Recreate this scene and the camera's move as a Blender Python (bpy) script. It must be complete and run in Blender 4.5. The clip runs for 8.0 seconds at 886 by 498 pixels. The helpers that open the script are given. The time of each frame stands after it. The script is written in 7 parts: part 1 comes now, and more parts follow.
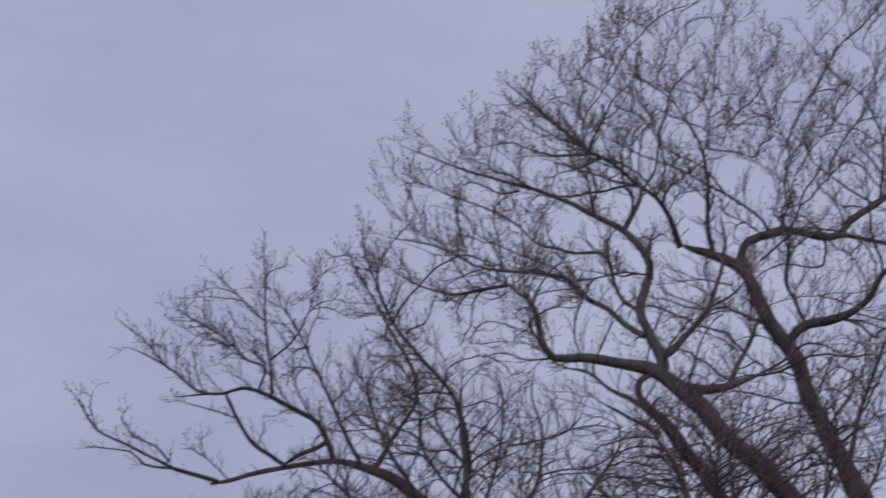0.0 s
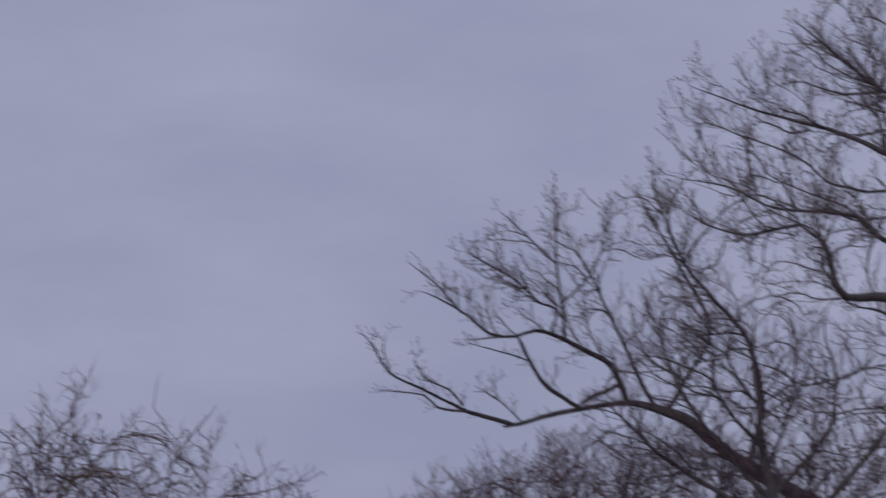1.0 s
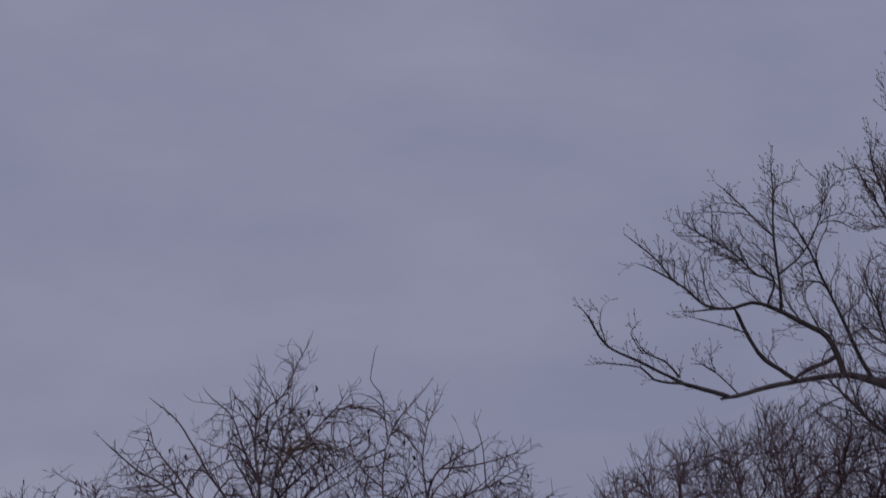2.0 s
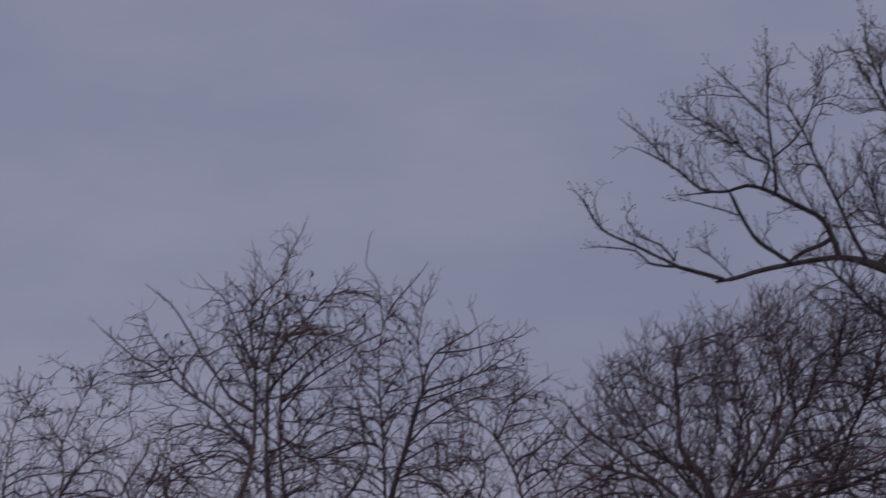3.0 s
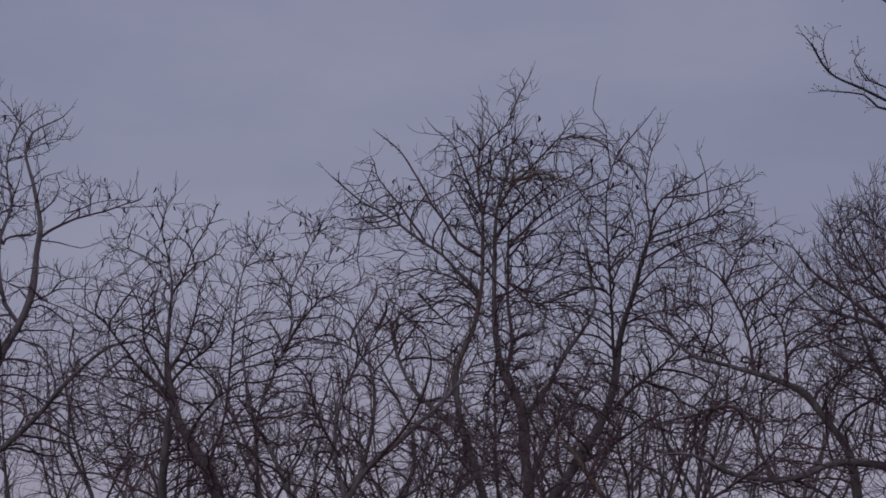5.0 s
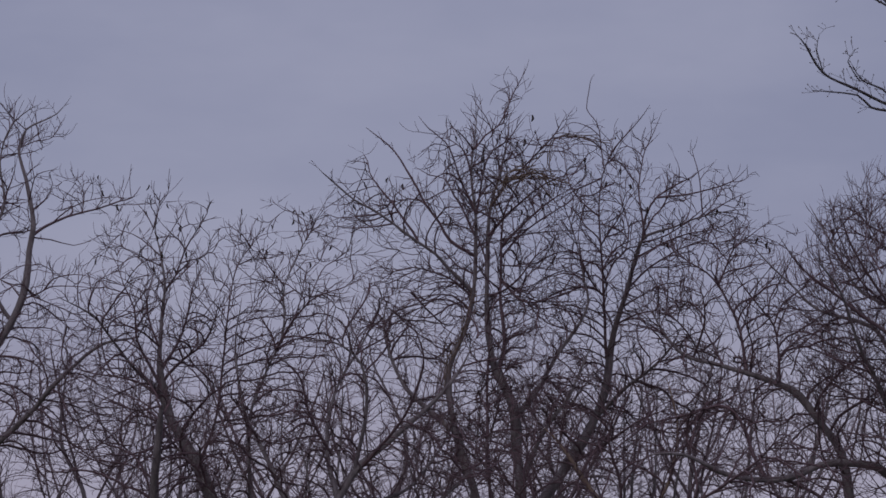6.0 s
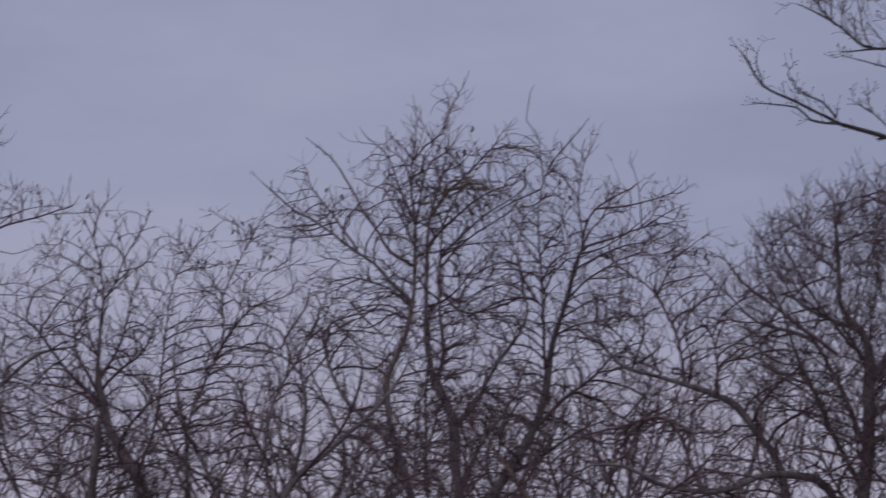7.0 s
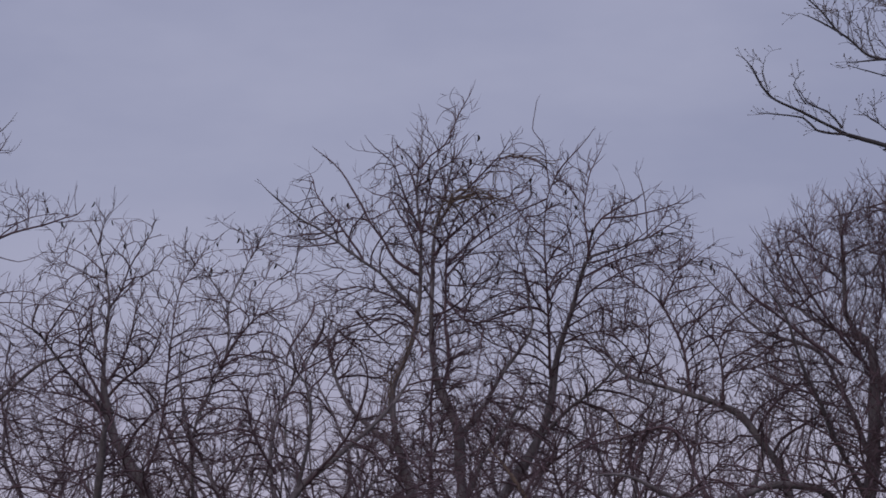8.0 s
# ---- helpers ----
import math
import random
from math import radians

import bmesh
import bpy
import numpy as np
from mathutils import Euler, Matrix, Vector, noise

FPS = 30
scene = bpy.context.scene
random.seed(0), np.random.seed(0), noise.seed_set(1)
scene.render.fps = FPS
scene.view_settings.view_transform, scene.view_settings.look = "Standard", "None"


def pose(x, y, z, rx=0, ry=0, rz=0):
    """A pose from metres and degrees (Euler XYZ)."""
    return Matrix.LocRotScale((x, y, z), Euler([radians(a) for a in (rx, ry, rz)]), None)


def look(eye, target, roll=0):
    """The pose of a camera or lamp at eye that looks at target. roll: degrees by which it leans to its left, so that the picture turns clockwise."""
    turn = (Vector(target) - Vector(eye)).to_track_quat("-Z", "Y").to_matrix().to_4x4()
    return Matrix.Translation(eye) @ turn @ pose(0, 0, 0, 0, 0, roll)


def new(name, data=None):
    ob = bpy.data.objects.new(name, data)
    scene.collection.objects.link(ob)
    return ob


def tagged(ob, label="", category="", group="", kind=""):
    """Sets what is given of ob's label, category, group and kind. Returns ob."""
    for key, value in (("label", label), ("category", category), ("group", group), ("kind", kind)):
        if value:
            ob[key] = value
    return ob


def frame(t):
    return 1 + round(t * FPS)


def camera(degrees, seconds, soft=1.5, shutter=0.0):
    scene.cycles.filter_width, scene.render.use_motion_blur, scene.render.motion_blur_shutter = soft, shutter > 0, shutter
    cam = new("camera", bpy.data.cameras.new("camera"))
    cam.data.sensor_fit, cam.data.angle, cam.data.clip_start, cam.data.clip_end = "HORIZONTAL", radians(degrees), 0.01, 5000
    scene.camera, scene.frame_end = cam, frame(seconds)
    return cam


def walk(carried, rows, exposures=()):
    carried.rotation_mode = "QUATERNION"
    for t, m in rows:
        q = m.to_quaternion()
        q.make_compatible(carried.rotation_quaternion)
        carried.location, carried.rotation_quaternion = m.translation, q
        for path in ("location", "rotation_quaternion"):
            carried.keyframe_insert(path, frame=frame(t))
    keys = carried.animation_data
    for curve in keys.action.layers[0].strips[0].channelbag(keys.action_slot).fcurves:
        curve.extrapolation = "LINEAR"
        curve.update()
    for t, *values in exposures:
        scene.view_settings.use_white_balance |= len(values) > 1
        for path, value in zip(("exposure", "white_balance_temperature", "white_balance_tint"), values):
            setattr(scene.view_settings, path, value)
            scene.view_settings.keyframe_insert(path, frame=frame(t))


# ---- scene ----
# A hand-held long-lens pan over bare winter trees under an even grey sky.
cam = camera(12, 8.0, soft=1.6, shutter=0.42)
EYE = (0, 0, 1.65)
PATH = [
    (0, look(EYE, (7.860, 48.522, 10.808), -0.34)),
    (0.2, look(EYE, (7.310, 48.647, 10.597), -0.27)),
    (0.4, look(EYE, (6.686, 48.802, 10.234), -0.23)),
    (0.5, look(EYE, (6.501, 48.845, 10.132), -0.19)),
    (0.7, look(EYE, (5.811, 48.966, 9.930), -0.24)),
    (0.8, look(EYE, (5.227, 49.028, 9.953), -0.27)),
    (1, look(EYE, (4.450, 49.071, 10.150), -0.30)),
    (1.2, look(EYE, (3.452, 49.116, 10.350), -0.17)),
    (1.5, look(EYE, (2.445, 49.191, 10.268), -0.00)),
    (1.7, look(EYE, (1.826, 49.239, 10.148), 0.12)),
    (2.8, look(EYE, (2.199, 49.453, 8.687), -0.17)),
    (3, look(EYE, (1.961, 49.493, 8.477), -0.22)),
    (3.2, look(EYE, (1.465, 49.526, 8.359), -0.19)),
    (3.5, look(EYE, (0.936, 49.561, 8.198), -0.14)),
    (3.7, look(EYE, (0.578, 49.586, 8.042), -0.08)),
    (4, look(EYE, (0.085, 49.642, 7.623), -0.07)),
    (4.2, look(EYE, (-0.148, 49.677, 7.323), -0.02)),
    (4.5, look(EYE, (-0.326, 49.717, 6.949), -0.03)),
    (4.7, look(EYE, (-0.500, 49.733, 6.784), -0.01)),
    (5, look(EYE, (-0.734, 49.743, 6.655), 0.03)),
    (5.2, look(EYE, (-0.782, 49.749, 6.588), 0.06)),
    (6.3, look(EYE, (-0.628, 49.745, 6.653), 0.29)),
    (6.4, look(EYE, (-0.707, 49.749, 6.601), 0.30)),
    (6.5, look(EYE, (-0.729, 49.749, 6.599), 0.33)),
    (6.8, look(EYE, (-0.393, 49.746, 6.666), 0.38)),
    (7, look(EYE, (0.069, 49.737, 6.768), 0.41)),
    (7.2, look(EYE, (0.428, 49.725, 6.868), 0.38)),
    (7.5, look(EYE, (0.485, 49.723, 6.886), 0.37)),
    (7.7, look(EYE, (0.323, 49.722, 6.909), 0.41)),
    (7.9, look(EYE, (0.077, 49.724, 6.898), 0.51)),
    (8, look(EYE, (-0.000, 49.726, 6.876), 0.60)),
]
walk(cam, PATH, exposures=[(0.0, 0.37), (0.2, 0.30), (0.5, 0.22), (1.0, 0.09), (1.5, -0.17), (3.0, -0.36), (4.0, -0.40), (4.5, -0.38), (5.2, -0.25), (6.5, -0.02), (8.0, 0.12)])

# ---- light: overcast sky and a wide, weak sun behind the cloud ----
SUN_UP, SUN_ROUND = radians(38), radians(200)
world = bpy.data.worlds.new("overcast_sky")
scene.world = world
world.use_nodes = True
wt = world.node_tree
wt.nodes.clear()


def add_node(tree, kind, **values):
    n = tree.nodes.new(kind)
    for key, value in values.items():
        n.inputs[key].default_value = value
    return n


sky = wt.nodes.new("ShaderNodeTexSky")
sky.sky_type, sky.sun_disc = "NISHITA", False
sky.sun_elevation, sky.sun_rotation = SUN_UP, SUN_ROUND
where = wt.nodes.new("ShaderNodeTexCoord")
stretch = add_node(wt, "ShaderNodeMapping")
stretch.inputs["Scale"].default_value = (1.0, 1.0, 2.6)
clouds = add_node(wt, "ShaderNodeTexNoise", Scale=7.0, Detail=5.0, Roughness=0.55)
tone = wt.nodes.new("ShaderNodeValToRGB")
tone.color_ramp.elements[0].position, tone.color_ramp.elements[0].color = 0.36, (0.264, 0.278, 0.410, 1)
tone.color_ramp.elements[1].position, tone.color_ramp.elements[1].color = 0.64, (0.330, 0.340, 0.472, 1)
# the cloud thins to a paler, pinker band towards the horizon
height = wt.nodes.new("ShaderNodeSeparateXYZ")
low = wt.nodes.new("ShaderNodeMapRange")
low.interpolation_type = "SMOOTHSTEP"
low.inputs["From Min"].default_value, low.inputs["From Max"].default_value = 0.125, 0.02
veil = wt.nodes.new("ShaderNodeMix")
veil.data_type = "RGBA"
veil.inputs["B"].default_value = (0.388, 0.362, 0.478, 1)
clear_sky = add_node(wt, "ShaderNodeBackground", Strength=0.05)
cloud_sky = add_node(wt, "ShaderNodeBackground", Strength=1.0)
both = add_node(wt, "ShaderNodeMixShader", Fac=0.94)
wout = wt.nodes.new("ShaderNodeOutputWorld")
for a, b in ((where.outputs["Generated"], stretch.inputs["Vector"]), (stretch.outputs[0], clouds.inputs["Vector"]),
             (clouds.outputs[0], tone.inputs[0]), (sky.outputs[0], clear_sky.inputs["Color"]),
             (where.outputs["Generated"], height.inputs[0]), (height.outputs["Z"], low.inputs["Value"]),
             (low.outputs[0], veil.inputs["Factor"]), (tone.outputs[0], veil.inputs["A"]),
             (veil.outputs["Result"], cloud_sky.inputs["Color"]), (clear_sky.outputs[0], both.inputs[1]),
             (cloud_sky.outputs[0], both.inputs[2]), (both.outputs[0], wout.inputs["Surface"])):
    wt.links.new(a, b)

sun = new("sun", bpy.data.lights.new("sun", "SUN"))
sun.data.energy, sun.data.angle, sun.data.color = 0.5, radians(25), (1.0, 0.97, 0.95)
sun.matrix_world = look((0, 0, 30), (-30 * math.sin(SUN_ROUND), -30 * math.cos(SUN_ROUND), 30 - 30 * math.tan(SUN_UP)))


# ---- materials ----
def bark(name, dark, light, moss, scale, relief):
    """Furrowed bark: long streaks, blotches of paler lichen and a fine grain."""
    m = bpy.data.materials.new(name)
    m.use_nodes = True
    t = m.node_tree
    p = t.nodes["Principled BSDF"]
    p.inputs["Roughness"].default_value = 0.9
    p.inputs["Specular IOR Level"].default_value = 0.2
    co = t.nodes.new("ShaderNodeTexCoord")
    squeeze = t.nodes.new("ShaderNodeMapping")
    squeeze.inputs["Scale"].default_value = (1, 1, 0.3)
    streak = add_node(t, "ShaderNodeTexNoise", Scale=scale, Detail=6.0, Roughness=0.65)
    blotch = add_node(t, "ShaderNodeTexNoise", Scale=1.7, Detail=3.0)
    ramp = t.nodes.new("ShaderNodeValToRGB")
    ramp.color_ramp.elements[0].position, ramp.color_ramp.elements[0].color = 0.3, (*dark, 1)
    ramp.color_ramp.elements[1].position, ramp.color_ramp.elements[1].color = 0.72, (*light, 1)
    part_of = t.nodes.new("ShaderNodeMapRange")
    part_of.inputs["From Min"].default_value, part_of.inputs["From Max"].default_value = 0.5, 0.68
    part_of.inputs["To Max"].default_value = 0.6
    mix = t.nodes.new("ShaderNodeMix")
    mix.data_type = "RGBA"
    mix.inputs["B"].default_value = (*moss, 1)
    bump = add_node(t, "ShaderNodeBump", Strength=relief, Distance=0.02)
    for a, b in ((co.outputs["Object"], squeeze.inputs["Vector"]), (squeeze.outputs[0], streak.inputs["Vector"]),
                 (co.outputs["Object"], blotch.inputs["Vector"]), (streak.outputs[0], ramp.inputs[0]),
                 (blotch.outputs[0], part_of.inputs["Value"]), (part_of.outputs[0], mix.inputs["Factor"]),
                 (ramp.outputs[0], mix.inputs["A"]), (mix.outputs["Result"], p.inputs["Base Color"]),
                 (streak.outputs[0], bump.inputs["Height"]), (bump.outputs[0], p.inputs["Normal"])):
        t.links.new(a, b)
    return m


OAK_BARK = bark("oak_bark", (0.060, 0.050, 0.053), (0.165, 0.140, 0.143), (0.15, 0.136, 0.133), 9, 0.8)
OAK_TWIG = bark("oak_twig_bark", (0.14, 0.104, 0.108), (0.285, 0.223, 0.222), (0.255, 0.212, 0.204), 14, 0.3)
# grey stem bark, lightened further for the sky light on thick stems
GREY_BARK = bark("grey_bark", (0.115, 0.094, 0.099), (0.32, 0.272, 0.278), (0.19, 0.162, 0.166), 12, 0.7)
RED_TWIG = bark("reddish_twig_bark", (0.100, 0.062, 0.073), (0.215, 0.142, 0.155), (0.19, 0.13, 0.144), 16, 0.3)
# distance haze put into the colour: paler, greyer bark for the trees behind
HAZED_BARK = bark("hazed_grey_bark", (0.15, 0.125, 0.135), (0.36, 0.31, 0.32), (0.3, 0.27, 0.265), 12, 0.5)
HAZED_TWIG = bark("hazed_twig_bark", (0.17, 0.12, 0.135), (0.36, 0.27, 0.29), (0.3, 0.235, 0.24), 16, 0.3)
VINE_BARK = bark("vine_bark", (0.13, 0.09, 0.075), (0.29, 0.205, 0.165), (0.235, 0.17, 0.135), 20, 0.4)
POD_SKIN = bark("dry_pod_skin", (0.022, 0.016, 0.015), (0.06, 0.04, 0.032), (0.05, 0.035, 0.03), 30, 0.2)


def field():
    """Winter grass: straw and dull green in patches, bare soil between."""
    m = bpy.data.materials.new("winter_grass")
    m.use_nodes = True
    t = m.node_tree
    p = t.nodes["Principled BSDF"]
    p.inputs["Roughness"].default_value = 1.0
    co = t.nodes.new("ShaderNodeTexCoord")
    fine = add_node(t, "ShaderNodeTexNoise", Scale=18.0, Detail=8.0, Roughness=0.7)
    wide = add_node(t, "ShaderNodeTexNoise", Scale=0.15, Detail=4.0)
    ramp = t.nodes.new("ShaderNodeValToRGB")
    ramp.color_ramp.elements[0].color, ramp.color_ramp.elements[0].position = (0.05, 0.045, 0.03, 1), 0.3
    ramp.color_ramp.elements[1].color, ramp.color_ramp.elements[1].position = (0.17, 0.15, 0.085, 1), 0.7
    mix = t.nodes.new("ShaderNodeMix")
    mix.data_type = "RGBA"
    mix.inputs["B"].default_value = (0.07, 0.085, 0.04, 1)
    bump = add_node(t, "ShaderNodeBump", Strength=0.7, Distance=0.05)
    for a, b in ((co.outputs["Object"], fine.inputs["Vector"]), (co.outputs["Object"], wide.inputs["Vector"]),
                 (fine.outputs[0], ramp.inputs[0]), (ramp.outputs[0], mix.inputs["A"]), (wide.outputs[0], mix.inputs["Factor"]),
                 (mix.outputs["Result"], p.inputs["Base Color"]), (fine.outputs[0], bump.inputs["Height"]),
                 (bump.outputs[0], p.inputs["Normal"])):
        t.links.new(a, b)
    return m


# ---- building trees ----
from mathutils import kdtree


def unit(v):
    return v / np.maximum(np.linalg.norm(v, axis=-1, keepdims=True), 1e-9)


def tube(chains, name, material, parent, gnarl=0.0):
    """One mesh of round, tapering tubes. chains: pairs of points (n x 3) and radii (n), each with its number of sides."""
    verts, faces, count = [], [], 0
    for pts, rad, sides in chains:
        n = len(pts)
        along = np.empty_like(pts)
        along[1:-1], along[0], along[-1] = pts[2:] - pts[:-2], pts[1] - pts[0], pts[-1] - pts[-2]
        along = unit(along)
        axis = np.eye(3)[np.argmin(np.abs(along).mean(0))]
        u = unit(np.cross(along, axis))
        w = np.cross(along, u)
        a = np.arange(sides) * (2 * math.pi / sides)
        ring = u[:, None] * np.cos(a)[None, :, None] + w[:, None] * np.sin(a)[None, :, None]
        r = np.repeat(rad[:, None], sides, 1)
        if gnarl:
            bulge = np.array([[noise.noise(Vector(p * 2.3 + d * 0.9)) for d in q] for p, q in zip(pts, ring)])
            r = r * (1 + gnarl * bulge)
        verts.append((pts[:, None] + ring * r[..., None]).reshape(-1, 3))
        i = np.arange(n - 1)[:, None] * sides
        j, k = np.arange(sides)[None], (np.arange(sides)[None] + 1) % sides
        faces.append(np.stack([i + j, i + k, i + sides + k, i + sides + j], -1).reshape(-1, 4) + count)
        count += n * sides
    verts, faces = np.concatenate(verts), np.concatenate(faces)
    me = bpy.data.meshes.new(name)
    me.vertices.add(len(verts))
    me.vertices.foreach_set("co", verts.ravel().astype(np.float32))
    me.loops.add(faces.size)
    me.loops.foreach_set("vertex_index", faces.ravel().astype(np.int32))
    me.polygons.add(len(faces))
    me.polygons.foreach_set("loop_start", np.arange(0, faces.size, 4, dtype=np.int32))
    me.polygons.foreach_set("use_smooth", np.ones(len(faces), dtype=bool))
    me.update(calc_edges=True)
    me.materials.append(material)
    ob = new(name, me)
    ob.parent = parent
    return ob


def start_tree(name, x, y, label, wood, twig, seed, group="bare winter trees"):
    ob = tagged(new(name), label, "tree", group)
    ob.location = (x, y, 0)
    return {"ob": ob, "wood": wood, "twig": twig, "young": wood if wood is OAK_BARK else twig, "own": [], "pts": [], "rad": [], "way": [], "lobes": [], "rng": np.random.default_rng(seed)}


def bend(rows, step=0.13):
    """A smooth curve through the bends of a limb, with evenly spaced points."""
    p = np.array(rows, float)
    q = np.vstack([2 * p[0] - p[1], p, 2 * p[-1] - p[-2]])
    out = []
    for i in range(1, len(q) - 2):
        a, b, c, d = q[i - 1:i + 3]
        n = max(2, int(np.linalg.norm(c[:3] - b[:3]) / step))
        s = (np.arange(n) / n)[:, None]
        out.append(0.5 * (2 * b + (c - a) * s + (2 * a - 5 * b + 4 * c - d) * s ** 2 + (3 * b - a - 3 * c + d) * s ** 3))
    out.append(p[-1:])
    return np.vstack(out)


def limb(tree, is_trunk, *rows):
    """A trunk or limb through its bends (x, y, z from the tree's foot, and its radius)."""
    c = bend(rows)
    pts, rad = c[:, :3].copy(), np.maximum(c[:, 3], 0.0036)
    shake = tree["rng"].normal(0, 1, (len(pts), 3))
    for _ in range(2):
        shake[1:-1] = (shake[2:] + shake[:-2] + shake[1:-1]) / 3
    shake[0] = shake[-1] = 0
    pts += shake * (0.008 + np.minimum(rad[:, None], 0.06) * 0.3)
    sides = 12 if rad.max() > 0.08 else 8 if rad.max() > 0.03 else 6
    rad[-3:] *= np.linspace(1.0, 0.5, len(rad[-3:]))
    # outside the oak barks, thin limbs take darker twig colour, painting in their backlit shade
    made = tube([(pts, rad, sides)], "trunk" if is_trunk else "limb", tree["wood"] if rad.max() > 0.03 else tree["young"], tree["ob"], 0.35 if rad.max() > 0.03 else 0.2)
    keep = pts[:, 2] > 2.5
    tree["own"] += [made] * int(keep.sum())
    tree["pts"].append(pts[keep])
    tree["rad"].append(rad[keep])
    tree["way"].append(unit(np.gradient(pts, axis=0))[keep])


def lobe(tree, x, y, z, rx, ry, rz, n):
    """A rounded part of the crown: its middle from the tree's foot, its half widths, and how full of branches it is."""
    tree["lobes"].append((x, y, z, rx, ry, rz, n))


def crown(tree, step=0.10, kill=0.2, reach=1.5, rise=0.11, wild=0.22, tip=0.0037, twigs=0.5, twig_length=0.47, spurs=0.42, bud=0.0, more=1.0, heart=(0, 0, 6), spread=0.23, kink=0.2, margin=0.16, girth=0.43, sprout=0.6):
    """Branches that grow from the limbs towards points scattered through the crown, then twigs and short spurs on them."""
    rng, heart = tree["rng"], np.array(heart)
    blobs = tree["lobes"]
    seeds, seed_rad = np.vstack(tree["pts"]), np.concatenate(tree["rad"])
    goals = []
    for x, y, z, rx, ry, rz, n in blobs:
        n = int(n * more)
        d = unit(rng.normal(size=(n, 3))) * (rng.random((n, 1)) ** 0.42)
        goals.append(np.array((x, y, z)) + d * np.array((rx, ry, rz)))
    goals = np.vstack(goals)
    parent = [np.full(len(seeds), -1)]
    total = len(seeds)
    best, nearest = np.full(len(goals), 1e9), np.zeros(len(goals), int)

    def closer(new_pts, first):
        for s in range(0, len(new_pts), 400):
            d = np.linalg.norm(goals[:, None] - new_pts[None, s:s + 400], axis=2)
            k = d.argmin(1)
            m = d[np.arange(len(goals)), k]
            hit = m < best
            best[hit], nearest[hit] = m[hit], first + s + k[hit]

    closer(seeds, 0)
    flat, kids = seeds, np.zeros(len(seeds), int)
    heading = np.vstack(tree["way"])
    for _ in range(70):
        live = (best > kill) & (best < reach)
        if not live.any():
            break
        pull = np.zeros((total, 3))
        np.add.at(pull, nearest[live], unit(goals[live] - flat[nearest[live]]))
        at = np.unique(nearest[live])
        at = at[kids[at] < 2]
        if not len(at):
            break
        way = unit(unit(pull[at]) + 1.0 * heading[at] + spread * unit(flat[at] - heart) + np.array((0, 0, rise)) + rng.normal(0, wild, (len(at), 3)))
        fresh = flat[at] + way * step * rng.uniform(0.8, 1.2, (len(at), 1))
        kids[at] += 1
        closer(fresh, total)
        parent.append(at)
        flat, kids, heading = np.vstack([flat, fresh]), np.concatenate([kids, np.zeros(len(at), int)]), np.vstack([heading, way])
        total += len(at)
    first = len(seeds)
    par = np.concatenate(parent)
    # twigs leave the young wood at a narrow angle, and spurs leave the twigs
    young = np.concatenate([np.where(rng.random(first) < np.clip(1.35 * sprout - seed_rad * 22, 0, sprout))[0], np.arange(first, total)])
    for length, share, pieces in ((twig_length, twigs, 5), (twig_length * 0.38, spurs, 2)):
        hosts = young[rng.random(len(young)) < share]
        side = rng.normal(0, 1, (len(hosts), 3))
        side = unit(side - heading[hosts] * (side * heading[hosts]).sum(1, keepdims=True))
        cur, way = hosts, unit(heading[hosts] * np.where(hosts < first, 0.6, 1)[:, None] + side * rng.uniform(0.6, 1.5, (len(hosts), 1)) + spread * unit(flat[hosts] - heart) + np.array((0, 0, rise)))
        size = length * rng.uniform(0.35, 1.15, (len(hosts), 1)) / pieces * np.where(hosts < first, 0.55, 1)[:, None]
        young = [young]
        for _ in range(pieces):
            way = unit(way + rng.normal(0, kink, way.shape) + np.array((0, 0, 0.3 * rise)))
            fresh = flat[cur] + way * size
            par = np.concatenate([par, cur])
            cur = np.arange(total, total + len(cur))
            young.append(cur)
            flat, heading = np.vstack([flat, fresh]), np.vstack([heading, way])
            total += len(cur)
        young = np.concatenate(young)
    # the crown keeps its outline: what strays far out of it is dropped
    inside = np.zeros(total, bool)
    for x, y, z, rx, ry, rz, n in blobs:
        inside |= (((flat - np.array((x, y, z))) / (np.array((rx, ry, rz)) + np.array((margin, 0.6, margin)))) ** 2).sum(1) < 1
    finder = kdtree.KDTree(first)
    for i, p in enumerate(seeds):
        finder.insert(p, i)
    finder.balance()
    for i in np.where(~inside)[0]:
        inside[i] = i < first or finder.find(flat[i])[2] < 0.3
    for i in range(first, total):
        inside[i] &= inside[par[i]]
    number = np.cumsum(inside) - 1
    flat, heading, par = flat[inside], heading[inside], par[inside]
    par[first:] = number[par[first:]]
    total = len(flat)
    # even out the kinks
    for _ in range(2):
        mean = flat.copy()
        inner = np.arange(first, total)
        s, c = np.zeros((total, 3)), np.zeros(total)
        np.add.at(s, par[inner], flat[inner])
        np.add.at(c, par[inner], 1)
        busy = inner[c[inner] > 0]
        mean[busy] = 0.5 * flat[busy] + 0.25 * flat[par[busy]] + 0.25 * s[busy] / c[busy][:, None]
        flat = mean
    # how many tips each piece carries gives its girth
    load = np.zeros(total)
    has = np.zeros(total, bool)
    has[par[first:]] = True
    load[~has] = 1
    for i in range(total - 1, first - 1, -1):
        load[par[i]] += load[i]
    rad = tip * np.maximum(load, 1) ** girth
    rad[:first] = seed_rad
    main = np.full(total, -1)
    for i in range(first, total):
        p = par[i]
        if p >= first and (main[p] < 0 or load[i] > load[main[p]]):
            main[p] = i
    chains = []
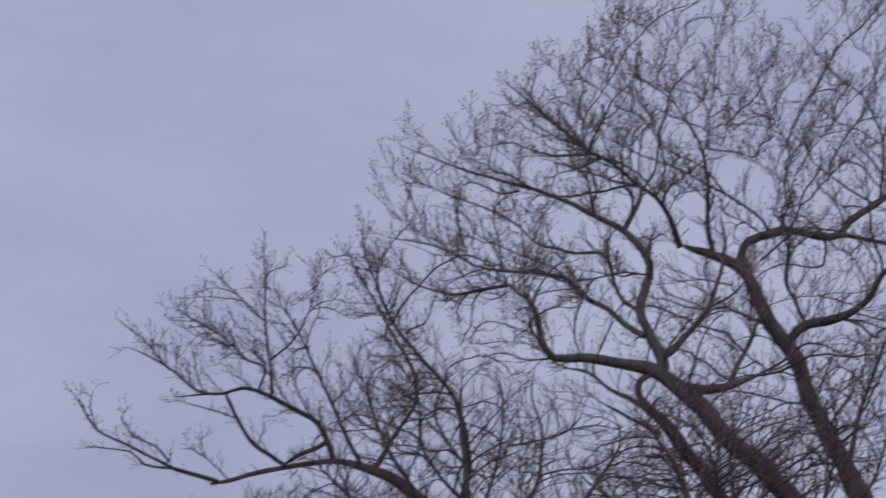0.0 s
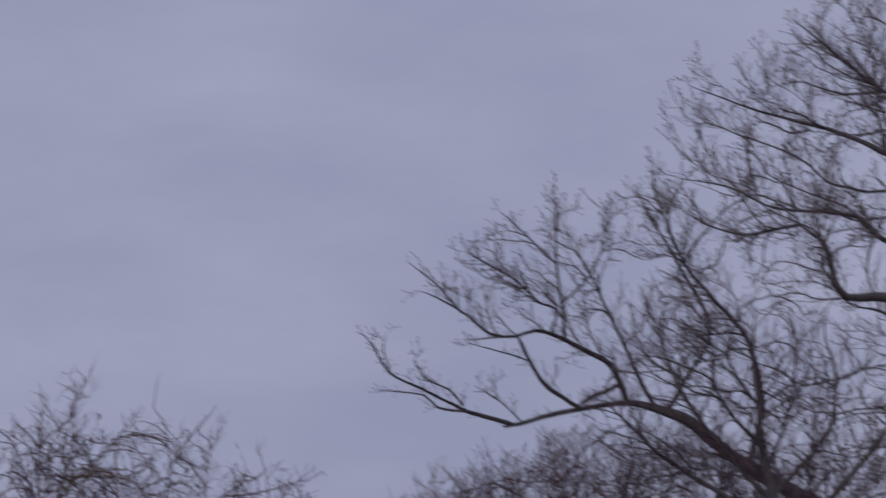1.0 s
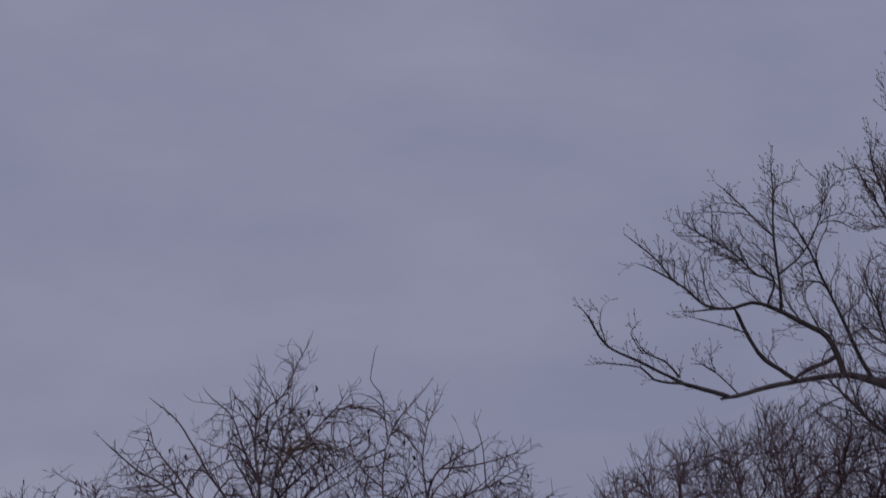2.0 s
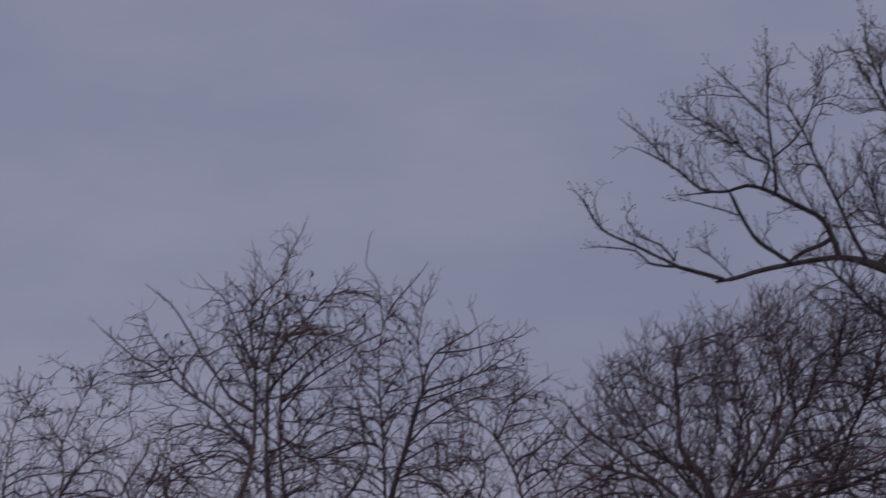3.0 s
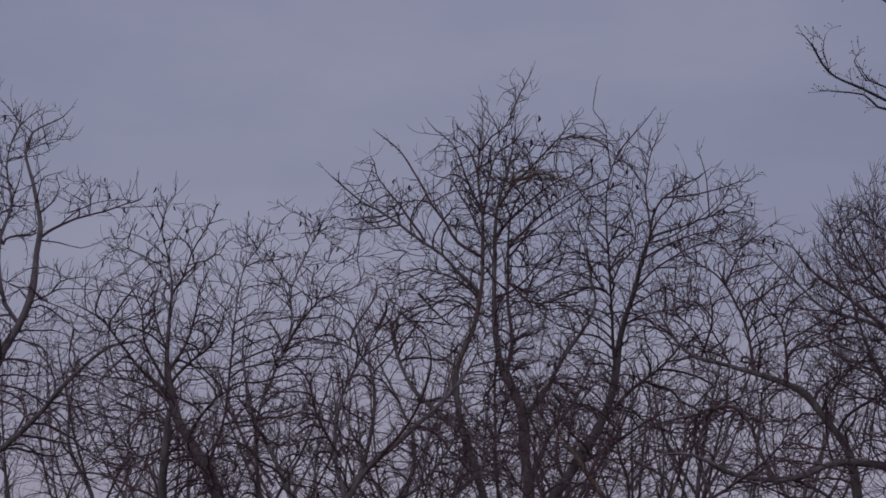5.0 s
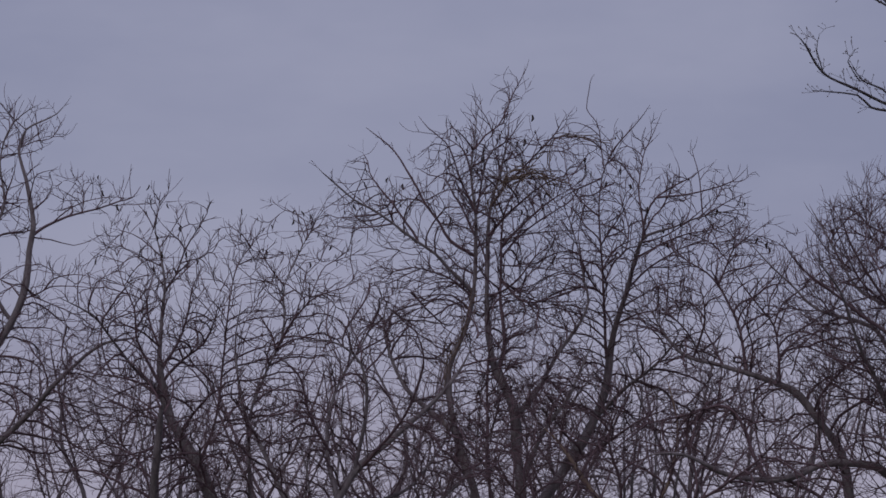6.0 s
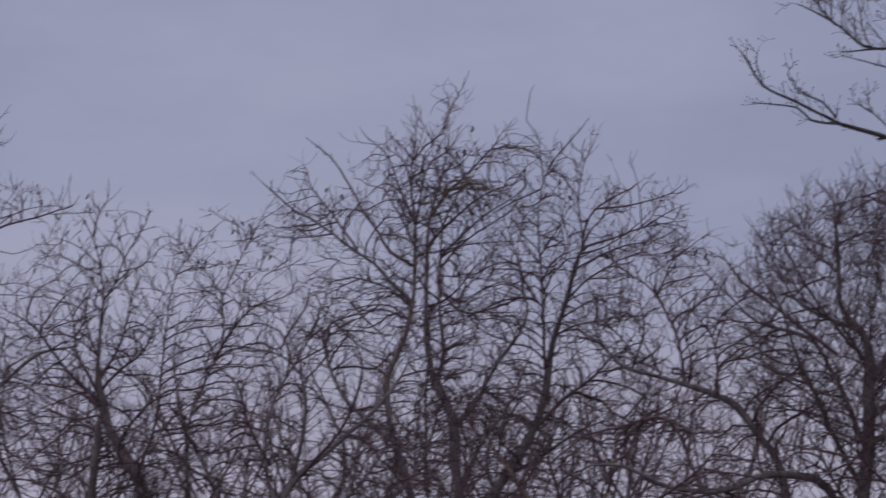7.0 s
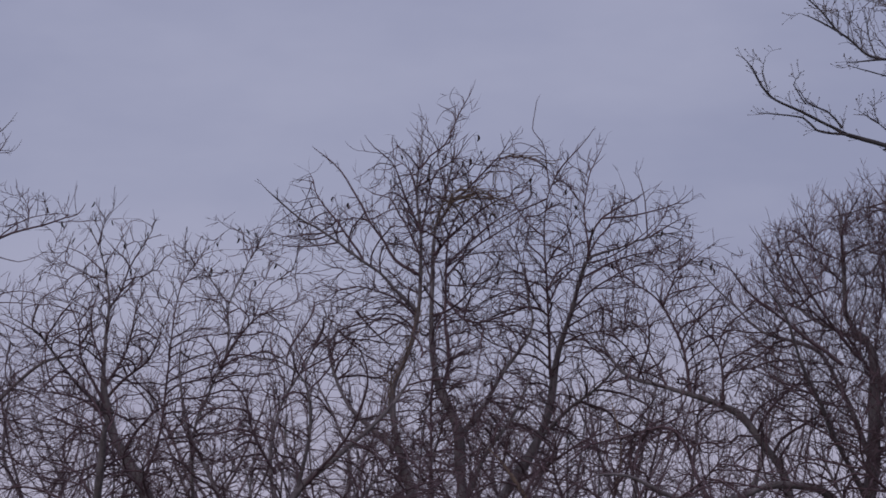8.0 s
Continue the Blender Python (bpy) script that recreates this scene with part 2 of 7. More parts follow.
    for i in range(first, total):
        p = par[i]
        if p >= first and main[p] == i:
            continue
        ids = [i]
        while main[ids[-1]] >= 0:
            ids.append(main[ids[-1]])
        pts = np.vstack([flat[p], flat[ids]])
        r = rad[ids]
        r = np.minimum(np.concatenate([[r[0] * 1.1], r]), rad[p] * 0.9)
        if bud:
            end = unit(pts[-1] - pts[-2])
            pts = np.vstack([pts, pts[-1] + end * bud * 1.5, pts[-1] + end * bud * 3])
            r = np.concatenate([r, [bud, bud * 0.3]])
        else:
            r[-1] *= 0.55
        while p >= first:
            p = par[p]
        chains.append((r[0] * len(ids), pts, r, tree["own"][p]))
    chains.sort(key=lambda c: -c[0])
    for _, pts, r, bearer in chains[:90]:
        tube([(pts, r, 6)], "branch", tree["young"], bearer)
    tube([(pts, r, 5 if r[0] > 0.011 else 3) for _, pts, r, _ in chains[90:]], "crown", tree["twig"], tree["ob"])["kind"] = "stuff"
    tree["tips"] = flat[first:][~has[first:]]


# ---- ground ----
def ground():
    bm = bmesh.new()
    n = 60
    spread = [math.copysign(abs(i / n * 2 - 1) ** 3, i / n * 2 - 1) * 2000 for i in range(n + 1)]
    grid = [[bm.verts.new((x, y + 40, 0.35 * noise.noise(Vector((x * 0.05, y * 0.05, 0))) * min(1, math.hypot(x, y + 40) / 6) - 0.05)) for x in spread] for y in spread]
    for i in range(n):
        for j in range(n):
            bm.faces.new((grid[i][j], grid[i][j + 1], grid[i + 1][j + 1], grid[i + 1][j])).smooth = True
    me = bpy.data.meshes.new("ground")
    bm.to_mesh(me)
    bm.free()
    me.materials.append(field())
    tagged(new("ground", me), "open field of dull winter grass under the trees", "ground", kind="structure")


ground()

# ---- the great oak ----
oak = start_tree("oak_tree", 15.89, 57.0, "large bare oak with heavy crooked limbs and budded twigs", OAK_BARK, OAK_TWIG, 1)
limb(oak, True, (0, 0, -0.5, 0.451), (-0.01, 0, 0.29, 0.36), (-0.02, 0, 1.09, 0.334), (-0.07, 0, 3.38, 0.295), (-0.17, 0, 5.71, 0.27), (-0.41, 0, 7.28, 0.218), (-0.59, 0, 8.38, 0.18), (-0.69, 0.05, 8.86, 0.167), (-0.9, 0.11, 9.43, 0.154), (-1.27, 0.18, 10.15, 0.128), (-1.56, 0.27, 10.96, 0.116), (-2.02, 0.35, 11.7, 0.103), (-2.26, 0.41, 12.27, 0.09), (-2.7, 0.46, 12.51, 0.077), (-3.11, 0.5, 12.63, 0.051))
limb(oak, False, (-0.16, 0, 6.1, 0.257), (-0.94, -1.09, 7.48, 0.18), (-1.56, -1.73, 8.17, 0.16), (-2.14, -2.19, 8.57, 0.154), (-2.77, -2.6, 9.04, 0.141), (-3.31, -2.6, 9.49, 0.128), (-3.68, -2.6, 9.94, 0.128), (-3.99, -2.6, 10.16, 0.109), (-4.29, -2.6, 10.34, 0.09), (-4.83, -2.6, 10.45, 0.071), (-5.21, -2.6, 10.5, 0.064), (-5.59, -2.6, 10.49, 0.051), (-5.75, -2.6, 10.73, 0.045), (-5.82, -2.6, 11.04, 0.039), (-5.93, -2.6, 11.26, 0.032), (-6.2, -2.6, 11.45, 0.029))
limb(oak, False, (-0.27, 0, 6.49, 0.185), (-1.41, -0.78, 7.66, 0.127), (-2.23, -1.22, 8.14, 0.112), (-2.94, -1.63, 8.63, 0.107), (-3.49, -1.99, 9.11, 0.097), (-3.93, -2.29, 9.52, 0.088), (-4.29, -2.54, 9.84, 0.063), (-4.45, -2.6, 10.04, 0.051), (-4.4, -2.6, 10.21, 0.044), (-4.2, -2.6, 10.31, 0.039))
limb(oak, False, (-0.09, 0, 4.15, 0.211), (-1.49, 1.28, 6.59, 0.137), (-3.31, 2.24, 7.63, 0.126), (-4.89, 2.6, 8.22, 0.116), (-6.13, 2.6, 8.85, 0.1), (-6.78, 2.6, 9.34, 0.084), (-7.28, 2.6, 9.62, 0.068), (-7.77, 2.6, 9.75, 0.048), (-8.1, 2.6, 9.73, 0.042), (-8.59, 2.6, 9.65, 0.037), (-9.07, 2.6, 9.56, 0.032), (-9.4, 2.6, 9.44, 0.032), (-9.63, 2.6, 9.4, 0.026))
limb(oak, False, (-6.2, -2.6, 11.45, 0.029), (-6.46, -2.38, 11.44, 0.026), (-6.87, -2.06, 11.41, 0.019), (-7.28, -1.73, 11.58, 0.013), (-7.55, -1.47, 11.81, 0.01))
limb(oak, False, (-4.14, -2.6, 10.27, 0.083), (-4.11, -2.54, 10.51, 0.077), (-4.22, -2.46, 10.79, 0.071), (-4.38, -2.35, 11.19, 0.064), (-4.19, -2.22, 11.68, 0.058), (-4.21, -2.14, 12, 0.051), (-4.49, -2.02, 12.37, 0.045), (-4.89, -1.89, 12.58, 0.039), (-5.26, -1.78, 12.78, 0.032), (-5.78, -1.63, 13, 0.026), (-6.3, -1.48, 13.17, 0.019), (-6.82, -1.34, 13.34, 0.013), (-7.42, -1.16, 13.62, 0.008))
limb(oak, False, (-4.33, -2.46, 10.82, 0.045), (-4.61, -2.29, 11.04, 0.039), (-4.77, -2.17, 11.25, 0.035), (-5.08, -2, 11.43, 0.032), (-5.25, -1.86, 11.68, 0.029), (-5.57, -1.7, 11.78, 0.026), (-6, -1.49, 11.84, 0.019), (-6.43, -1.27, 11.95, 0.016), (-6.86, -1.04, 12.22, 0.012), (-7.51, -0.71, 12.42, 0.008))
limb(oak, False, (-4.08, -2.54, 10.55, 0.058), (-3.79, -2.43, 10.8, 0.045), (-3.43, -2.27, 11.22, 0.039), (-3.24, -2.13, 11.64, 0.032), (-3.08, -1.98, 12.14, 0.022), (-3.11, -1.83, 12.63, 0.016))
limb(oak, False, (-3.84, -2.6, 10.09, 0.071), (-3.57, -2.45, 10.1, 0.064), (-3.12, -2.2, 10.18, 0.058), (-2.73, -1.96, 10.37, 0.045))
limb(oak, False, (-3.12, -2.2, 10.19, 0.045), (-2.92, -2.08, 10.57, 0.035), (-2.74, -1.97, 10.9, 0.029), (-2.59, -1.85, 11.27, 0.019))
limb(oak, False, (-3.86, -2.29, 9.44, 0.045), (-4.3, -1.87, 9.99, 0.039), (-4.64, -1.63, 10.22, 0.026), (-4.9, -1.41, 10.48, 0.019), (-5.25, -1.18, 10.59, 0.013))
limb(oak, False, (-4.09, -2.29, 9.52, 0.032), (-4.43, -2.12, 9.73, 0.026), (-4.85, -1.9, 10.02, 0.016))
limb(oak, False, (-4.49, -2.02, 12.37, 0.039), (-4.3, -1.87, 12.67, 0.032), (-4.2, -1.76, 12.93, 0.022), (-4.28, -1.61, 13.28, 0.013))
limb(oak, False, (-3.16, 0.5, 12.62, 0.051), (-3.32, 0.29, 12.92, 0.039), (-3.61, 0.04, 13.23, 0.032), (-3.98, -0.19, 13.41, 0.029), (-4.35, -0.44, 13.64, 0.026), (-4.8, -0.7, 13.77, 0.022), (-5.44, -1.13, 14.14, 0.016), (-6.06, -1.55, 14.5, 0.01))
limb(oak, False, (-2.25, 0.41, 12.31, 0.077), (-2.25, 0.51, 12.63, 0.064), (-1.97, 0.61, 12.84, 0.064), (-1.48, 0.76, 12.93, 0.064), (-0.76, 0.98, 12.92, 0.058), (-0.56, 1.07, 13.13, 0.051), (0.01, 1.27, 13.55, 0.045), (0.58, 1.47, 13.95, 0.039), (1.22, 1.82, 14.98, 0.026), (1.46, 2.23, 16.37, 0.019))
limb(oak, False, (-0.76, 0.98, 12.92, 0.045), (-0.31, 0.77, 12.83, 0.032), (0.12, 0.55, 12.72, 0.026), (0.57, 0.32, 12.81, 0.019))
limb(oak, False, (-1.68, 0.27, 11.2, 0.071), (-1.48, 0.05, 11.46, 0.064), (-1.1, -0.22, 11.5, 0.058), (-0.86, -0.4, 11.59, 0.051), (-0.66, -0.6, 11.81, 0.045), (-0.57, -0.79, 12.06, 0.039), (-0.18, -1.11, 12.29, 0.026))
limb(oak, False, (-9.52, 2.6, 9.44, 0.032), (-10.16, 2.23, 9.56, 0.026), (-10.38, 2.1, 9.66, 0.023), (-10.85, 1.81, 9.82, 0.019), (-11.35, 1.5, 10.01, 0.017), (-11.61, 1.23, 10.35, 0.013), (-11.76, 1.1, 10.5, 0.009))
limb(oak, False, (-10.12, 2.23, 9.56, 0.019), (-10.63, 1.96, 9.59, 0.017), (-10.84, 1.81, 9.74, 0.013), (-11.51, 1.46, 9.76, 0.008))
limb(oak, False, (-10.26, 2.1, 9.64, 0.017), (-10.48, 1.93, 9.84, 0.014), (-10.77, 1.77, 9.93, 0.012), (-10.93, 1.62, 10.15, 0.008))
limb(oak, False, (-7.85, 2.6, 9.77, 0.051), (-7.96, 2.5, 10.04, 0.045), (-8.12, 2.4, 10.29, 0.039), (-8.46, 2.27, 10.45, 0.035), (-8.8, 2.15, 10.59, 0.032), (-9.23, 2, 10.7, 0.029), (-9.52, 1.9, 10.6, 0.022), (-9.89, 1.78, 10.62, 0.019), (-10.23, 1.64, 10.85, 0.016), (-10.65, 1.48, 11.06, 0.013), (-10.93, 1.37, 11.16, 0.008))
limb(oak, False, (-9.48, 1.9, 10.61, 0.019), (-9.91, 1.62, 10.53, 0.014), (-10.25, 1.39, 10.47, 0.01))
limb(oak, False, (-8.54, 2.6, 9.68, 0.035), (-9.01, 2.42, 9.93, 0.031), (-9.23, 2.29, 10.24, 0.028), (-9.39, 2.17, 10.54, 0.026), (-9.47, 2.12, 10.64, 0.022))
limb(oak, False, (-7.99, 2.5, 10, 0.032), (-8.38, 2.32, 9.81, 0.032), (-8.64, 2.19, 9.62, 0.032))
limb(oak, False, (-8.8, 2.15, 10.6, 0.026), (-8.89, 1.82, 11.23, 0.021), (-8.97, 1.58, 11.68, 0.017), (-8.99, 1.31, 12.2, 0.012), (-9.05, 1.07, 12.64, 0.008))
limb(oak, False, (-9.02, 2, 10.64, 0.019), (-8.93, 1.82, 10.98, 0.018), (-9.18, 1.7, 11.04, 0.017), (-9.53, 1.48, 11.32, 0.013), (-9.95, 1.26, 11.52, 0.01), (-10.29, 1.08, 11.68, 0.008))
limb(oak, False, (-10.31, 1.64, 10.89, 0.014), (-10.65, 1.45, 11.22, 0.012), (-11.11, 1.23, 11.55, 0.008))
limb(oak, False, (-8.95, 1.58, 11.59, 0.015), (-9.38, 1.42, 11.96, 0.012), (-9.8, 1.27, 12.29, 0.008))
limb(oak, False, (-8.88, 1.82, 11.07, 0.017), (-8.55, 1.56, 11.36, 0.013), (-8.35, 1.26, 11.8, 0.01), (-8.33, 1.04, 12.16, 0.007))
limb(oak, False, (-7.44, 2.6, 9.7, 0.032), (-7.82, 2.23, 10.33, 0.026), (-8.1, 1.97, 10.78, 0.019), (-8.47, 1.59, 11.44, 0.015), (-8.74, 1.38, 11.77, 0.01))
limb(oak, False, (-7.28, 2.6, 9.62, 0.045), (-6.98, 2.4, 10.13, 0.026), (-6.68, 2.16, 10.75, 0.023), (-7.04, 1.9, 11.44, 0.022), (-7.49, 1.63, 12.12, 0.015), (-7.84, 1.42, 12.65, 0.008))
limb(oak, False, (-9.27, 2.29, 10.3, 0.012), (-9.75, 2.05, 10.42, 0.01), (-10.19, 1.82, 10.49, 0.007))
limb(oak, False, (-9.36, 2.6, 9.46, 0.012), (-9.7, 2.45, 9.75, 0.009), (-10, 2.33, 9.92, 0.006))
limb(oak, False, (-9.7, 2.45, 9.75, 0.008), (-9.77, 2.36, 9.91, 0.007), (-9.83, 2.27, 10.06, 0.006))
limb(oak, False, (-11.35, 1.5, 10.03, 0.01), (-11.44, 1.38, 10.31, 0.008), (-11.41, 1.29, 10.53, 0.006))
limb(oak, False, (-10.81, 1.77, 9.93, 0.01), (-10.99, 1.55, 10.18, 0.008), (-10.92, 1.45, 10.29, 0.006))
limb(oak, False, (-3.43, -2.27, 11.22, 0.019), (-2.97, -1.96, 11.52, 0.015), (-2.56, -1.62, 11.98, 0.01))
limb(oak, False, (-0.9, 0.11, 9.43, 0.045), (-0.63, 0.45, 10.2, 0.032), (-0.32, 0.77, 10.9, 0.026), (-0.03, 1.02, 11.44, 0.019))
limb(oak, False, (-6.13, 2.6, 8.85, 0.051), (-5.97, 2.02, 9.68, 0.039), (-6.31, 1.4, 10.56, 0.032), (-6.87, 0.93, 11.05, 0.026), (-7.33, 0.5, 11.53, 0.019), (-7.73, -0.04, 12.22, 0.013), (-7.85, -0.35, 12.64, 0.008))
limb(oak, False, (-4.38, -2.35, 11.19, 0.031), (-4.56, -2.26, 11.31, 0.029), (-4.67, -2.16, 11.56, 0.026), (-4.7, -2.06, 11.85, 0.024), (-4.82, -1.98, 12.02, 0.023), (-5.13, -1.86, 12.03, 0.021), (-5.38, -1.75, 12.12, 0.019), (-5.63, -1.65, 12.21, 0.017), (-5.91, -1.49, 12.51, 0.015), (-6.2, -1.36, 12.71, 0.013), (-6.49, -1.23, 12.84, 0.011), (-6.78, -1.11, 12.96, 0.01), (-7.15, -0.95, 13.14, 0.007), (-7.41, -0.85, 13.11, 0.006))
limb(oak, False, (-5.03, -2.03, 11.4, 0.016), (-5.26, -1.92, 11.63, 0.014), (-5.4, -1.84, 11.83, 0.012), (-5.72, -1.72, 11.98, 0.011), (-6.05, -1.6, 12.12, 0.009), (-6.38, -1.47, 12.31, 0.008), (-6.49, -1.4, 12.47, 0.007), (-6.57, -1.33, 12.71, 0.006), (-6.71, -1.24, 12.93, 0.005), (-6.83, -1.18, 13.1, 0.005))
limb(oak, False, (-4.19, -2.22, 11.69, 0.016), (-4.48, -2.1, 11.76, 0.014), (-4.84, -1.96, 11.69, 0.012), (-5.27, -1.79, 11.65, 0.011), (-5.45, -1.71, 11.74, 0.01), (-5.57, -1.65, 11.84, 0.01), (-5.81, -1.56, 11.84, 0.009), (-6.07, -1.46, 11.85, 0.008), (-6.27, -1.37, 11.94, 0.008), (-6.42, -1.31, 12.06, 0.007), (-6.65, -1.22, 12.1, 0.006), (-6.87, -1.13, 12.1, 0.006), (-7.13, -1.03, 12.22, 0.005), (-7.46, -0.89, 12.36, 0.004))
limb(oak, False, (-5.93, -2.6, 11.25, 0.012), (-6.01, -2.48, 11.42, 0.011), (-6.19, -2.34, 11.53, 0.01), (-6.49, -2.1, 11.72, 0.009), (-6.65, -1.94, 11.89, 0.008), (-6.72, -1.83, 12.08, 0.007), (-6.94, -1.66, 12.2, 0.007), (-7.2, -1.46, 12.33, 0.006), (-7.46, -1.22, 12.59, 0.005), (-7.56, -1.06, 12.86, 0.004), (-7.69, -0.86, 13.16, 0.004))
limb(oak, False, (-6.87, -2.06, 11.41, 0.006), (-7.06, -1.78, 11.57, 0.005), (-7.28, -1.47, 11.74, 0.004), (-7.4, -1.28, 11.87, 0.004), (-7.51, -1.09, 12.01, 0.003))
limb(oak, False, (-5.32, -1.76, 12.81, 0.008), (-5.57, -1.37, 12.94, 0.005), (-5.79, -1.04, 13.04, 0.004))
limb(oak, False, (-6.29, -1.48, 13.17, 0.006), (-6.51, -1.58, 13.3, 0.005), (-6.64, -1.67, 13.48, 0.004), (-6.81, -1.77, 13.65, 0.004), (-6.9, -1.85, 13.82, 0.003))
limb(oak, False, (-6.67, -1.38, 13.29, 0.006), (-6.86, -1.12, 13.53, 0.005), (-7.02, -0.9, 13.74, 0.004), (-7.15, -0.74, 13.9, 0.004), (-7.21, -0.59, 14.09, 0.003))
limb(oak, False, (-5.78, -1.63, 13, 0.006), (-5.91, -1.49, 13.34, 0.005), (-6.12, -1.37, 13.53, 0.005), (-6.33, -1.26, 13.69, 0.004), (-6.4, -1.18, 13.9, 0.004), (-6.46, -1.08, 14.16, 0.003))
limb(oak, False, (-4.89, -1.89, 12.58, 0.019), (-4.95, -1.94, 12.88, 0.016), (-5, -1.99, 13.18, 0.014), (-5.03, -2.03, 13.47, 0.012), (-5.27, -2.08, 13.64, 0.01), (-5.49, -2.12, 13.83, 0.008), (-5.71, -2.17, 13.98, 0.006), (-5.85, -2.2, 14.17, 0.005), (-5.97, -2.23, 14.31, 0.004))
limb(oak, False, (-5.03, -2.03, 13.44, 0.012), (-5.01, -1.85, 13.88, 0.009), (-5.09, -1.72, 14.18, 0.008), (-5.21, -1.6, 14.44, 0.006), (-5.31, -1.51, 14.63, 0.005), (-5.45, -1.42, 14.79, 0.004), (-5.61, -1.34, 14.85, 0.004))
limb(oak, False, (-5.02, -0.85, 13.9, 0.006), (-5.45, -1.19, 13.81, 0.005), (-5.72, -1.43, 13.86, 0.004), (-5.93, -1.63, 13.94, 0.003))
limb(oak, False, (-5.03, -2.03, 13.44, 0.006), (-5.26, -1.82, 13.54, 0.005), (-5.49, -1.6, 13.68, 0.004), (-5.69, -1.4, 13.83, 0.003))
limb(oak, False, (-5.47, -2.12, 13.81, 0.005), (-5.62, -1.9, 14.12, 0.004), (-5.82, -1.72, 14.32, 0.004), (-6.06, -1.53, 14.43, 0.003))
limb(oak, False, (-3.6, 0.05, 13.22, 0.017), (-3.49, -0.09, 13.61, 0.014), (-3.55, -0.18, 13.87, 0.012), (-3.67, -0.29, 14.17, 0.011), (-3.81, -0.38, 14.39, 0.009), (-3.98, -0.45, 14.53, 0.008), (-4.16, -0.55, 14.75, 0.007), (-4.34, -0.65, 14.99, 0.006), (-4.43, -0.76, 15.28, 0.004), (-4.52, -0.83, 15.48, 0.004))
limb(oak, False, (-2.71, 0.46, 12.51, 0.04), (-2.79, 0.33, 12.9, 0.033), (-2.83, 0.17, 13.35, 0.027), (-2.89, 0.05, 13.73, 0.022), (-3, -0.07, 14.05, 0.019), (-3.22, -0.18, 14.31, 0.015), (-3.37, -0.26, 14.51, 0.012), (-3.64, -0.37, 14.7, 0.009), (-3.94, -0.47, 14.85, 0.006), (-4.2, -0.56, 14.96, 0.004))
limb(oak, False, (-3.37, -0.26, 14.51, 0.012), (-3.47, -0.16, 14.78, 0.009), (-3.5, -0.04, 15.1, 0.007), (-3.45, 0.04, 15.36, 0.006), (-3.56, 0.12, 15.55, 0.005), (-3.65, 0.22, 15.82, 0.004))
limb(oak, False, (-3.26, -0.2, 14.36, 0.008), (-3.07, -0.09, 14.48, 0.007), (-2.93, -0, 14.61, 0.006), (-2.86, 0.14, 14.9, 0.005), (-2.92, 0.34, 15.28, 0.004), (-3.02, 0.5, 15.56, 0.003))
limb(oak, False, (-2.93, 0.01, 13.84, 0.013), (-2.78, 0.18, 14.46, 0.01), (-2.84, 0.25, 14.68, 0.009), (-2.78, 0.32, 14.95, 0.008), (-2.66, 0.42, 15.3, 0.007), (-2.59, 0.54, 15.75, 0.006), (-2.62, 0.65, 16.15, 0.005), (-2.53, 0.76, 16.56, 0.004))
limb(oak, False, (-2.79, 0.17, 14.42, 0.009), (-2.5, 0.33, 14.63, 0.008), (-2.37, 0.52, 15, 0.007), (-2.26, 0.75, 15.47, 0.006), (-2.22, 0.97, 15.95, 0.004), (-2.07, 1.16, 16.34, 0.004))
limb(oak, False, (-1.82, 0.66, 12.87, 0.023), (-1.94, 0.55, 13.04, 0.021), (-2.24, 0.4, 13.21, 0.019), (-2.54, 0.25, 13.35, 0.017), (-2.86, 0.1, 13.46, 0.015), (-3.22, -0.07, 13.6, 0.013), (-3.54, -0.21, 13.68, 0.011), (-3.89, -0.37, 13.74, 0.009), (-4.25, -0.54, 13.86, 0.007), (-4.56, -0.69, 13.98, 0.006), (-4.82, -0.83, 14.1, 0.004))
limb(oak, False, (-1.48, 0.05, 11.46, 0.032), (-1.62, 0.04, 11.81, 0.027), (-1.77, 0.03, 12.09, 0.023), (-1.69, 0.03, 12.46, 0.02), (-1.8, 0.02, 12.8, 0.017), (-1.71, 0.01, 13.11, 0.014))
limb(oak, False, (-1.71, 0.01, 13.11, 0.019), (-1.71, 0.1, 13.45, 0.016), (-1.61, 0.21, 13.88, 0.013), (-1.69, 0.3, 14.23, 0.011), (-1.85, 0.4, 14.58, 0.009), (-1.94, 0.49, 14.93, 0.007), (-2.02, 0.58, 15.28, 0.005), (-2.03, 0.67, 15.63, 0.004))
limb(oak, False, (-1.71, 0.02, 13.14, 0.01), (-1.8, -0.1, 13.47, 0.008), (-2.02, -0.18, 13.63, 0.007), (-2.29, -0.27, 13.73, 0.006), (-2.55, -0.35, 13.82, 0.005), (-2.81, -0.44, 13.92, 0.005), (-3.12, -0.53, 13.93, 0.004))
limb(oak, False, (-1.71, 0.01, 13.11, 0.01), (-1.46, 0.15, 13.22, 0.008), (-1.26, 0.28, 13.38, 0.006), (-1.13, 0.38, 13.52, 0.005), (-1.01, 0.51, 13.73, 0.004))
limb(oak, False, (-0.69, 1.01, 13, 0.016), (-1.04, 0.85, 13, 0.013), (-1.29, 0.71, 13.13, 0.011), (-1.55, 0.57, 13.21, 0.01))
limb(oak, False, (-1.88, 0.43, 14.69, 0.008), (-2.23, 0.25, 14.73, 0.006), (-2.43, 0.14, 14.79, 0.005), (-2.88, -0.08, 14.61, 0.004))
limb(oak, False, (-1.85, 0.4, 14.58, 0.008), (-1.64, 0.62, 14.88, 0.006), (-1.64, 0.87, 15.27, 0.005), (-1.68, 1.1, 15.62, 0.004))
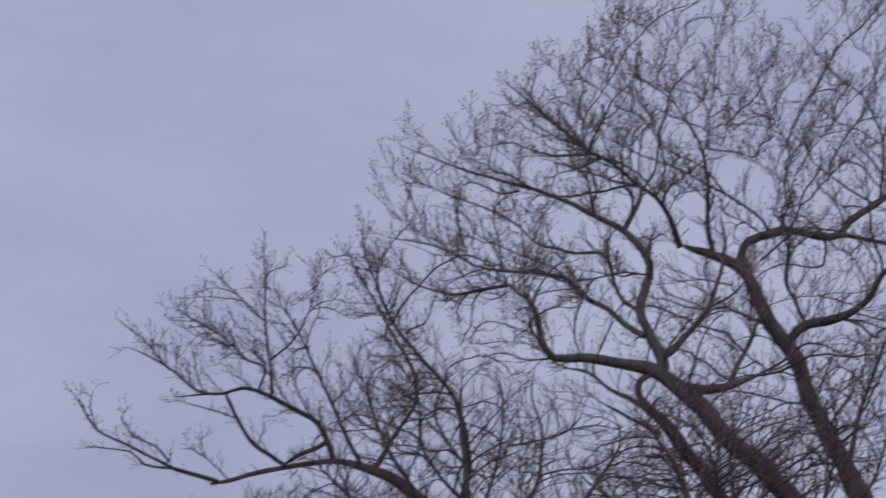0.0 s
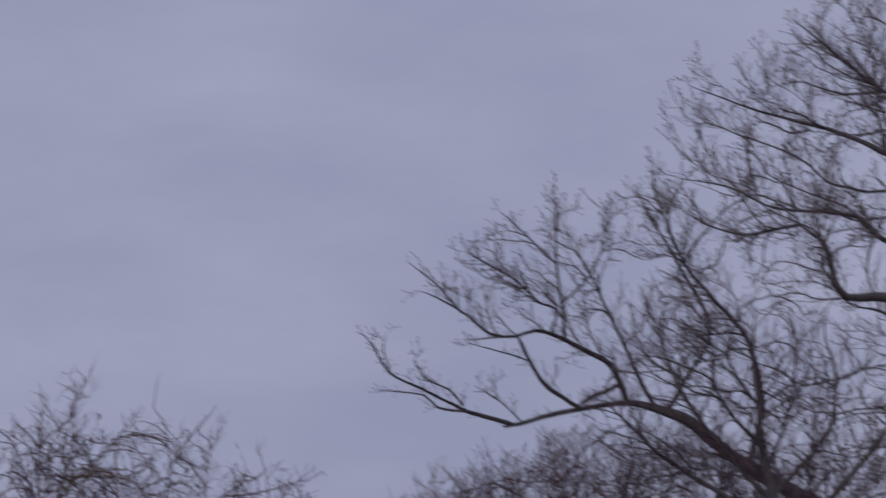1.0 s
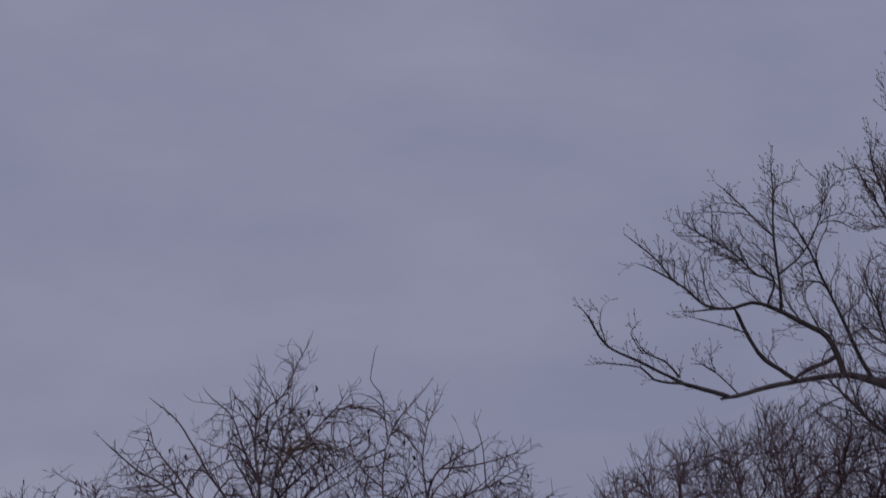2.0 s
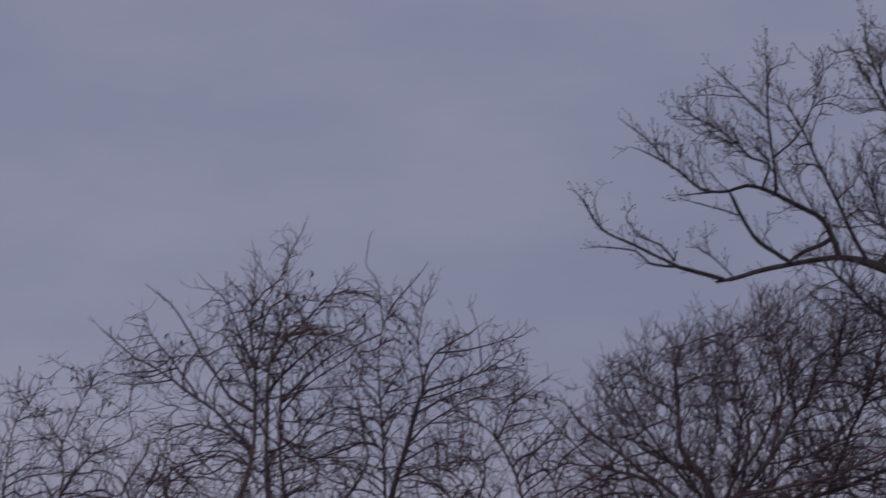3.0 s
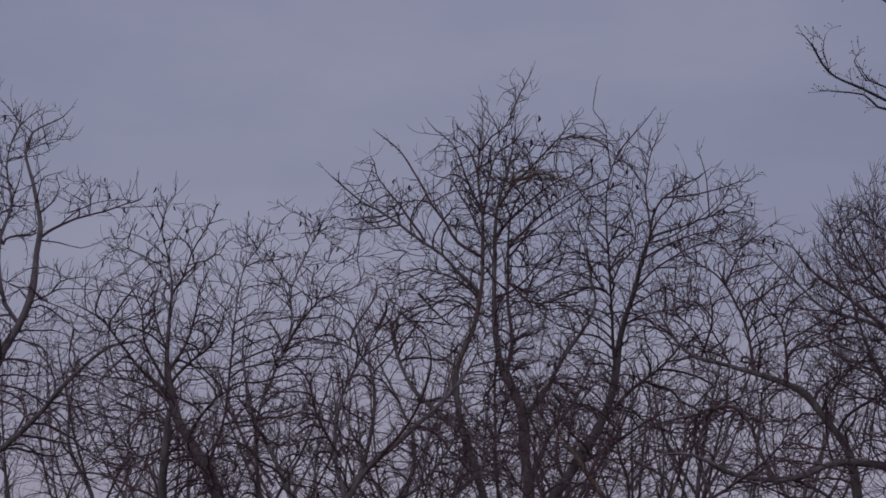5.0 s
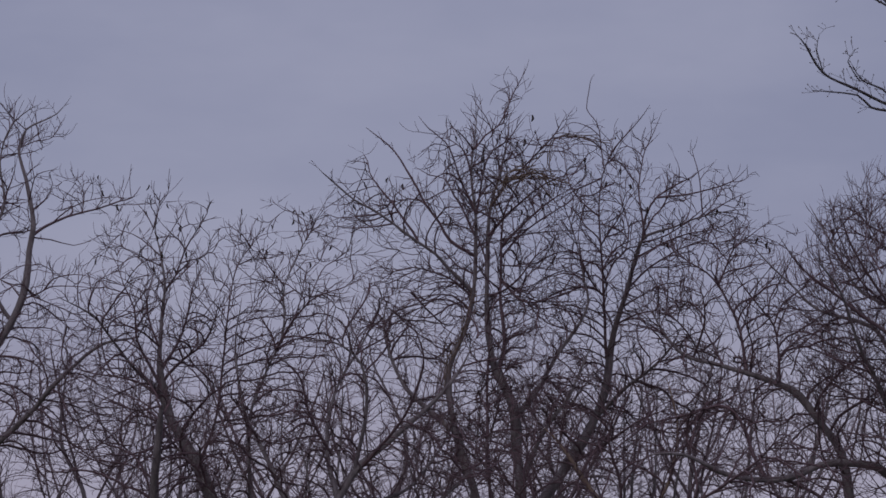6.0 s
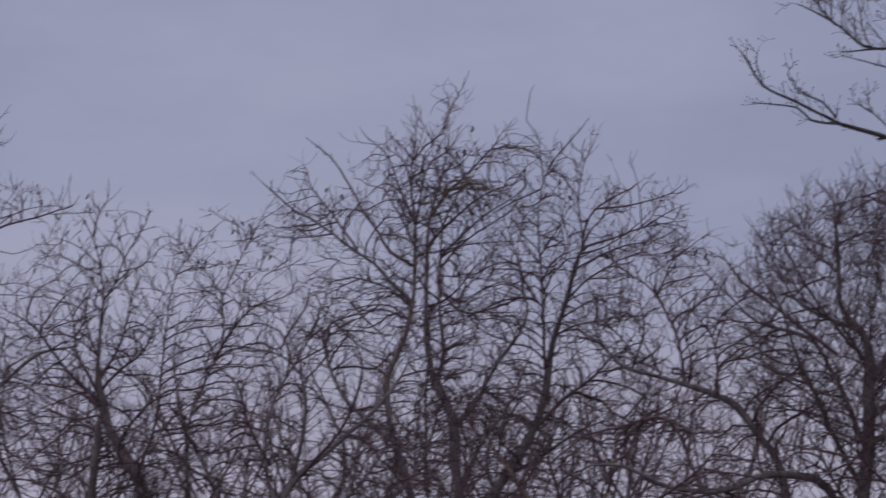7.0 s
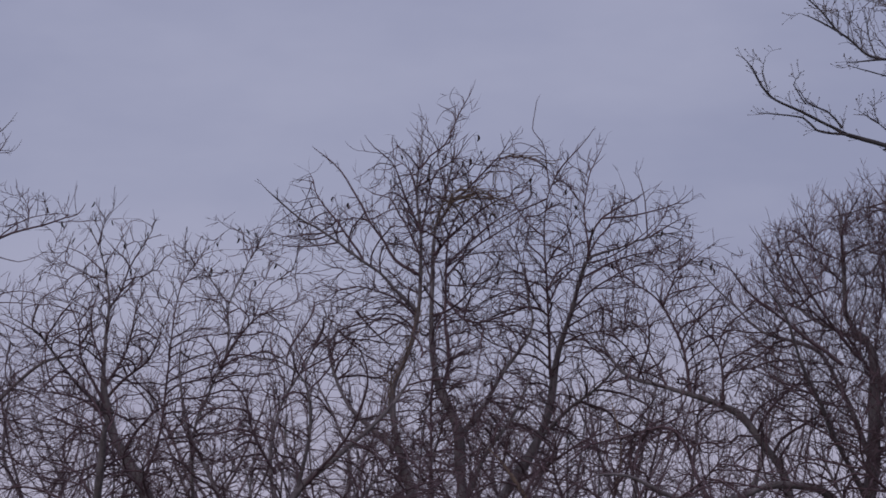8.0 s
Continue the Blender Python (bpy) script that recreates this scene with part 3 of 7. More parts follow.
limb(oak, False, (-0.63, 1.04, 13.06, 0.014), (-0.72, 0.92, 13.31, 0.011), (-0.91, 0.81, 13.49, 0.009), (-1.05, 0.74, 13.55, 0.007), (-1.15, 0.67, 13.7, 0.006), (-1.25, 0.59, 13.85, 0.005), (-1.32, 0.52, 13.97, 0.004))
limb(oak, False, (-0.12, 1.23, 13.46, 0.019), (-0.5, 1.11, 13.64, 0.016), (-0.81, 1.01, 13.81, 0.013), (-1.08, 0.93, 13.96, 0.011), (-1.22, 0.85, 14.18, 0.01), (-1.45, 0.77, 14.35, 0.008), (-1.64, 0.7, 14.52, 0.006), (-1.71, 0.62, 14.79, 0.005))
limb(oak, False, (-0.01, 1.26, 13.54, 0.026), (0.07, 1.36, 14, 0.022), (0.09, 1.45, 14.44, 0.018), (-0.02, 1.54, 14.85, 0.016), (-0.14, 1.61, 15.15, 0.014), (-0.35, 1.67, 15.32, 0.012), (-0.56, 1.73, 15.5, 0.01), (-0.74, 1.8, 15.77, 0.008), (-0.89, 1.86, 15.98, 0.007), (-1.08, 1.94, 16.3, 0.005))
limb(oak, False, (-0.02, 1.54, 14.85, 0.01), (0, 1.41, 15.28, 0.008), (-0.1, 1.29, 15.67, 0.007), (-0.36, 1.21, 15.81, 0.006), (-0.48, 1.11, 16.12, 0.004), (-0.55, 1.02, 16.4, 0.004))
limb(oak, False, (-0.35, 1.67, 15.32, 0.01), (-0.55, 1.91, 15.37, 0.007), (-0.69, 2.16, 15.59, 0.005), (-0.78, 2.3, 15.71, 0.004))
limb(oak, False, (0.09, 1.43, 14.35, 0.01), (-0.23, 1.57, 14.63, 0.008), (-0.54, 1.68, 14.77, 0.006), (-0.72, 1.77, 14.99, 0.005), (-0.82, 1.86, 15.27, 0.004))
lobe(oak, -5.47, -1.24, 13.08, 1.9, 2.28, 1.27, 430)
lobe(oak, -4.8, -1.13, 14, 1.41, 2.28, 1.16, 260)
lobe(oak, -3.48, -0.55, 14.57, 1.62, 2.47, 1.62, 520)
lobe(oak, -0.58, 0.55, 14.4, 1.2, 2.66, 2.18, 520)
lobe(oak, -1.84, -0.05, 12.93, 1.2, 2.47, 1.34, 240)
lobe(oak, -6.53, -1.42, 12.23, 1.69, 2.09, 1.05, 340)
lobe(oak, -4.06, -1.59, 11.56, 1.55, 2.09, 1.05, 260)
lobe(oak, -1.82, -1.1, 10.74, 1.55, 2.28, 1.27, 300)
lobe(oak, -9.35, 1.61, 11.55, 0.91, 1.14, 0.81, 200)
lobe(oak, -8.73, 1.45, 11.9, 0.56, 0.85, 0.63, 90)
lobe(oak, -10.11, 1.26, 11.28, 0.42, 0.47, 0.32, 26)
lobe(oak, -8.18, 1.93, 10.93, 0.77, 1.33, 0.84, 110)
lobe(oak, -7.34, 0.49, 11.37, 0.74, 1.42, 0.84, 130)
lobe(oak, -7, 2.23, 10.51, 1.05, 1.33, 0.77, 210)
lobe(oak, -8.11, 2.46, 10.12, 0.84, 0.76, 0.42, 50)
lobe(oak, -3.07, -2.24, 9.23, 1.12, 1.71, 0.63, 150)
lobe(oak, -6.1, -2.44, 10.83, 0.84, 1.71, 0.56, 160)
lobe(oak, -3.63, -2.4, 10.73, 0.77, 1.52, 0.56, 140)
lobe(oak, -0.99, 0.24, 10.97, 0.91, 1.71, 0.77, 200)
lobe(oak, -9.58, 1.75, 11.2, 0.67, 0.85, 0.53, 110)
lobe(oak, -9.28, 1.54, 11.66, 0.63, 0.85, 0.56, 80)
lobe(oak, -10.32, 1.55, 11.24, 0.46, 0.57, 0.32, 45)
lobe(oak, -5.36, -2.23, 11.42, 0.77, 1.71, 0.56, 140)
lobe(oak, -10.01, 1.49, 11.15, 0.56, 0.66, 0.42, 90)
lobe(oak, -9.16, 1.86, 10.99, 0.56, 0.76, 0.35, 60)
lobe(oak, -3.95, -2.39, 9.77, 0.63, 1.14, 0.42, 70)
lobe(oak, -3.56, -2.42, 10.12, 0.63, 1.14, 0.35, 60)
lobe(oak, -1.03, 0.3, 12.28, 0.6, 0.9, 0.5, 110)
lobe(oak, -0.73, -0.3, 10.89, 0.5, 0.75, 0.6, 110)
lobe(oak, -7.88, 0.6, 12.18, 0.4, 0.6, 0.45, 60)
lobe(oak, -8.1, 1, 11.72, 0.4, 0.6, 0.35, 50)
lobe(oak, -5.64, -2.2, 10.38, 0.5, 0.75, 0.3, 50)
lobe(oak, -3.14, -0.2, 13.25, 0.45, 0.675, 0.45, 60)
lobe(oak, -2.09, 0.5, 14.47, 0.45, 0.675, 0.5, 50)
lobe(oak, -7.3, -0.9, 13.42, 0.4, 0.6, 0.4, 60)
crown(oak, heart=(-2.06, 0, 9.95), rise=0.34, bud=0.010, tip=0.0030, more=0.37, sprout=0.95, spread=0.42, kill=0.25, wild=0.24, kink=0.18, twigs=0.62, spurs=0.7, girth=0.41, twig_length=0.36, margin=0.12)

# ---- dense upright trees beside the oak ----
copse = start_tree("tree", 5.45, 53.0, "bare spreading tree with a dense crown of fine upright twigs", GREY_BARK, RED_TWIG, 2)
limb(copse, True, (0, 0, -0.5, 0.168), (-0.01, 0, 0.52, 0.134), (-0.01, 0, 1.53, 0.124), (-0.05, 0, 3.29, 0.106), (-0.05, 0.09, 4.15, 0.091), (0, 0.16, 4.86, 0.082), (0.03, 0.24, 5.73, 0.072), (-0.06, 0.28, 6.12, 0.048), (-0.3, 0.32, 6.41, 0.036), (-0.35, 0.39, 7.11, 0.028), (-0.38, 0.44, 7.62, 0.016), (-0.42, 0.47, 7.98, 0.008))
limb(copse, False, (0.01, 0.24, 5.44, 0.048), (0.46, 0.06, 5.93, 0.034), (0.87, -0.11, 6.42, 0.031), (1.2, -0.29, 6.98, 0.02), (1.67, -0.49, 7.54, 0.014), (1.93, -0.7, 8.23, 0.007))
limb(copse, False, (0.02, 0.16, 5.01, 0.048), (0.81, 0.67, 5.55, 0.034), (1.67, 1.17, 5.96, 0.031), (2.55, 1.66, 6.3, 0.024), (3.6, 2.22, 6.66, 0.017), (4.41, 2.6, 7.15, 0.01))
limb(copse, False, (0, 0.16, 4.58, 0.041), (-0.5, 0.54, 5.82, 0.027), (-0.78, 0.66, 6.11, 0.024), (-1.34, 0.83, 6.27, 0.019), (-1.69, 0.98, 6.64, 0.014), (-1.98, 1.1, 6.94, 0.01), (-2.26, 1.21, 7.24, 0.005))
limb(copse, False, (-0.09, 0.28, 6.12, 0.031), (-0.78, 0.67, 6.48, 0.02), (-1.04, 0.92, 6.93, 0.015), (-1.31, 1.2, 7.47, 0.01), (-1.42, 1.32, 7.7, 0.005))
limb(copse, False, (0.39, 0.06, 5.86, 0.027), (0.57, 0.45, 6.61, 0.02), (0.47, 0.83, 7.38, 0.017), (0.29, 1.12, 7.92, 0.01), (0.02, 1.4, 8.39, 0.005))
limb(copse, False, (0.79, -0.11, 6.35, 0.024), (1, 0.41, 7.27, 0.017), (0.91, 0.86, 8.04, 0.014), (0.8, 1.13, 8.52, 0.007))
limb(copse, False, (1.67, 1.17, 5.96, 0.024), (1.91, 0.78, 6.66, 0.02), (2.15, 0.38, 7.35, 0.017), (2.25, 0.05, 7.96, 0.01), (2.14, -0.25, 8.5, 0.005))
limb(copse, False, (2.55, 1.66, 6.3, 0.02), (2.68, 1.04, 7.13, 0.017), (2.96, 0.49, 7.8, 0.012), (2.97, 0.09, 8.34, 0.007))
limb(copse, False, (-0.04, 0.09, 4, 0.048), (-0.37, -0.35, 4.55, 0.031), (-0.73, -0.89, 5.21, 0.027), (-1.01, -1.28, 5.67, 0.02), (-1.26, -1.74, 6.26, 0.014), (-1.64, -2.17, 6.7, 0.009))
limb(copse, False, (0.02, 0.16, 4.72, 0.041), (1.05, 0.84, 4.99, 0.031), (2, 1.44, 5.11, 0.024), (2.98, 2.12, 5.6, 0.02), (4.25, 2.6, 6.02, 0.014))
limb(copse, False, (-0.48, -0.89, 5.73, 0.027), (-0.99, -1.14, 6.06, 0.02), (-1.35, -1.32, 6.33, 0.015), (-1.78, -1.55, 6.66, 0.01), (-2.03, -1.72, 6.99, 0.005))
limb(copse, False, (-0.26, -0.89, 5.8, 0.024), (-0.87, -1.45, 6.46, 0.017), (-1.17, -1.8, 6.91, 0.012), (-1.29, -2.06, 7.3, 0.006))
limb(copse, False, (0.23, -0.89, 5.73, 0.027), (0.89, -1.23, 5.85, 0.024), (1.42, -1.5, 5.96, 0.017), (1.99, -1.82, 6.21, 0.014))
limb(copse, False, (1.66, 0.06, 7.68, 0.014), (1.76, -0.32, 8.14, 0.01), (1.65, -0.63, 8.53, 0.005))
limb(copse, False, (-0.73, -1.45, 6.53, 0.012), (-0.9, -1.11, 6.98, 0.009), (-0.8, -0.8, 7.44, 0.005), (-0.82, -0.4, 8.05, 0.004))
limb(copse, False, (0.05, 0.22, 5.48, 0.034), (0.28, 0.11, 5.88, 0.026), (0.38, 0.02, 6.23, 0.021), (0.41, -0.08, 6.66, 0.016), (0.48, -0.17, 7.04, 0.012), (0.64, -0.26, 7.35, 0.008), (0.83, -0.33, 7.56, 0.005))
limb(copse, False, (0.32, 0.07, 6.03, 0.024), (0.56, 0.14, 6.3, 0.021), (0.7, 0.18, 6.5, 0.019), (0.84, 0.23, 6.79, 0.017), (1.06, 0.31, 7.2, 0.014), (1.29, 0.38, 7.5, 0.012), (1.6, 0.44, 7.74, 0.01), (1.94, 0.51, 7.87, 0.008), (2.37, 0.58, 7.96, 0.006))
limb(copse, False, (0.01, 0.2, 5.25, 0.024), (0.43, 0.33, 5.65, 0.019), (0.75, 0.42, 5.92, 0.017), (1.11, 0.54, 6.26, 0.014), (1.49, 0.63, 6.43, 0.012), (1.95, 0.74, 6.66, 0.009), (2.44, 0.86, 6.78, 0.007))
limb(copse, False, (0.03, 0.24, 5.68, 0.024), (-0.2, 0.08, 5.97, 0.02), (-0.35, -0.02, 6.16, 0.018), (-0.69, -0.18, 6.36, 0.015), (-0.91, -0.3, 6.56, 0.012), (-1.1, -0.47, 6.9, 0.01), (-1.25, -0.63, 7.24, 0.007), (-1.31, -0.72, 7.45, 0.006))
limb(copse, False, (-0.35, 0.39, 7.14, 0.014), (-0.32, 0.21, 7.23, 0.011), (-0.17, -0.08, 7.29, 0.007), (0.03, -0.42, 7.3, 0.003))
limb(copse, False, (-0.33, 0.36, 6.85, 0.014), (-0.65, 0.13, 7.11, 0.01), (-0.81, -0.05, 7.38, 0.007), (-0.91, -0.22, 7.64, 0.005), (-0.97, -0.34, 7.85, 0.003))
limb(copse, False, (0.01, 0.25, 5.82, 0.014), (0.1, 0.35, 6.41, 0.01), (0.17, 0.42, 6.85, 0.008), (0.14, 0.48, 7.22, 0.006), (0.04, 0.54, 7.59, 0.005), (-0.02, 0.59, 7.88, 0.003))
limb(copse, False, (0.41, -0.08, 6.65, 0.014), (0.35, 0.06, 7.1, 0.01), (0.38, 0.17, 7.47, 0.008), (0.35, 0.29, 7.85, 0.005), (0.18, 0.39, 8.15, 0.003))
limb(copse, False, (0.84, 0.23, 6.79, 0.014), (0.87, 0.04, 7.17, 0.01), (0.82, -0.13, 7.51, 0.007), (0.68, -0.28, 7.78, 0.005), (0.63, -0.42, 8.05, 0.003))
limb(copse, False, (1.06, 0.31, 7.2, 0.014), (1.08, 0.06, 7.53, 0.01), (1, -0.14, 7.8, 0.007), (1.01, -0.34, 8.06, 0.005), (0.91, -0.49, 8.26, 0.003))
limb(copse, False, (-0.36, 0.4, 7.21, 0.014), (-0.39, 0.22, 7.48, 0.01), (-0.33, 0.07, 7.68, 0.008), (-0.2, -0.14, 7.94, 0.005), (-0.17, -0.24, 8.07, 0.003))
limb(copse, False, (-0.02, 0.59, 7.87, 0.012), (0.19, 0.48, 7.93, 0.01), (0.46, 0.35, 7.86, 0.008), (0.74, 0.21, 7.88, 0.007), (1.08, 0.04, 7.84, 0.005), (1.42, -0.13, 7.79, 0.003))
lobe(copse, -0.68, 0.13, 6.72, 0.85, 1.71, 1.08, 404)
lobe(copse, 0.24, 0.4, 7.22, 0.98, 1.9, 0.85, 513)
lobe(copse, 1.14, 0.39, 7.48, 1.05, 2.09, 0.98, 888)
lobe(copse, 2.26, 0.14, 7.47, 1.11, 2.09, 0.98, 591)
lobe(copse, 3.5, 1.14, 7.44, 0.98, 2.09, 0.98, 529)
lobe(copse, 4.79, 2.6, 7.53, 0.92, 1.9, 0.98, 373)
lobe(copse, -0.33, 0.08, 5.57, 1.11, 1.9, 1.11, 450)
lobe(copse, 1.3, 0.54, 5.91, 1.7, 2.09, 1.05, 980)
lobe(copse, 3.5, 1.67, 6.02, 1.57, 2.09, 0.85, 466)
lobe(copse, -1.33, -0.01, 5.98, 0.85, 1.42, 0.98, 130)
lobe(copse, 5.84, 2.6, 7.77, 0.72, 1.71, 1.05, 248)
lobe(copse, 0.07, 0.2, 6.7, 0.5, 0.75, 0.6, 200)
lobe(copse, 0.36, 0.2, 5.77, 0.45, 0.675, 0.6, 220)
lobe(copse, 0.35, 0.2, 4.62, 0.5, 0.75, 0.5, 220)
lobe(copse, 0.27, 0.1, 6.17, 0.6, 0.9, 0.45, 280)
lobe(copse, 1.61, 0.4, 6.41, 0.6, 0.9, 0.5, 200)
lobe(copse, 1.94, 0.6, 7.3, 0.5, 0.75, 0.5, 160)
crown(copse, more=0.72, heart=(0.8, 0, 5), rise=0.42, twigs=0.7, spread=0.22, wild=0.36, kink=0.25, tip=0.0029, girth=0.36, spurs=0.6, kill=0.16)

arch = start_tree("tree", 5.29, 54.0, "bare leaning tree with a long arching grey limb", GREY_BARK, RED_TWIG, 3)
limb(arch, True, (0, 0, -0.5, 0.127), (-0.06, 0, 0.53, 0.101), (-0.11, 0, 1.56, 0.094), (-0.46, 0, 3, 0.078), (-0.74, 0.08, 3.72, 0.068), (-0.88, 0.15, 4.44, 0.057), (-1.3, 0.23, 5.09, 0.05), (-1.66, 0.27, 5.35, 0.039), (-2.39, 0.35, 5.61, 0.029), (-2.82, 0.4, 5.72, 0.023), (-3.11, 0.43, 5.98, 0.017), (-3.33, 0.48, 6.35, 0.01))
limb(arch, False, (-0.46, 0, 3, 0.063), (-0.22, -0.56, 3.84, 0.057), (-0.46, -0.84, 4.22, 0.052), (-1.13, -1.25, 4.26, 0.047), (-1.72, -1.62, 4.05, 0.039), (-2.45, -2.07, 4.07, 0.031), (-3.02, -2.46, 4.3, 0.021), (-3.44, -2.6, 4.29, 0.013))
limb(arch, False, (-1.72, -1.62, 4.05, 0.026), (-1.43, -1.39, 3.94, 0.021), (-0.97, -1, 3.68, 0.021))
limb(arch, False, (-2.75, 0.4, 5.72, 0.019), (-2.62, 0.09, 6.18, 0.014), (-2.7, -0.18, 6.59, 0.008))
limb(arch, False, (-2.24, 0.35, 5.03, 0.021), (-2.53, 0.47, 5.07, 0.019), (-2.78, 0.61, 4.86, 0.019), (-3.02, 0.78, 4.54, 0.016))
limb(arch, False, (-1.98, -1.78, 4.06, 0.025), (-2.12, -1.66, 4.35, 0.022), (-2.2, -1.54, 4.64, 0.02), (-2.33, -1.44, 4.88, 0.018), (-2.54, -1.34, 4.98, 0.016), (-2.85, -1.22, 4.89, 0.014), (-3.17, -1.09, 4.82, 0.012), (-3.52, -0.95, 4.72, 0.01), (-3.8, -0.81, 4.51, 0.008))
limb(arch, False, (-2.54, -1.34, 4.98, 0.012), (-2.33, -1.32, 5.1, 0.009), (-2.14, -1.3, 5.18, 0.007), (-1.9, -1.28, 5.24, 0.005))
limb(arch, False, (-2.06, 0.31, 5.49, 0.025), (-2.1, 0.39, 5.79, 0.021), (-2.18, 0.49, 6.17, 0.018), (-2.28, 0.56, 6.4, 0.016), (-2.42, 0.63, 6.66, 0.013), (-2.57, 0.69, 6.83, 0.011), (-2.78, 0.76, 6.98, 0.009), (-2.93, 0.81, 7.13, 0.008), (-3.06, 0.87, 7.29, 0.006))
limb(arch, False, (-2.42, 0.63, 6.66, 0.014), (-2.32, 0.55, 6.92, 0.011), (-2.23, 0.48, 7.13, 0.009), (-2, 0.39, 7.31, 0.006), (-1.71, 0.28, 7.52, 0.004))
limb(arch, False, (-2.47, 0.65, 6.72, 0.009), (-2.41, 0.87, 7.16, 0.006), (-2.47, 1, 7.4, 0.004), (-2.55, 1.09, 7.57, 0.003))
limb(arch, False, (-2.23, 0.48, 7.13, 0.009), (-2.23, 0.4, 7.35, 0.005), (-2.29, 0.35, 7.48, 0.003))
limb(arch, False, (-1.65, 0.27, 5.35, 0.019), (-1.68, 0.11, 5.82, 0.014), (-1.74, 0.01, 6.1, 0.012), (-1.89, -0.07, 6.27, 0.011), (-2.07, -0.16, 6.48, 0.009), (-2.22, -0.25, 6.69, 0.007), (-2.27, -0.29, 6.81, 0.007), (-2.26, -0.33, 6.93, 0.006), (-2.09, -0.4, 7, 0.005))
limb(arch, False, (-2.07, -0.16, 6.48, 0.009), (-1.9, -0.44, 6.67, 0.005), (-1.81, -0.62, 6.8, 0.004))
limb(arch, False, (-2.03, 0.31, 5.48, 0.017), (-2.01, 0.1, 5.86, 0.012), (-2.11, -0.07, 6.13, 0.009), (-2.04, -0.23, 6.41, 0.006), (-1.92, -0.33, 6.55, 0.005))
limb(arch, False, (-2.38, 0.35, 5.61, 0.017), (-2.51, 0.5, 5.89, 0.013), (-2.64, 0.66, 6.19, 0.009), (-2.61, 0.8, 6.5, 0.006), (-2.49, 0.89, 6.66, 0.005))
limb(arch, False, (-2.67, 0.38, 5.68, 0.015), (-2.79, 0.15, 5.93, 0.012), (-2.98, -0.07, 6.13, 0.009), (-3.2, -0.26, 6.23, 0.007), (-3.5, -0.49, 6.17, 0.005))
lobe(arch, -2.38, 0.47, 5.77, 0.87, 1.33, 1.13, 108)
lobe(arch, -1.58, 0.38, 6.5, 0.67, 1.23, 0.87, 56)
lobe(arch, -2.73, 0.8, 6.38, 0.6, 1.14, 0.8, 47)
lobe(arch, -2.08, -0.6, 4.61, 1.4, 1.52, 0.73, 73)
lobe(arch, -1.14, -0.43, 5.13, 0.93, 1.52, 1, 80)
lobe(arch, -2.05, 1.03, 6.93, 0.4, 0.85, 0.53, 42)
lobe(arch, -2.64, 0.8, 7.07, 0.4, 0.6, 0.4, 40)
lobe(arch, -2.4, 0.4, 6.23, 0.5, 0.75, 0.4, 50)
lobe(arch, -3.12, 0.2, 6.2, 0.6, 0.9, 0.4, 60)
crown(arch, more=1.9, heart=(-1.47, 0, 4.43))

# ---- the pair of trees in the middle ----
locust = start_tree("tree", -0.07, 55.0, "bare twin-stemmed tree with tangled twigs and hanging dry pods", GREY_BARK, RED_TWIG, 4)
limb(locust, True, (0, 0, -0.5, 0.143), (0.02, 0, 0.33, 0.115), (0.04, 0, 1.17, 0.106), (0.18, 0, 2.63, 0.09), (0.37, 0.11, 3.73, 0.074), (0.33, 0.19, 4.48, 0.069), (0.3, 0.19, 4.96, 0.062), (0.08, 0.24, 5.52, 0.05), (-0.05, 0.28, 6.05, 0.041), (-0.07, 0.32, 6.57, 0.034), (-0.07, 0.35, 7.02, 0.028), (-0.07, 0.38, 7.4, 0.024), (-0.02, 0.41, 7.82, 0.019), (0.09, 0.44, 8.2, 0.014), (0.18, 0.47, 8.62, 0.009), (0.22, 0.5, 9, 0.005))
limb(locust, False, (0.04, 0.05, 2.2, 0.085), (-0.02, 0.11, 3, 0.071), (-0.18, 0.18, 3.81, 0.06), (-0.43, 0.23, 4.52, 0.051), (-0.54, 0.28, 5.06, 0.045), (-0.58, 0.32, 5.6, 0.04), (-0.35, 0.37, 6.18, 0.033), (-0.25, 0.4, 6.69, 0.028), (-0.23, 0.44, 7.18, 0.024), (-0.23, 0.48, 7.67, 0.019), (-0.28, 0.52, 8.2, 0.014), (-0.25, 0.55, 8.62, 0.01), (-0.23, 0.57, 8.93, 0.008), (-0.24, 0.6, 9.29, 0.005))
limb(locust, False, (0.09, 0.24, 5.49, 0.029), (0.15, 0.27, 5.97, 0.024), (0.12, 0.3, 6.57, 0.019), (0.12, 0.35, 7.25, 0.015), (0.16, 0.37, 7.7, 0.012), (0.3, 0.39, 8.01, 0.01), (0.47, 0.41, 8.31, 0.008), (0.57, 0.43, 8.54, 0.006), (0.63, 0.44, 8.73, 0.005))
limb(locust, False, (-0.26, 0.4, 6.64, 0.031), (-0.55, 0.28, 6.92, 0.026), (-0.74, 0.19, 7.14, 0.023), (-1, 0.1, 7.3, 0.02), (-1.3, -0, 7.5, 0.017), (-1.59, -0.11, 7.68, 0.014), (-1.81, -0.18, 7.79, 0.012), (-2, -0.25, 7.94, 0.01), (-2.14, -0.31, 8.07, 0.009), (-2.28, -0.36, 8.19, 0.007))
limb(locust, False, (-1.3, 0, 7.5, 0.014), (-1.59, -0.11, 7.45, 0.01), (-1.92, -0.23, 7.42, 0.007), (-2.17, -0.32, 7.44, 0.005))
limb(locust, False, (-1.49, -0.07, 7.62, 0.012), (-1.77, -0.21, 7.57, 0.009), (-2.02, -0.34, 7.54, 0.007), (-2.24, -0.46, 7.63, 0.005))
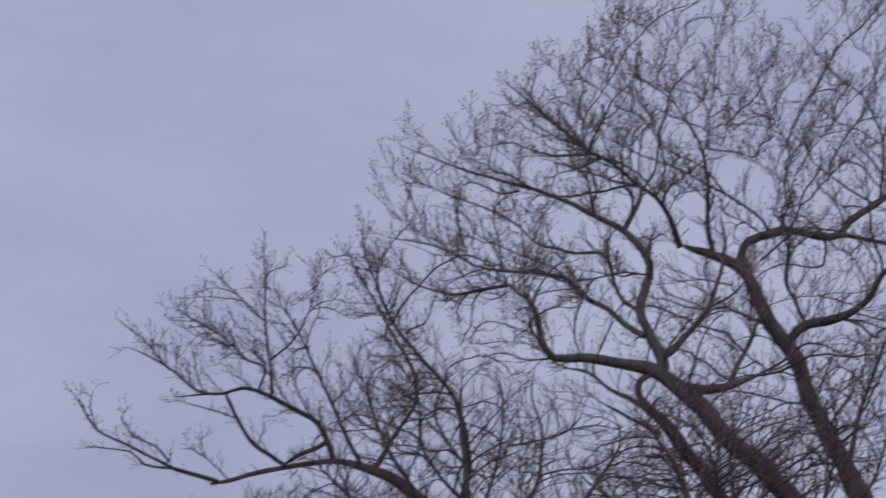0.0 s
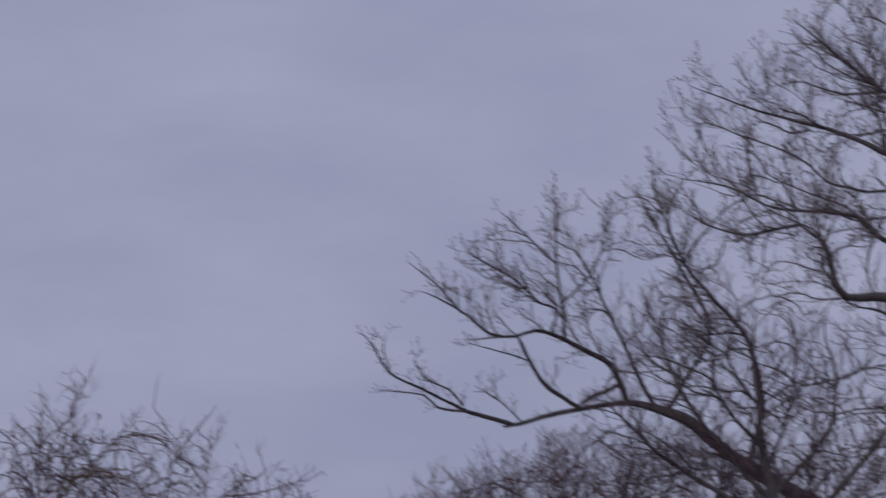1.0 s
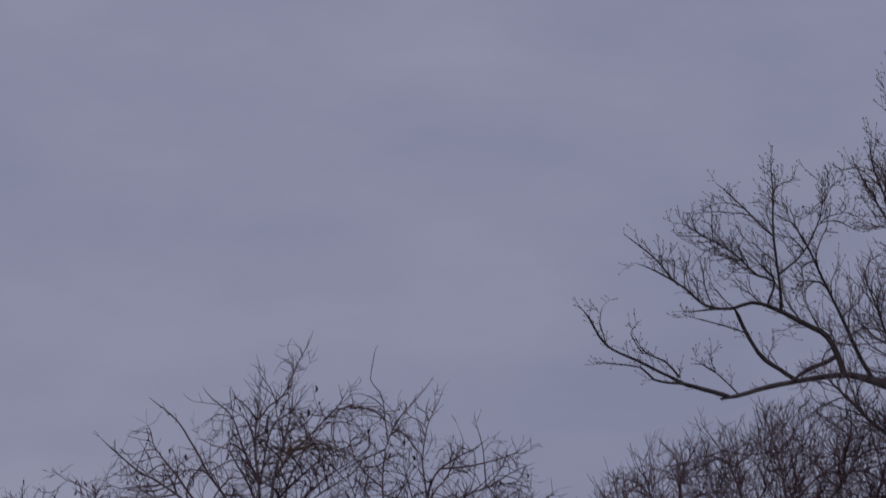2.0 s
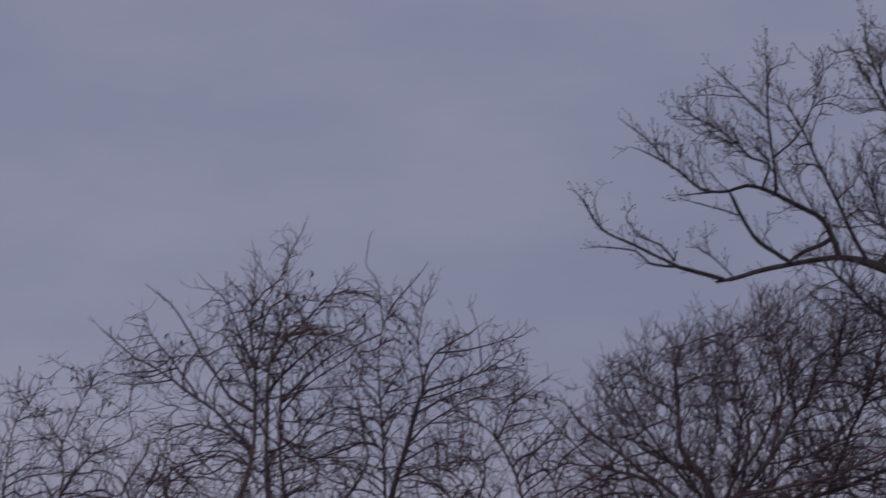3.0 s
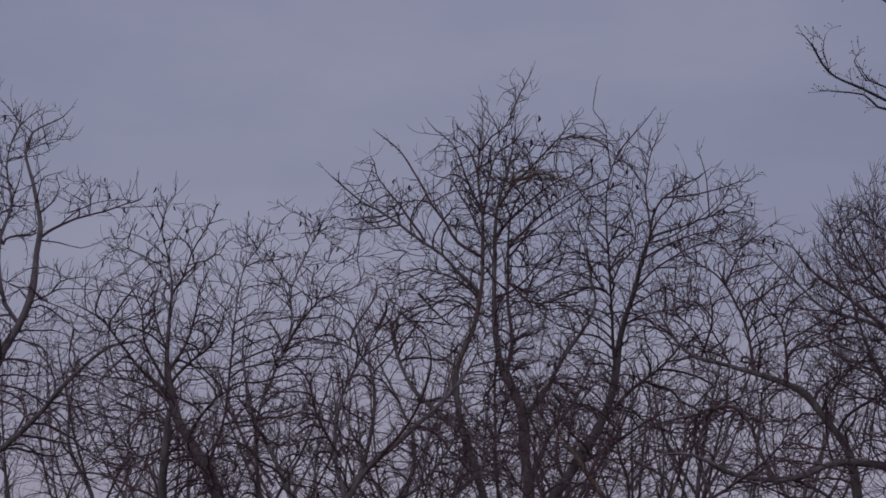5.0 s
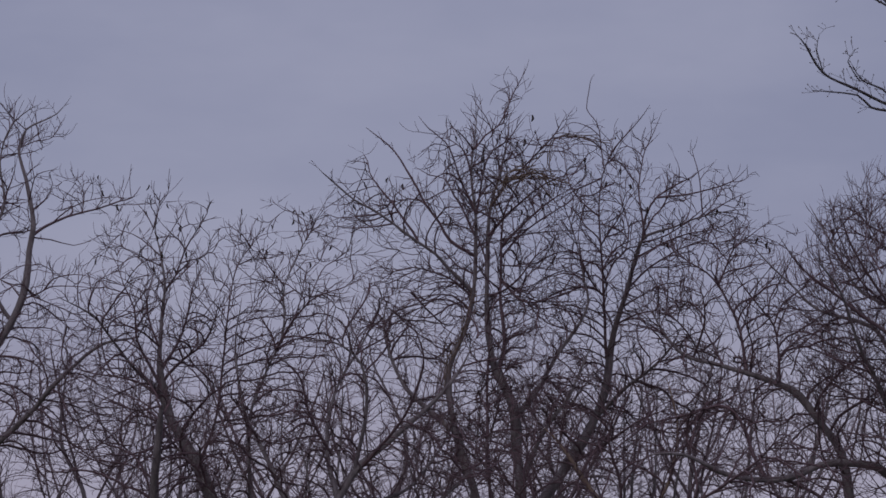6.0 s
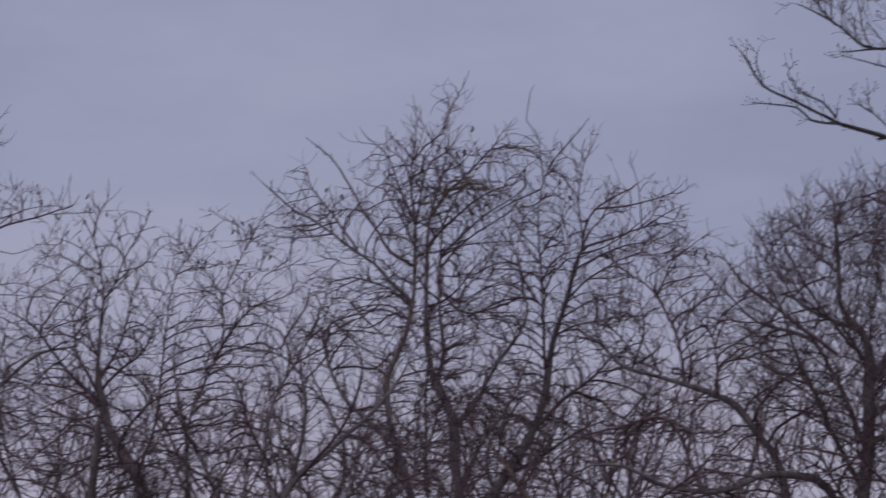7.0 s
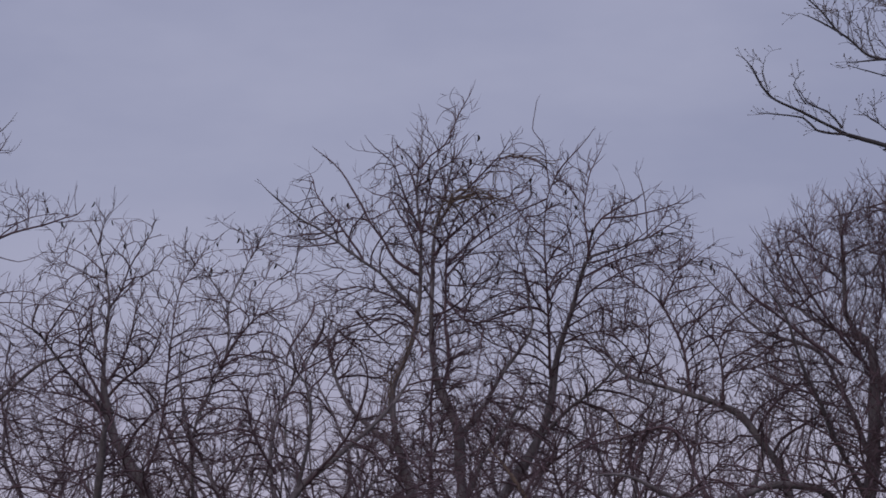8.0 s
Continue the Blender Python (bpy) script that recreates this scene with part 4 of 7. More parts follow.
limb(locust, False, (-0.23, 0.43, 7.12, 0.025), (-0.56, 0.53, 7.35, 0.021), (-0.71, 0.59, 7.58, 0.018), (-0.9, 0.67, 7.84, 0.016), (-1, 0.72, 8.05, 0.014), (-1.16, 0.8, 8.32, 0.012), (-1.31, 0.86, 8.56, 0.01), (-1.52, 0.93, 8.76, 0.008), (-1.7, 0.98, 8.9, 0.006))
limb(locust, False, (-0.98, 0.11, 7.29, 0.018), (-1.31, 0.35, 7.79, 0.012), (-1.5, 0.48, 8.03, 0.009), (-1.63, 0.58, 8.24, 0.008), (-1.67, 0.64, 8.38, 0.007), (-1.87, 0.72, 8.42, 0.005))
limb(locust, False, (-1.65, 0.61, 8.31, 0.008), (-1.69, 0.8, 8.47, 0.006), (-1.74, 0.91, 8.55, 0.004))
limb(locust, False, (-0.24, 0.49, 7.75, 0.016), (-0.45, 0.4, 8.21, 0.011), (-0.53, 0.36, 8.45, 0.01), (-0.63, 0.33, 8.63, 0.008), (-0.86, 0.28, 8.81, 0.007), (-0.98, 0.25, 8.96, 0.005))
limb(locust, False, (-0.26, 0.54, 8.55, 0.012), (-0.41, 0.16, 8.69, 0.008), (-0.52, -0.1, 8.76, 0.006), (-0.6, -0.37, 8.88, 0.004))
limb(locust, False, (-0.25, 0.55, 8.55, 0.014), (-0.11, 0.58, 8.74, 0.011), (0.06, 0.61, 8.88, 0.01), (0.17, 0.64, 9.09, 0.009), (0.25, 0.67, 9.29, 0.007), (0.34, 0.7, 9.46, 0.006), (0.41, 0.72, 9.6, 0.005), (0.48, 0.75, 9.79, 0.004))
limb(locust, False, (0.33, 0.7, 9.44, 0.007), (0.32, 0.71, 9.55, 0.005), (0.21, 0.72, 9.6, 0.004))
limb(locust, False, (0.27, 0.68, 9.32, 0.007), (0.38, 0.71, 9.27, 0.004))
limb(locust, False, (0.22, 0.66, 9.22, 0.008), (0.21, 0.63, 9.36, 0.005), (0.19, 0.6, 9.48, 0.004))
limb(locust, False, (0.1, 0.44, 8.26, 0.01), (0.01, 0.3, 8.58, 0.007), (-0.01, 0.21, 8.79, 0.006), (0.04, 0.13, 8.96, 0.004))
limb(locust, False, (-0, 0.23, 8.74, 0.008), (-0.09, 0.14, 8.93, 0.006), (-0.2, 0.07, 9.06, 0.005), (-0.28, -0, 9.2, 0.004))
limb(locust, False, (-0.03, 0.41, 7.77, 0.018), (0.18, 0.27, 8.05, 0.014), (0.36, 0.17, 8.21, 0.012), (0.57, 0.06, 8.42, 0.01), (0.77, -0.06, 8.63, 0.008), (0.86, -0.12, 8.76, 0.007), (0.96, -0.2, 8.92, 0.005))
limb(locust, False, (0.86, -0.12, 8.76, 0.007), (0.81, -0.27, 8.93, 0.004))
limb(locust, False, (-0.07, 0.38, 7.36, 0.021), (0.13, 0.19, 7.58, 0.017), (0.35, 0, 7.77, 0.014), (0.57, -0.18, 7.93, 0.011), (0.84, -0.37, 8.06, 0.008), (1.06, -0.51, 8.1, 0.006))
limb(locust, False, (0.12, 0.35, 7.25, 0.021), (0.28, 0.46, 7.44, 0.017), (0.56, 0.64, 7.71, 0.013), (0.85, 0.8, 7.96, 0.009), (1.09, 0.93, 8.11, 0.006))
limb(locust, False, (0.12, 0.34, 7.1, 0.018), (0.36, 0.57, 7.41, 0.013), (0.68, 0.81, 7.68, 0.01), (0.98, 1.03, 7.9, 0.008), (1.25, 1.22, 8.1, 0.005))
limb(locust, False, (-0.27, 0.39, 6.58, 0.018), (-0.55, 0.22, 6.8, 0.013), (-0.81, 0.09, 6.88, 0.011), (-1.05, -0.03, 6.92, 0.009), (-1.28, -0.14, 6.86, 0.007), (-1.57, -0.28, 6.86, 0.004))
limb(locust, False, (-0.3, 0.38, 6.41, 0.016), (-0.53, 0.14, 6.57, 0.012), (-0.8, -0.1, 6.56, 0.009), (-1.05, -0.33, 6.49, 0.006), (-1.23, -0.49, 6.41, 0.004))
limb(locust, False, (-0.24, 0.42, 6.88, 0.014), (-0.46, 0.49, 6.99, 0.011), (-0.63, 0.58, 7.19, 0.008), (-0.86, 0.66, 7.27, 0.006), (-1.08, 0.73, 7.28, 0.004))
limb(locust, False, (0.12, 0.32, 6.78, 0.019), (0.29, 0.12, 6.57, 0.016), (0.46, -0.03, 6.46, 0.014), (0.66, -0.18, 6.47, 0.012), (0.93, -0.41, 6.55, 0.01), (1.21, -0.63, 6.59, 0.007))
limb(locust, False, (0.36, 0.06, 6.53, 0.01), (0.45, -0.11, 6.79, 0.008), (0.6, -0.22, 6.91, 0.006), (0.7, -0.33, 7.05, 0.005), (0.71, -0.41, 7.18, 0.005), (0.56, -0.5, 7.21, 0.004))
limb(locust, False, (0.12, 0.33, 6.99, 0.01), (0.42, 0.14, 6.95, 0.007), (0.71, -0.06, 6.9, 0.006), (0.95, -0.22, 6.84, 0.004))
limb(locust, False, (0.13, 0.35, 7.31, 0.012), (0.45, 0.54, 7.42, 0.01), (0.83, 0.74, 7.48, 0.008), (1.17, 0.92, 7.51, 0.006), (1.42, 1.05, 7.5, 0.005))
limb(locust, False, (-0.23, 0.48, 7.64, 0.016), (-0.15, 0.37, 8.06, 0.012), (-0.1, 0.32, 8.3, 0.01), (-0, 0.26, 8.51, 0.009), (0.18, 0.21, 8.62, 0.008), (0.31, 0.16, 8.79, 0.006), (0.44, 0.11, 8.95, 0.005))
limb(locust, False, (-0.23, 0.46, 7.41, 0.016), (-0.4, 0.56, 7.76, 0.012), (-0.52, 0.62, 7.95, 0.01), (-0.64, 0.68, 8.17, 0.008), (-0.84, 0.74, 8.23, 0.007), (-1.02, 0.8, 8.34, 0.005))
limb(locust, False, (-0.24, 0.49, 7.79, 0.014), (-0.42, 0.61, 8.01, 0.01), (-0.64, 0.71, 8.02, 0.008), (-0.87, 0.82, 7.91, 0.006), (-1.08, 0.91, 7.93, 0.004))
limb(locust, False, (-0.28, 0.52, 8.17, 0.014), (-0.36, 0.52, 8.47, 0.01), (-0.48, 0.52, 8.62, 0.008), (-0.65, 0.53, 8.54, 0.006), (-0.87, 0.53, 8.55, 0.004))
limb(locust, False, (-0.27, 0.53, 8.32, 0.012), (-0.04, 0.39, 8.42, 0.009), (0.18, 0.27, 8.38, 0.008), (0.4, 0.14, 8.47, 0.007), (0.61, -0.06, 8.77, 0.004))
limb(locust, False, (-0.07, 0.35, 7.02, 0.014), (-0.17, 0.44, 7.33, 0.01), (-0.33, 0.5, 7.49, 0.009), (-0.56, 0.57, 7.55, 0.007), (-0.79, 0.63, 7.57, 0.005))
limb(locust, False, (-0.07, 0.32, 6.57, 0.018), (0.2, 0.14, 6.67, 0.013), (0.4, -0.03, 6.84, 0.01), (0.56, -0.2, 7.05, 0.008), (0.78, -0.37, 7.18, 0.005))
limb(locust, False, (0.3, 0.19, 4.96, 0.04), (0.57, 0.25, 5.3, 0.032), (0.88, 0.33, 5.84, 0.025), (1.17, 0.39, 6.24, 0.019), (1.27, 0.43, 6.51, 0.016), (1.21, 0.47, 6.78, 0.013), (1.15, 0.51, 7.13, 0.01), (1.07, 0.55, 7.43, 0.007))
limb(locust, False, (0.35, 0.14, 4.03, 0.039), (0.73, -0.05, 4.85, 0.025), (0.98, -0.14, 5.21, 0.02), (1.16, -0.23, 5.58, 0.015), (1.31, -0.31, 5.94, 0.011))
limb(locust, False, (-0.49, 0.26, 4.8, 0.043), (-1.04, 0.64, 5.25, 0.03), (-1.36, 0.99, 5.85, 0.021), (-1.46, 1.25, 6.34, 0.015), (-1.39, 1.41, 6.65, 0.011))
limb(locust, False, (0.18, 0, 2.6, 0.029), (-0, 0.02, 3.3, 0.025), (-0.04, 0.04, 4.03, 0.021), (-0.06, 0.07, 4.92, 0.018), (-0.06, 0.09, 5.51, 0.016), (-0.04, 0.1, 5.96, 0.014))
lobe(locust, -0.25, 0.47, 8.01, 0.95, 1.42, 0.81, 270)
lobe(locust, -1.39, 0.92, 7.72, 0.75, 1.14, 0.48, 125)
lobe(locust, 0.49, 0.31, 7.77, 0.75, 1.23, 0.75, 162)
lobe(locust, -0.25, 0.76, 6.91, 1.15, 1.52, 0.88, 270)
lobe(locust, -1.09, 1.54, 6.36, 0.81, 1.33, 0.75, 148)
lobe(locust, 0.58, 0.45, 5.98, 0.75, 1.23, 0.81, 148)
lobe(locust, -0.24, 0.74, 5.25, 1.02, 1.33, 0.88, 243)
lobe(locust, 0.15, 1.03, 9.14, 0.27, 0.47, 0.41, 27)
lobe(locust, 0.86, 0.02, 8.33, 0.41, 0.66, 0.34, 54)
lobe(locust, -1.84, 0.91, 7.82, 0.41, 0.57, 0.41, 32)
lobe(locust, -0.26, 0.61, 8.7, 0.41, 0.66, 0.41, 40)
lobe(locust, 0.79, 0.36, 7.32, 0.47, 0.85, 0.41, 94)
lobe(locust, 0.39, 0.7, 6.41, 0.64, 1.04, 0.61, 175)
lobe(locust, -0.02, 0.69, 5.7, 0.81, 1.14, 0.75, 148)
lobe(locust, 0.57, 0.14, 5.29, 0.75, 1.14, 0.61, 175)
lobe(locust, 0.12, 0.41, 8.15, 0.68, 1.14, 0.61, 140)
lobe(locust, -0.03, 0.54, 7.11, 0.75, 1.14, 0.75, 150)
lobe(locust, -0.24, 0.55, 6.9, 0.42, 0.6, 1.5, 130)
lobe(locust, -0.07, 0.35, 6.2, 0.4, 0.6, 1.4, 110)
lobe(locust, 0.87, 0.36, 6.87, 0.54, 1.04, 0.61, 90)
lobe(locust, 0.43, 0.2, 6.12, 0.6, 0.9, 0.6, 60)
lobe(locust, -0.99, 0.4, 6.27, 0.6, 0.9, 0.5, 90)
crown(locust, margin=0.08, more=1.1, heart=(-0.17, 0, 6.24))

mulberry = start_tree("tree", 0.03, 56.5, "bare tree with a leaning grey stem and whip-like shoots", GREY_BARK, RED_TWIG, 5)
limb(mulberry, True, (0, 0, -0.5, 0.14), (0.02, 0, 0.33, 0.112), (0.05, 0, 1.15, 0.104), (0.23, 0, 2.88, 0.093), (0.49, 0.09, 3.79, 0.076), (0.87, 0.17, 4.4, 0.068), (1.25, 0.24, 5, 0.063), (1.43, 0.3, 5.59, 0.057), (1.5, 0.33, 6.07, 0.046), (1.57, 0.24, 6.33, 0.04), (1.7, 0.11, 6.71, 0.033), (1.83, -0.04, 7.15, 0.026), (1.92, -0.14, 7.43, 0.022), (2.08, -0.19, 7.51, 0.019), (2.33, -0.28, 7.59, 0.016), (2.59, -0.37, 7.7, 0.012), (2.92, -0.48, 7.77, 0.008), (3.27, -0.6, 7.81, 0.004))
limb(mulberry, False, (1.45, 0.31, 5.71, 0.028), (1.4, 0.19, 6.4, 0.021), (1.38, 0.08, 7.01, 0.017), (1.35, -0.01, 7.53, 0.014), (1.33, -0.07, 7.91, 0.011), (1.37, -0.14, 8.28, 0.009), (1.48, -0.19, 8.57, 0.007), (1.52, -0.23, 8.75, 0.006))
limb(mulberry, False, (1.35, -0.12, 8.69, 0.007), (1.19, -0.16, 8.79, 0.006), (1.01, -0.21, 8.83, 0.005), (0.84, -0.25, 8.79, 0.004))
limb(mulberry, False, (1.48, -0.19, 8.57, 0.011), (1.62, -0.27, 8.76, 0.009), (1.78, -0.34, 8.94, 0.007), (1.93, -0.41, 9.1, 0.005), (2, -0.45, 9.22, 0.004))
limb(mulberry, False, (1.37, -0.14, 8.27, 0.011), (1.12, 0.05, 8.18, 0.009), (0.89, 0.22, 8.08, 0.007), (0.63, 0.44, 7.92, 0.005))
limb(mulberry, False, (1.34, -0.05, 7.76, 0.013), (1.16, 0.12, 7.93, 0.011), (0.97, 0.33, 8.18, 0.009), (0.89, 0.55, 8.51, 0.007), (0.86, 0.75, 8.84, 0.005))
limb(mulberry, False, (1.96, -0.15, 7.45, 0.017), (1.89, 0.02, 7.92, 0.012), (1.87, 0.12, 8.2, 0.011), (1.92, 0.22, 8.49, 0.009), (1.97, 0.3, 8.7, 0.008), (2.09, 0.4, 8.97, 0.006), (2.2, 0.51, 9.25, 0.004))
limb(mulberry, False, (2, 0.32, 8.76, 0.007), (2.06, 0.41, 8.98, 0.005), (2.03, 0.49, 9.19, 0.004))
limb(mulberry, False, (1.47, -0.18, 8.53, 0.009), (1.63, -0.1, 8.46, 0.008), (1.74, -0.02, 8.32, 0.007), (1.86, 0.07, 8.15, 0.005), (1.89, 0.17, 7.94, 0.004))
limb(mulberry, False, (1.92, -0.14, 7.43, 0.02), (1.96, -0.27, 7.74, 0.016), (2.09, -0.38, 7.97, 0.013), (2.35, -0.5, 8.14, 0.009), (2.57, -0.6, 8.24, 0.007), (2.73, -0.68, 8.36, 0.005))
limb(mulberry, False, (2.1, -0.39, 7.98, 0.017), (2.46, -0.56, 8.01, 0.012), (2.79, -0.73, 8.07, 0.009), (3.09, -0.89, 8.15, 0.007), (3.27, -1.01, 8.31, 0.005))
limb(mulberry, False, (3.05, -0.87, 8.14, 0.007), (3.2, -0.92, 8.14, 0.005), (3.3, -0.96, 8.22, 0.004))
limb(mulberry, False, (2.73, -0.42, 7.73, 0.011), (2.94, -0.5, 7.85, 0.008), (3.1, -0.57, 7.94, 0.006), (3.35, -0.67, 8.04, 0.004))
limb(mulberry, False, (2.71, -0.41, 7.73, 0.011), (2.69, -0.42, 8.1, 0.008), (2.66, -0.42, 8.3, 0.007), (2.6, -0.42, 8.52, 0.005), (2.56, -0.43, 8.67, 0.004))
limb(mulberry, False, (2.39, -0.52, 8.16, 0.007), (2.39, -0.53, 8.36, 0.005), (2.33, -0.53, 8.52, 0.004))
limb(mulberry, False, (2.49, -0.57, 8.21, 0.007), (2.35, -0.55, 8.27, 0.005), (2.24, -0.54, 8.34, 0.004))
limb(mulberry, False, (2.65, -0.39, 7.71, 0.011), (2.86, -0.1, 7.92, 0.008), (3.01, 0.21, 8.23, 0.005), (3, 0.37, 8.4, 0.004))
limb(mulberry, False, (1.38, 0.07, 7.04, 0.015), (1.51, 0.14, 7.27, 0.011), (1.66, 0.2, 7.41, 0.009), (1.89, 0.26, 7.52, 0.007))
limb(mulberry, False, (1.72, 0.08, 6.79, 0.017), (2.01, 0.26, 7.1, 0.013), (2.28, 0.39, 7.28, 0.011), (2.44, 0.47, 7.38, 0.01), (2.71, 0.59, 7.47, 0.008), (3.03, 0.73, 7.47, 0.006))
limb(mulberry, False, (1.85, -0.06, 7.21, 0.017), (2.14, -0.21, 7.37, 0.013), (2.51, -0.38, 7.49, 0.01), (2.84, -0.53, 7.53, 0.007), (3.1, -0.66, 7.64, 0.005))
limb(mulberry, False, (1.91, -0.13, 7.4, 0.013), (2.21, -0.37, 7.47, 0.01), (2.5, -0.64, 7.63, 0.008), (2.71, -0.86, 7.8, 0.006), (2.82, -1, 7.93, 0.005))
limb(mulberry, False, (1.57, 0.25, 6.32, 0.015), (1.85, -0, 6.45, 0.011), (2.18, -0.26, 6.48, 0.007), (2.44, -0.47, 6.36, 0.005))
limb(mulberry, False, (1.65, 0.16, 6.55, 0.015), (1.94, 0.35, 6.73, 0.01), (2.25, 0.55, 6.9, 0.007), (2.49, 0.68, 6.88, 0.005))
limb(mulberry, False, (1.39, 0.11, 6.86, 0.015), (1.55, 0.27, 7.18, 0.012), (1.7, 0.37, 7.34, 0.011), (1.75, 0.52, 7.67, 0.009), (1.67, 0.66, 7.99, 0.007), (1.62, 0.84, 8.4, 0.005))
limb(mulberry, False, (1.39, 0.14, 6.71, 0.015), (1.22, -0, 6.92, 0.012), (1.04, -0.24, 7.35, 0.009), (0.92, -0.43, 7.71, 0.006), (0.77, -0.54, 7.85, 0.005))
limb(mulberry, False, (1.36, 0.02, 7.38, 0.013), (1.5, -0.13, 7.6, 0.01), (1.64, -0.27, 7.81, 0.007), (1.75, -0.41, 8.03, 0.005))
limb(mulberry, False, (1.93, -0.18, 7.52, 0.015), (2.07, 0.09, 7.78, 0.011), (2.22, 0.29, 7.96, 0.009), (2.26, 0.5, 8.2, 0.007), (2.21, 0.71, 8.43, 0.005))
limb(mulberry, False, (1.25, 0.24, 5, 0.033), (1.67, -0.03, 5.42, 0.024), (2, -0.23, 5.68, 0.019), (2.29, -0.42, 5.98, 0.014), (2.44, -0.58, 6.28, 0.01))
limb(mulberry, False, (0.87, 0.17, 4.41, 0.03), (1.38, -0.11, 4.66, 0.021), (1.85, -0.39, 4.99, 0.015), (2.29, -0.62, 5.14, 0.01))
lobe(mulberry, 1.93, 0.16, 7.69, 0.84, 1.33, 0.77, 170)
lobe(mulberry, 2.61, -0.03, 7.75, 0.63, 1.04, 0.56, 90)
lobe(mulberry, 1.33, 0.36, 7.86, 0.63, 1.14, 0.84, 130)
lobe(mulberry, 1.78, 0.08, 6.53, 0.91, 1.42, 0.84, 180)
lobe(mulberry, 1.48, 0.07, 5.16, 1.11, 1.42, 0.84, 200)
lobe(mulberry, 1.49, 0.78, 8.76, 0.42, 0.57, 0.35, 20)
lobe(mulberry, 2.44, -0.3, 5.29, 0.7, 1.14, 0.77, 100)
lobe(mulberry, 1.36, 0.3, 6.6, 0.4, 0.6, 1.5, 130)
lobe(mulberry, 3.16, 0.4, 7.49, 0.42, 0.85, 0.52, 70)
lobe(mulberry, 1.5, 0.3, 8.34, 0.35, 0.525, 0.35, 45)
lobe(mulberry, 1.09, 0.3, 7.79, 0.35, 0.525, 0.4, 45)
lobe(mulberry, 0.86, 0.2, 6.71, 0.6, 0.9, 0.6, 70)
crown(mulberry, more=1.08, heart=(1.4, 0, 5.76))
limb(mulberry, False, (1.4, -0.15, 8.35, 0.009), (1.35, -0.12, 8.67, 0.008), (1.34, -0.11, 8.86, 0.007), (1.3, -0.09, 9.02, 0.006), (1.22, -0.08, 9.13, 0.006), (1.16, -0.07, 9.23, 0.005), (1.19, -0.05, 9.45, 0.005), (1.22, -0.04, 9.6, 0.004), (1.27, -0.03, 9.7, 0.004))
limb(mulberry, False, (1.34, -0.11, 8.84, 0.007), (1.22, -0.21, 8.95, 0.006), (1.06, -0.3, 9, 0.005), (0.94, -0.37, 8.98, 0.005), (0.87, -0.42, 8.92, 0.004), (0.83, -0.51, 8.77, 0.004))
limb(mulberry, False, (1.35, -0.12, 8.69, 0.007), (1.14, -0.2, 8.72, 0.006), (0.88, -0.31, 8.69, 0.004))

# ---- trees along the edge of the wood ----
edge = start_tree("tree", -8.24, 58.0, "tall slender bare tree with open crooked branches", GREY_BARK, RED_TWIG, 6)
limb(edge, True, (0, 0, -0.5, 0.181), (0.02, 0, 0.3, 0.145), (0.04, 0, 1.09, 0.134), (0.16, 0, 3.02, 0.118), (0.43, 0.12, 4.2, 0.101), (1.18, 0.2, 5.86, 0.075), (1.35, 0.24, 6.2, 0.065), (1.5, 0.28, 6.5, 0.058), (1.63, 0.32, 6.81, 0.052), (1.69, 0.36, 7.14, 0.046), (1.7, 0.4, 7.46, 0.041), (1.74, 0.43, 7.7, 0.037), (1.75, 0.45, 7.86, 0.035), (1.69, 0.48, 8.18, 0.03), (1.63, 0.52, 8.5, 0.025), (1.52, 0.56, 8.84, 0.02), (1.55, 0.58, 8.97, 0.018), (1.62, 0.6, 9.19, 0.015), (1.81, 0.63, 9.31, 0.012), (2.04, 0.66, 9.43, 0.008), (2.24, 0.7, 9.69, 0.004))
limb(edge, False, (0.59, 0.12, 4.12, 0.045), (1.19, -0.36, 4.56, 0.039), (1.86, -0.93, 5.09, 0.036), (2.2, -1.26, 5.44, 0.035), (2.61, -1.62, 5.78, 0.028), (3.02, -1.93, 6, 0.02), (3.5, -2.25, 6.06, 0.011))
limb(edge, False, (0.94, 0.76, 6.52, 0.028), (0.5, 0.37, 7.12, 0.022), (0.23, -0.04, 7.87, 0.017), (0.12, -0.43, 8.61, 0.009))
limb(edge, False, (1.16, 1.1, 7.67, 0.022), (0.68, 1.33, 8.42, 0.017), (0.39, 1.56, 9.26, 0.009))
limb(edge, False, (1.74, 0.43, 7.68, 0.024), (1.92, 0.5, 7.82, 0.02), (2.22, 0.61, 7.97, 0.016), (2.6, 0.74, 8.09, 0.013), (2.91, 0.85, 8.22, 0.01), (3.09, 0.91, 8.27, 0.008), (3.2, 0.98, 8.44, 0.006))
limb(edge, False, (2.01, 0.53, 7.87, 0.01), (2.32, 0.43, 8.09, 0.008), (2.56, 0.36, 8.18, 0.006), (2.85, 0.27, 8.21, 0.005), (3.05, 0.22, 8.19, 0.004))
limb(edge, False, (3.08, 0.91, 8.27, 0.005), (3.06, 0.88, 8.54, 0.004), (3.08, 0.86, 8.75, 0.003))
limb(edge, False, (2.6, 0.74, 8.09, 0.007), (2.69, 0.68, 8.28, 0.005), (2.65, 0.62, 8.45, 0.004), (2.57, 0.58, 8.53, 0.003))
limb(edge, False, (2.41, 0.68, 8.03, 0.007), (2.43, 0.71, 8.28, 0.005), (2.36, 0.73, 8.45, 0.004), (2.28, 0.75, 8.51, 0.003))
